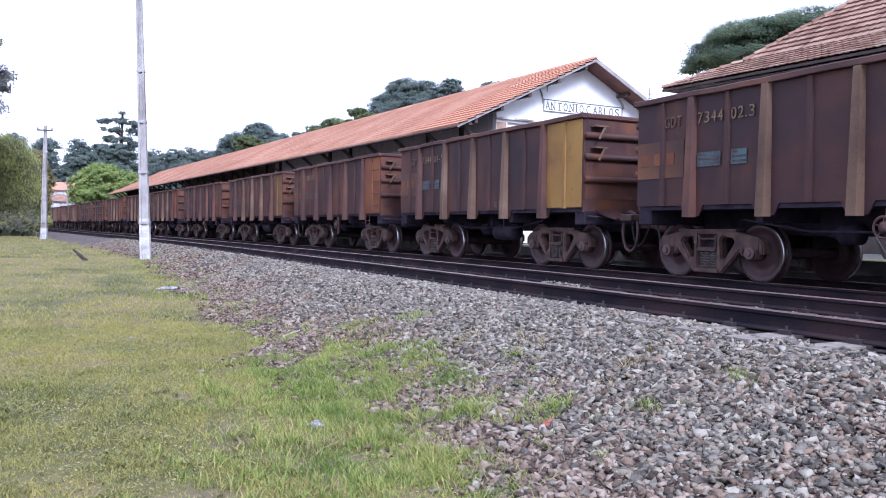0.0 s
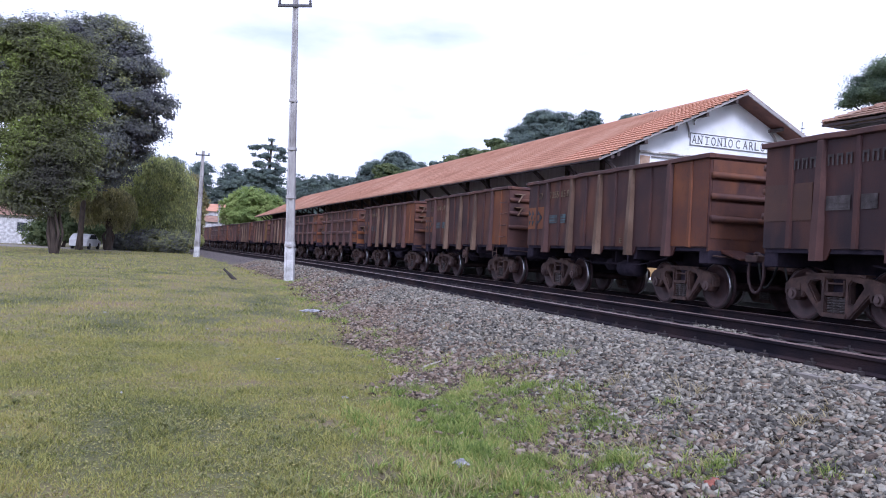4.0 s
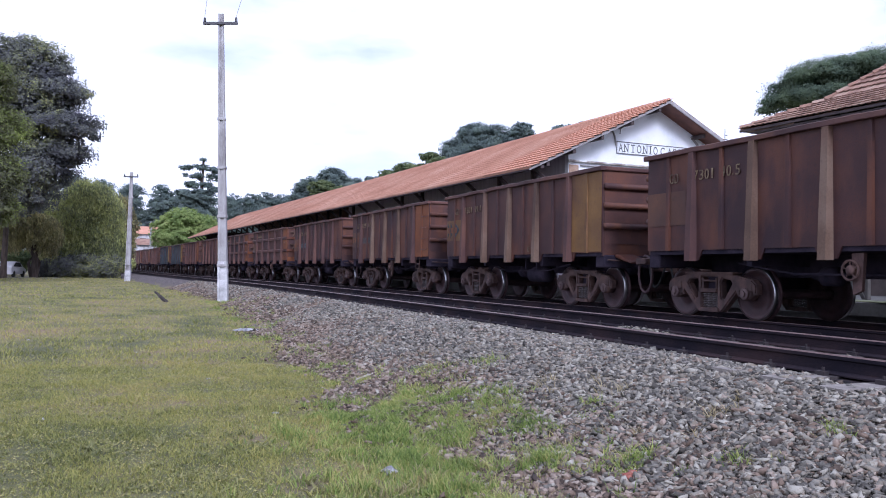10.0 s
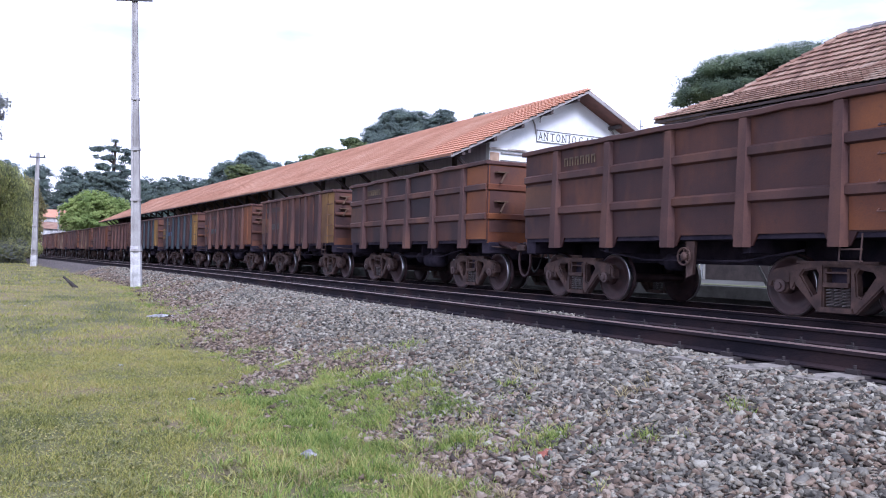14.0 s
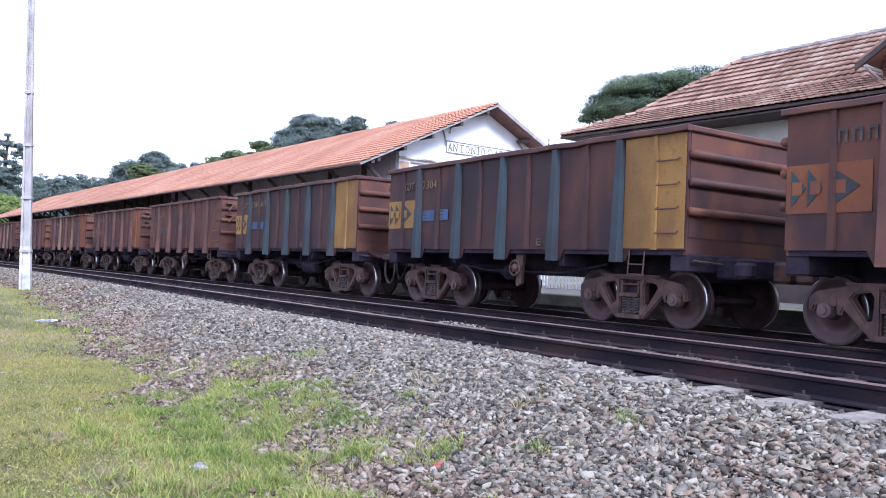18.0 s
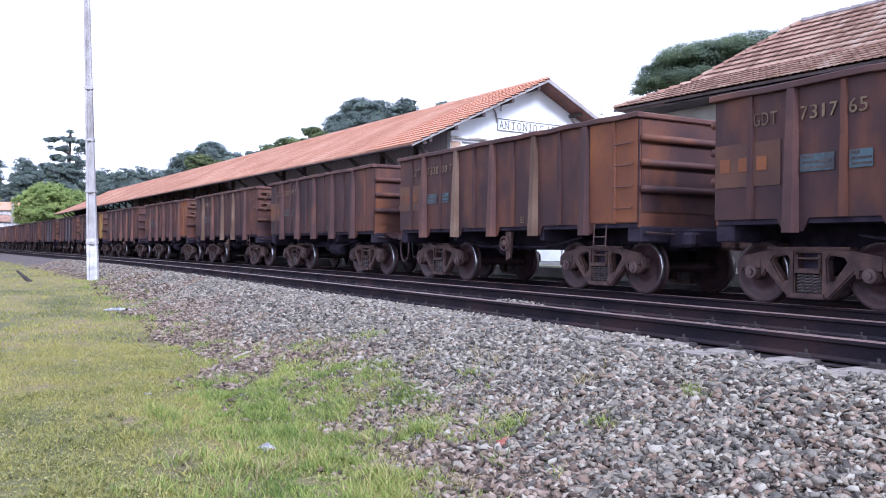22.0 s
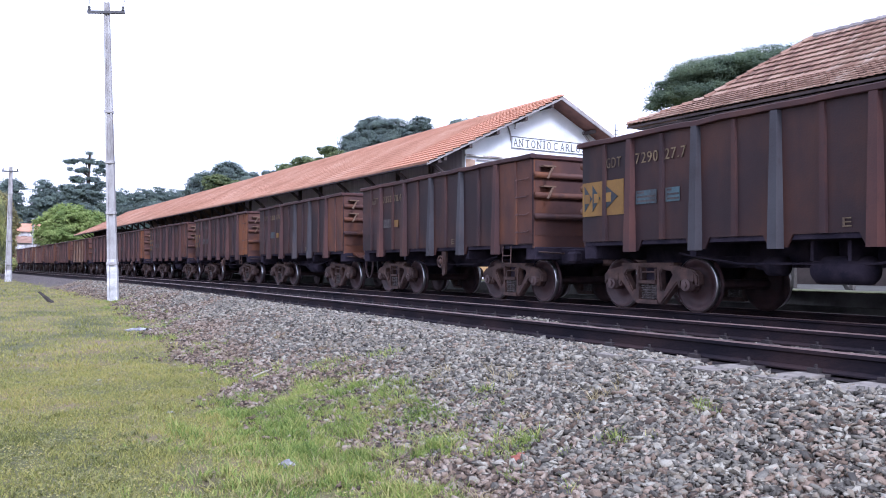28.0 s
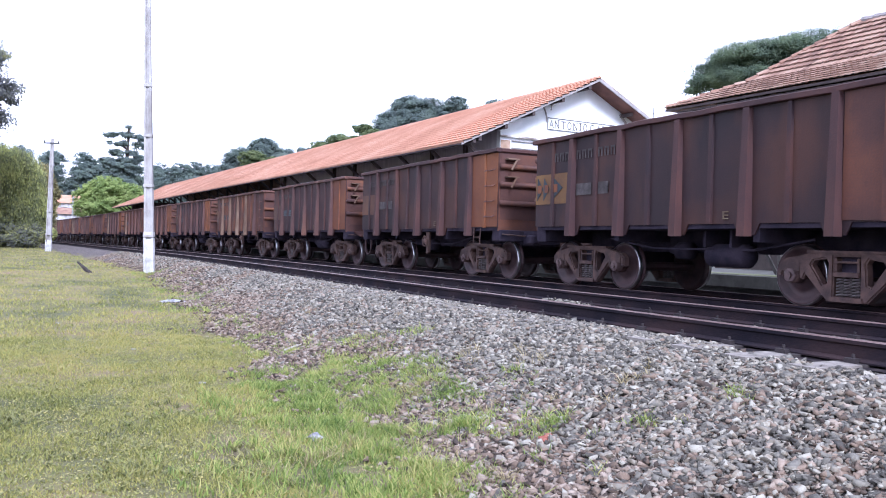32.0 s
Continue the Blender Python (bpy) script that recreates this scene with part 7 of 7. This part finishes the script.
    for x, y, r, n in ((3.75, 8.6, 0.3, 160), (4.0, 6.6, 0.3, 140), (3.55, 5.9, 0.25, 170), (3.9, 10.2, 0.3, 130), (3.35, 6.9, 0.3, 260), (2.7, 5.6, 0.4, 300), (2.2, 5.4, 0.3, 220), (1.7, 5.6, 0.35, 200), (2.9, 7.9, 0.3, 160), (3.5, 12.5, 0.4, 120), (4.1, 5.0, 0.2, 90), (2.6, 4.6, 0.3, 200)):
        k = max(3, n // 20)
        tuft = np.stack([rng.normal(x, r * 0.8, k), rng.normal(y, r * 1.2, k)], -1)
        dry.append(tuft[rng.integers(0, k, n)] + rng.normal(0, 0.03, (n, 2)))
    grass_mesh("dry_grass", np.concatenate(dry), 0.10, 0.008, 76, STRAW, "dry straw-coloured grass among the stones", 0.9)


build_grass()


def crumple(name, x, y, size, mat, label, category, seed, flat=0.5, rag=0.0):
    rng = random.Random(seed)
    bm = bmesh.new()
    bmesh.ops.create_icosphere(bm, subdivisions=2, radius=size / 2)
    for v in bm.verts:
        k = 0.7 + 0.6 * rng.random() - rag * 0.5 + rag * rng.random() ** 3 * 1.4
        v.co = Vector((v.co.x * k * 1.3, v.co.y * k, v.co.z * k * flat))
    ob = part(name, bm, mat)
    ob.location = (x, y, ground_z(x, y) + size * flat * 0.3)
    tagged(ob, label, category)


crumple("litter", 2.79, 18.4, 0.42, LITTER, "crumpled white paper litter on the lawn edge", "litter", 1, 0.16)
crumple("litter", 1.99, 5.98, 0.095, LITTER, "grey-white crumpled plastic scrap in the grass", "litter", 2, 0.75, 0.75)
crumple("litter", 5.0, 8.9, 0.075, LITTER, "small white scrap on the ballast by the rail", "litter", 3, 0.5)
crumple("litter", 5.35, 6.2, 0.06, LITTER, "small white scrap beside the rail", "litter", 5, 0.5)
crumple("red_stone", 3.22, 4.65, 0.09, material("broken_red_brick", [(0.24, 0.08, 0.06), (0.36, 0.14, 0.10)], 9, 0.9, 0.4), "broken piece of red brick among the stones", "stone", 4, 0.7)
for i, (x, y) in enumerate(((0.4, 14.5), (-0.6, 9.0), (1.2, 11.2), (-1.4, 17.0), (0.2, 22.0), (1.6, 8.6), (-2.2, 27.0))):
    crumple("litter", x, y, 0.055, LITTER, "tiny white scrap in the grass", "litter", 30 + i, 0.5)


def build_log():
    bm = bmesh.new()
    tube(bm, [(0, 0, -0.03), (-0.20, 0.1, 0.17), (-0.4, 0.3, 0.36)], [0.075, 0.06, 0.035], 7)
    tube(bm, [(-0.16, 0.1, 0.14), (0.04, 0.2, 0.03)], [0.04, 0.02], 6)
    ob = part("fallen_branch", bm, DARKLOG)
    ob.location = (1.84, 30.34, ground_z(1.84, 30.34))
    tagged(ob, "dark fallen branch lying on the lawn", "branch")


build_log()


bm = bmesh.new()
tube(bm, [(0, -0.35, 0.05), (0.02, 0.0, 0.07), (0.0, 0.4, 0.05)], [0.012, 0.015, 0.01], 6)
stick = part("dry_stick", bm, material("bleached_wood", [(0.3, 0.27, 0.24), (0.42, 0.39, 0.35)], 9, 0.9, 0.2))
stick.matrix_world = pose(3.08, 10.24, ground_z(3.08, 10.24), 0, 0, -40)
tagged(stick, "bleached dry stick lying on the stones", "stick")

motions()
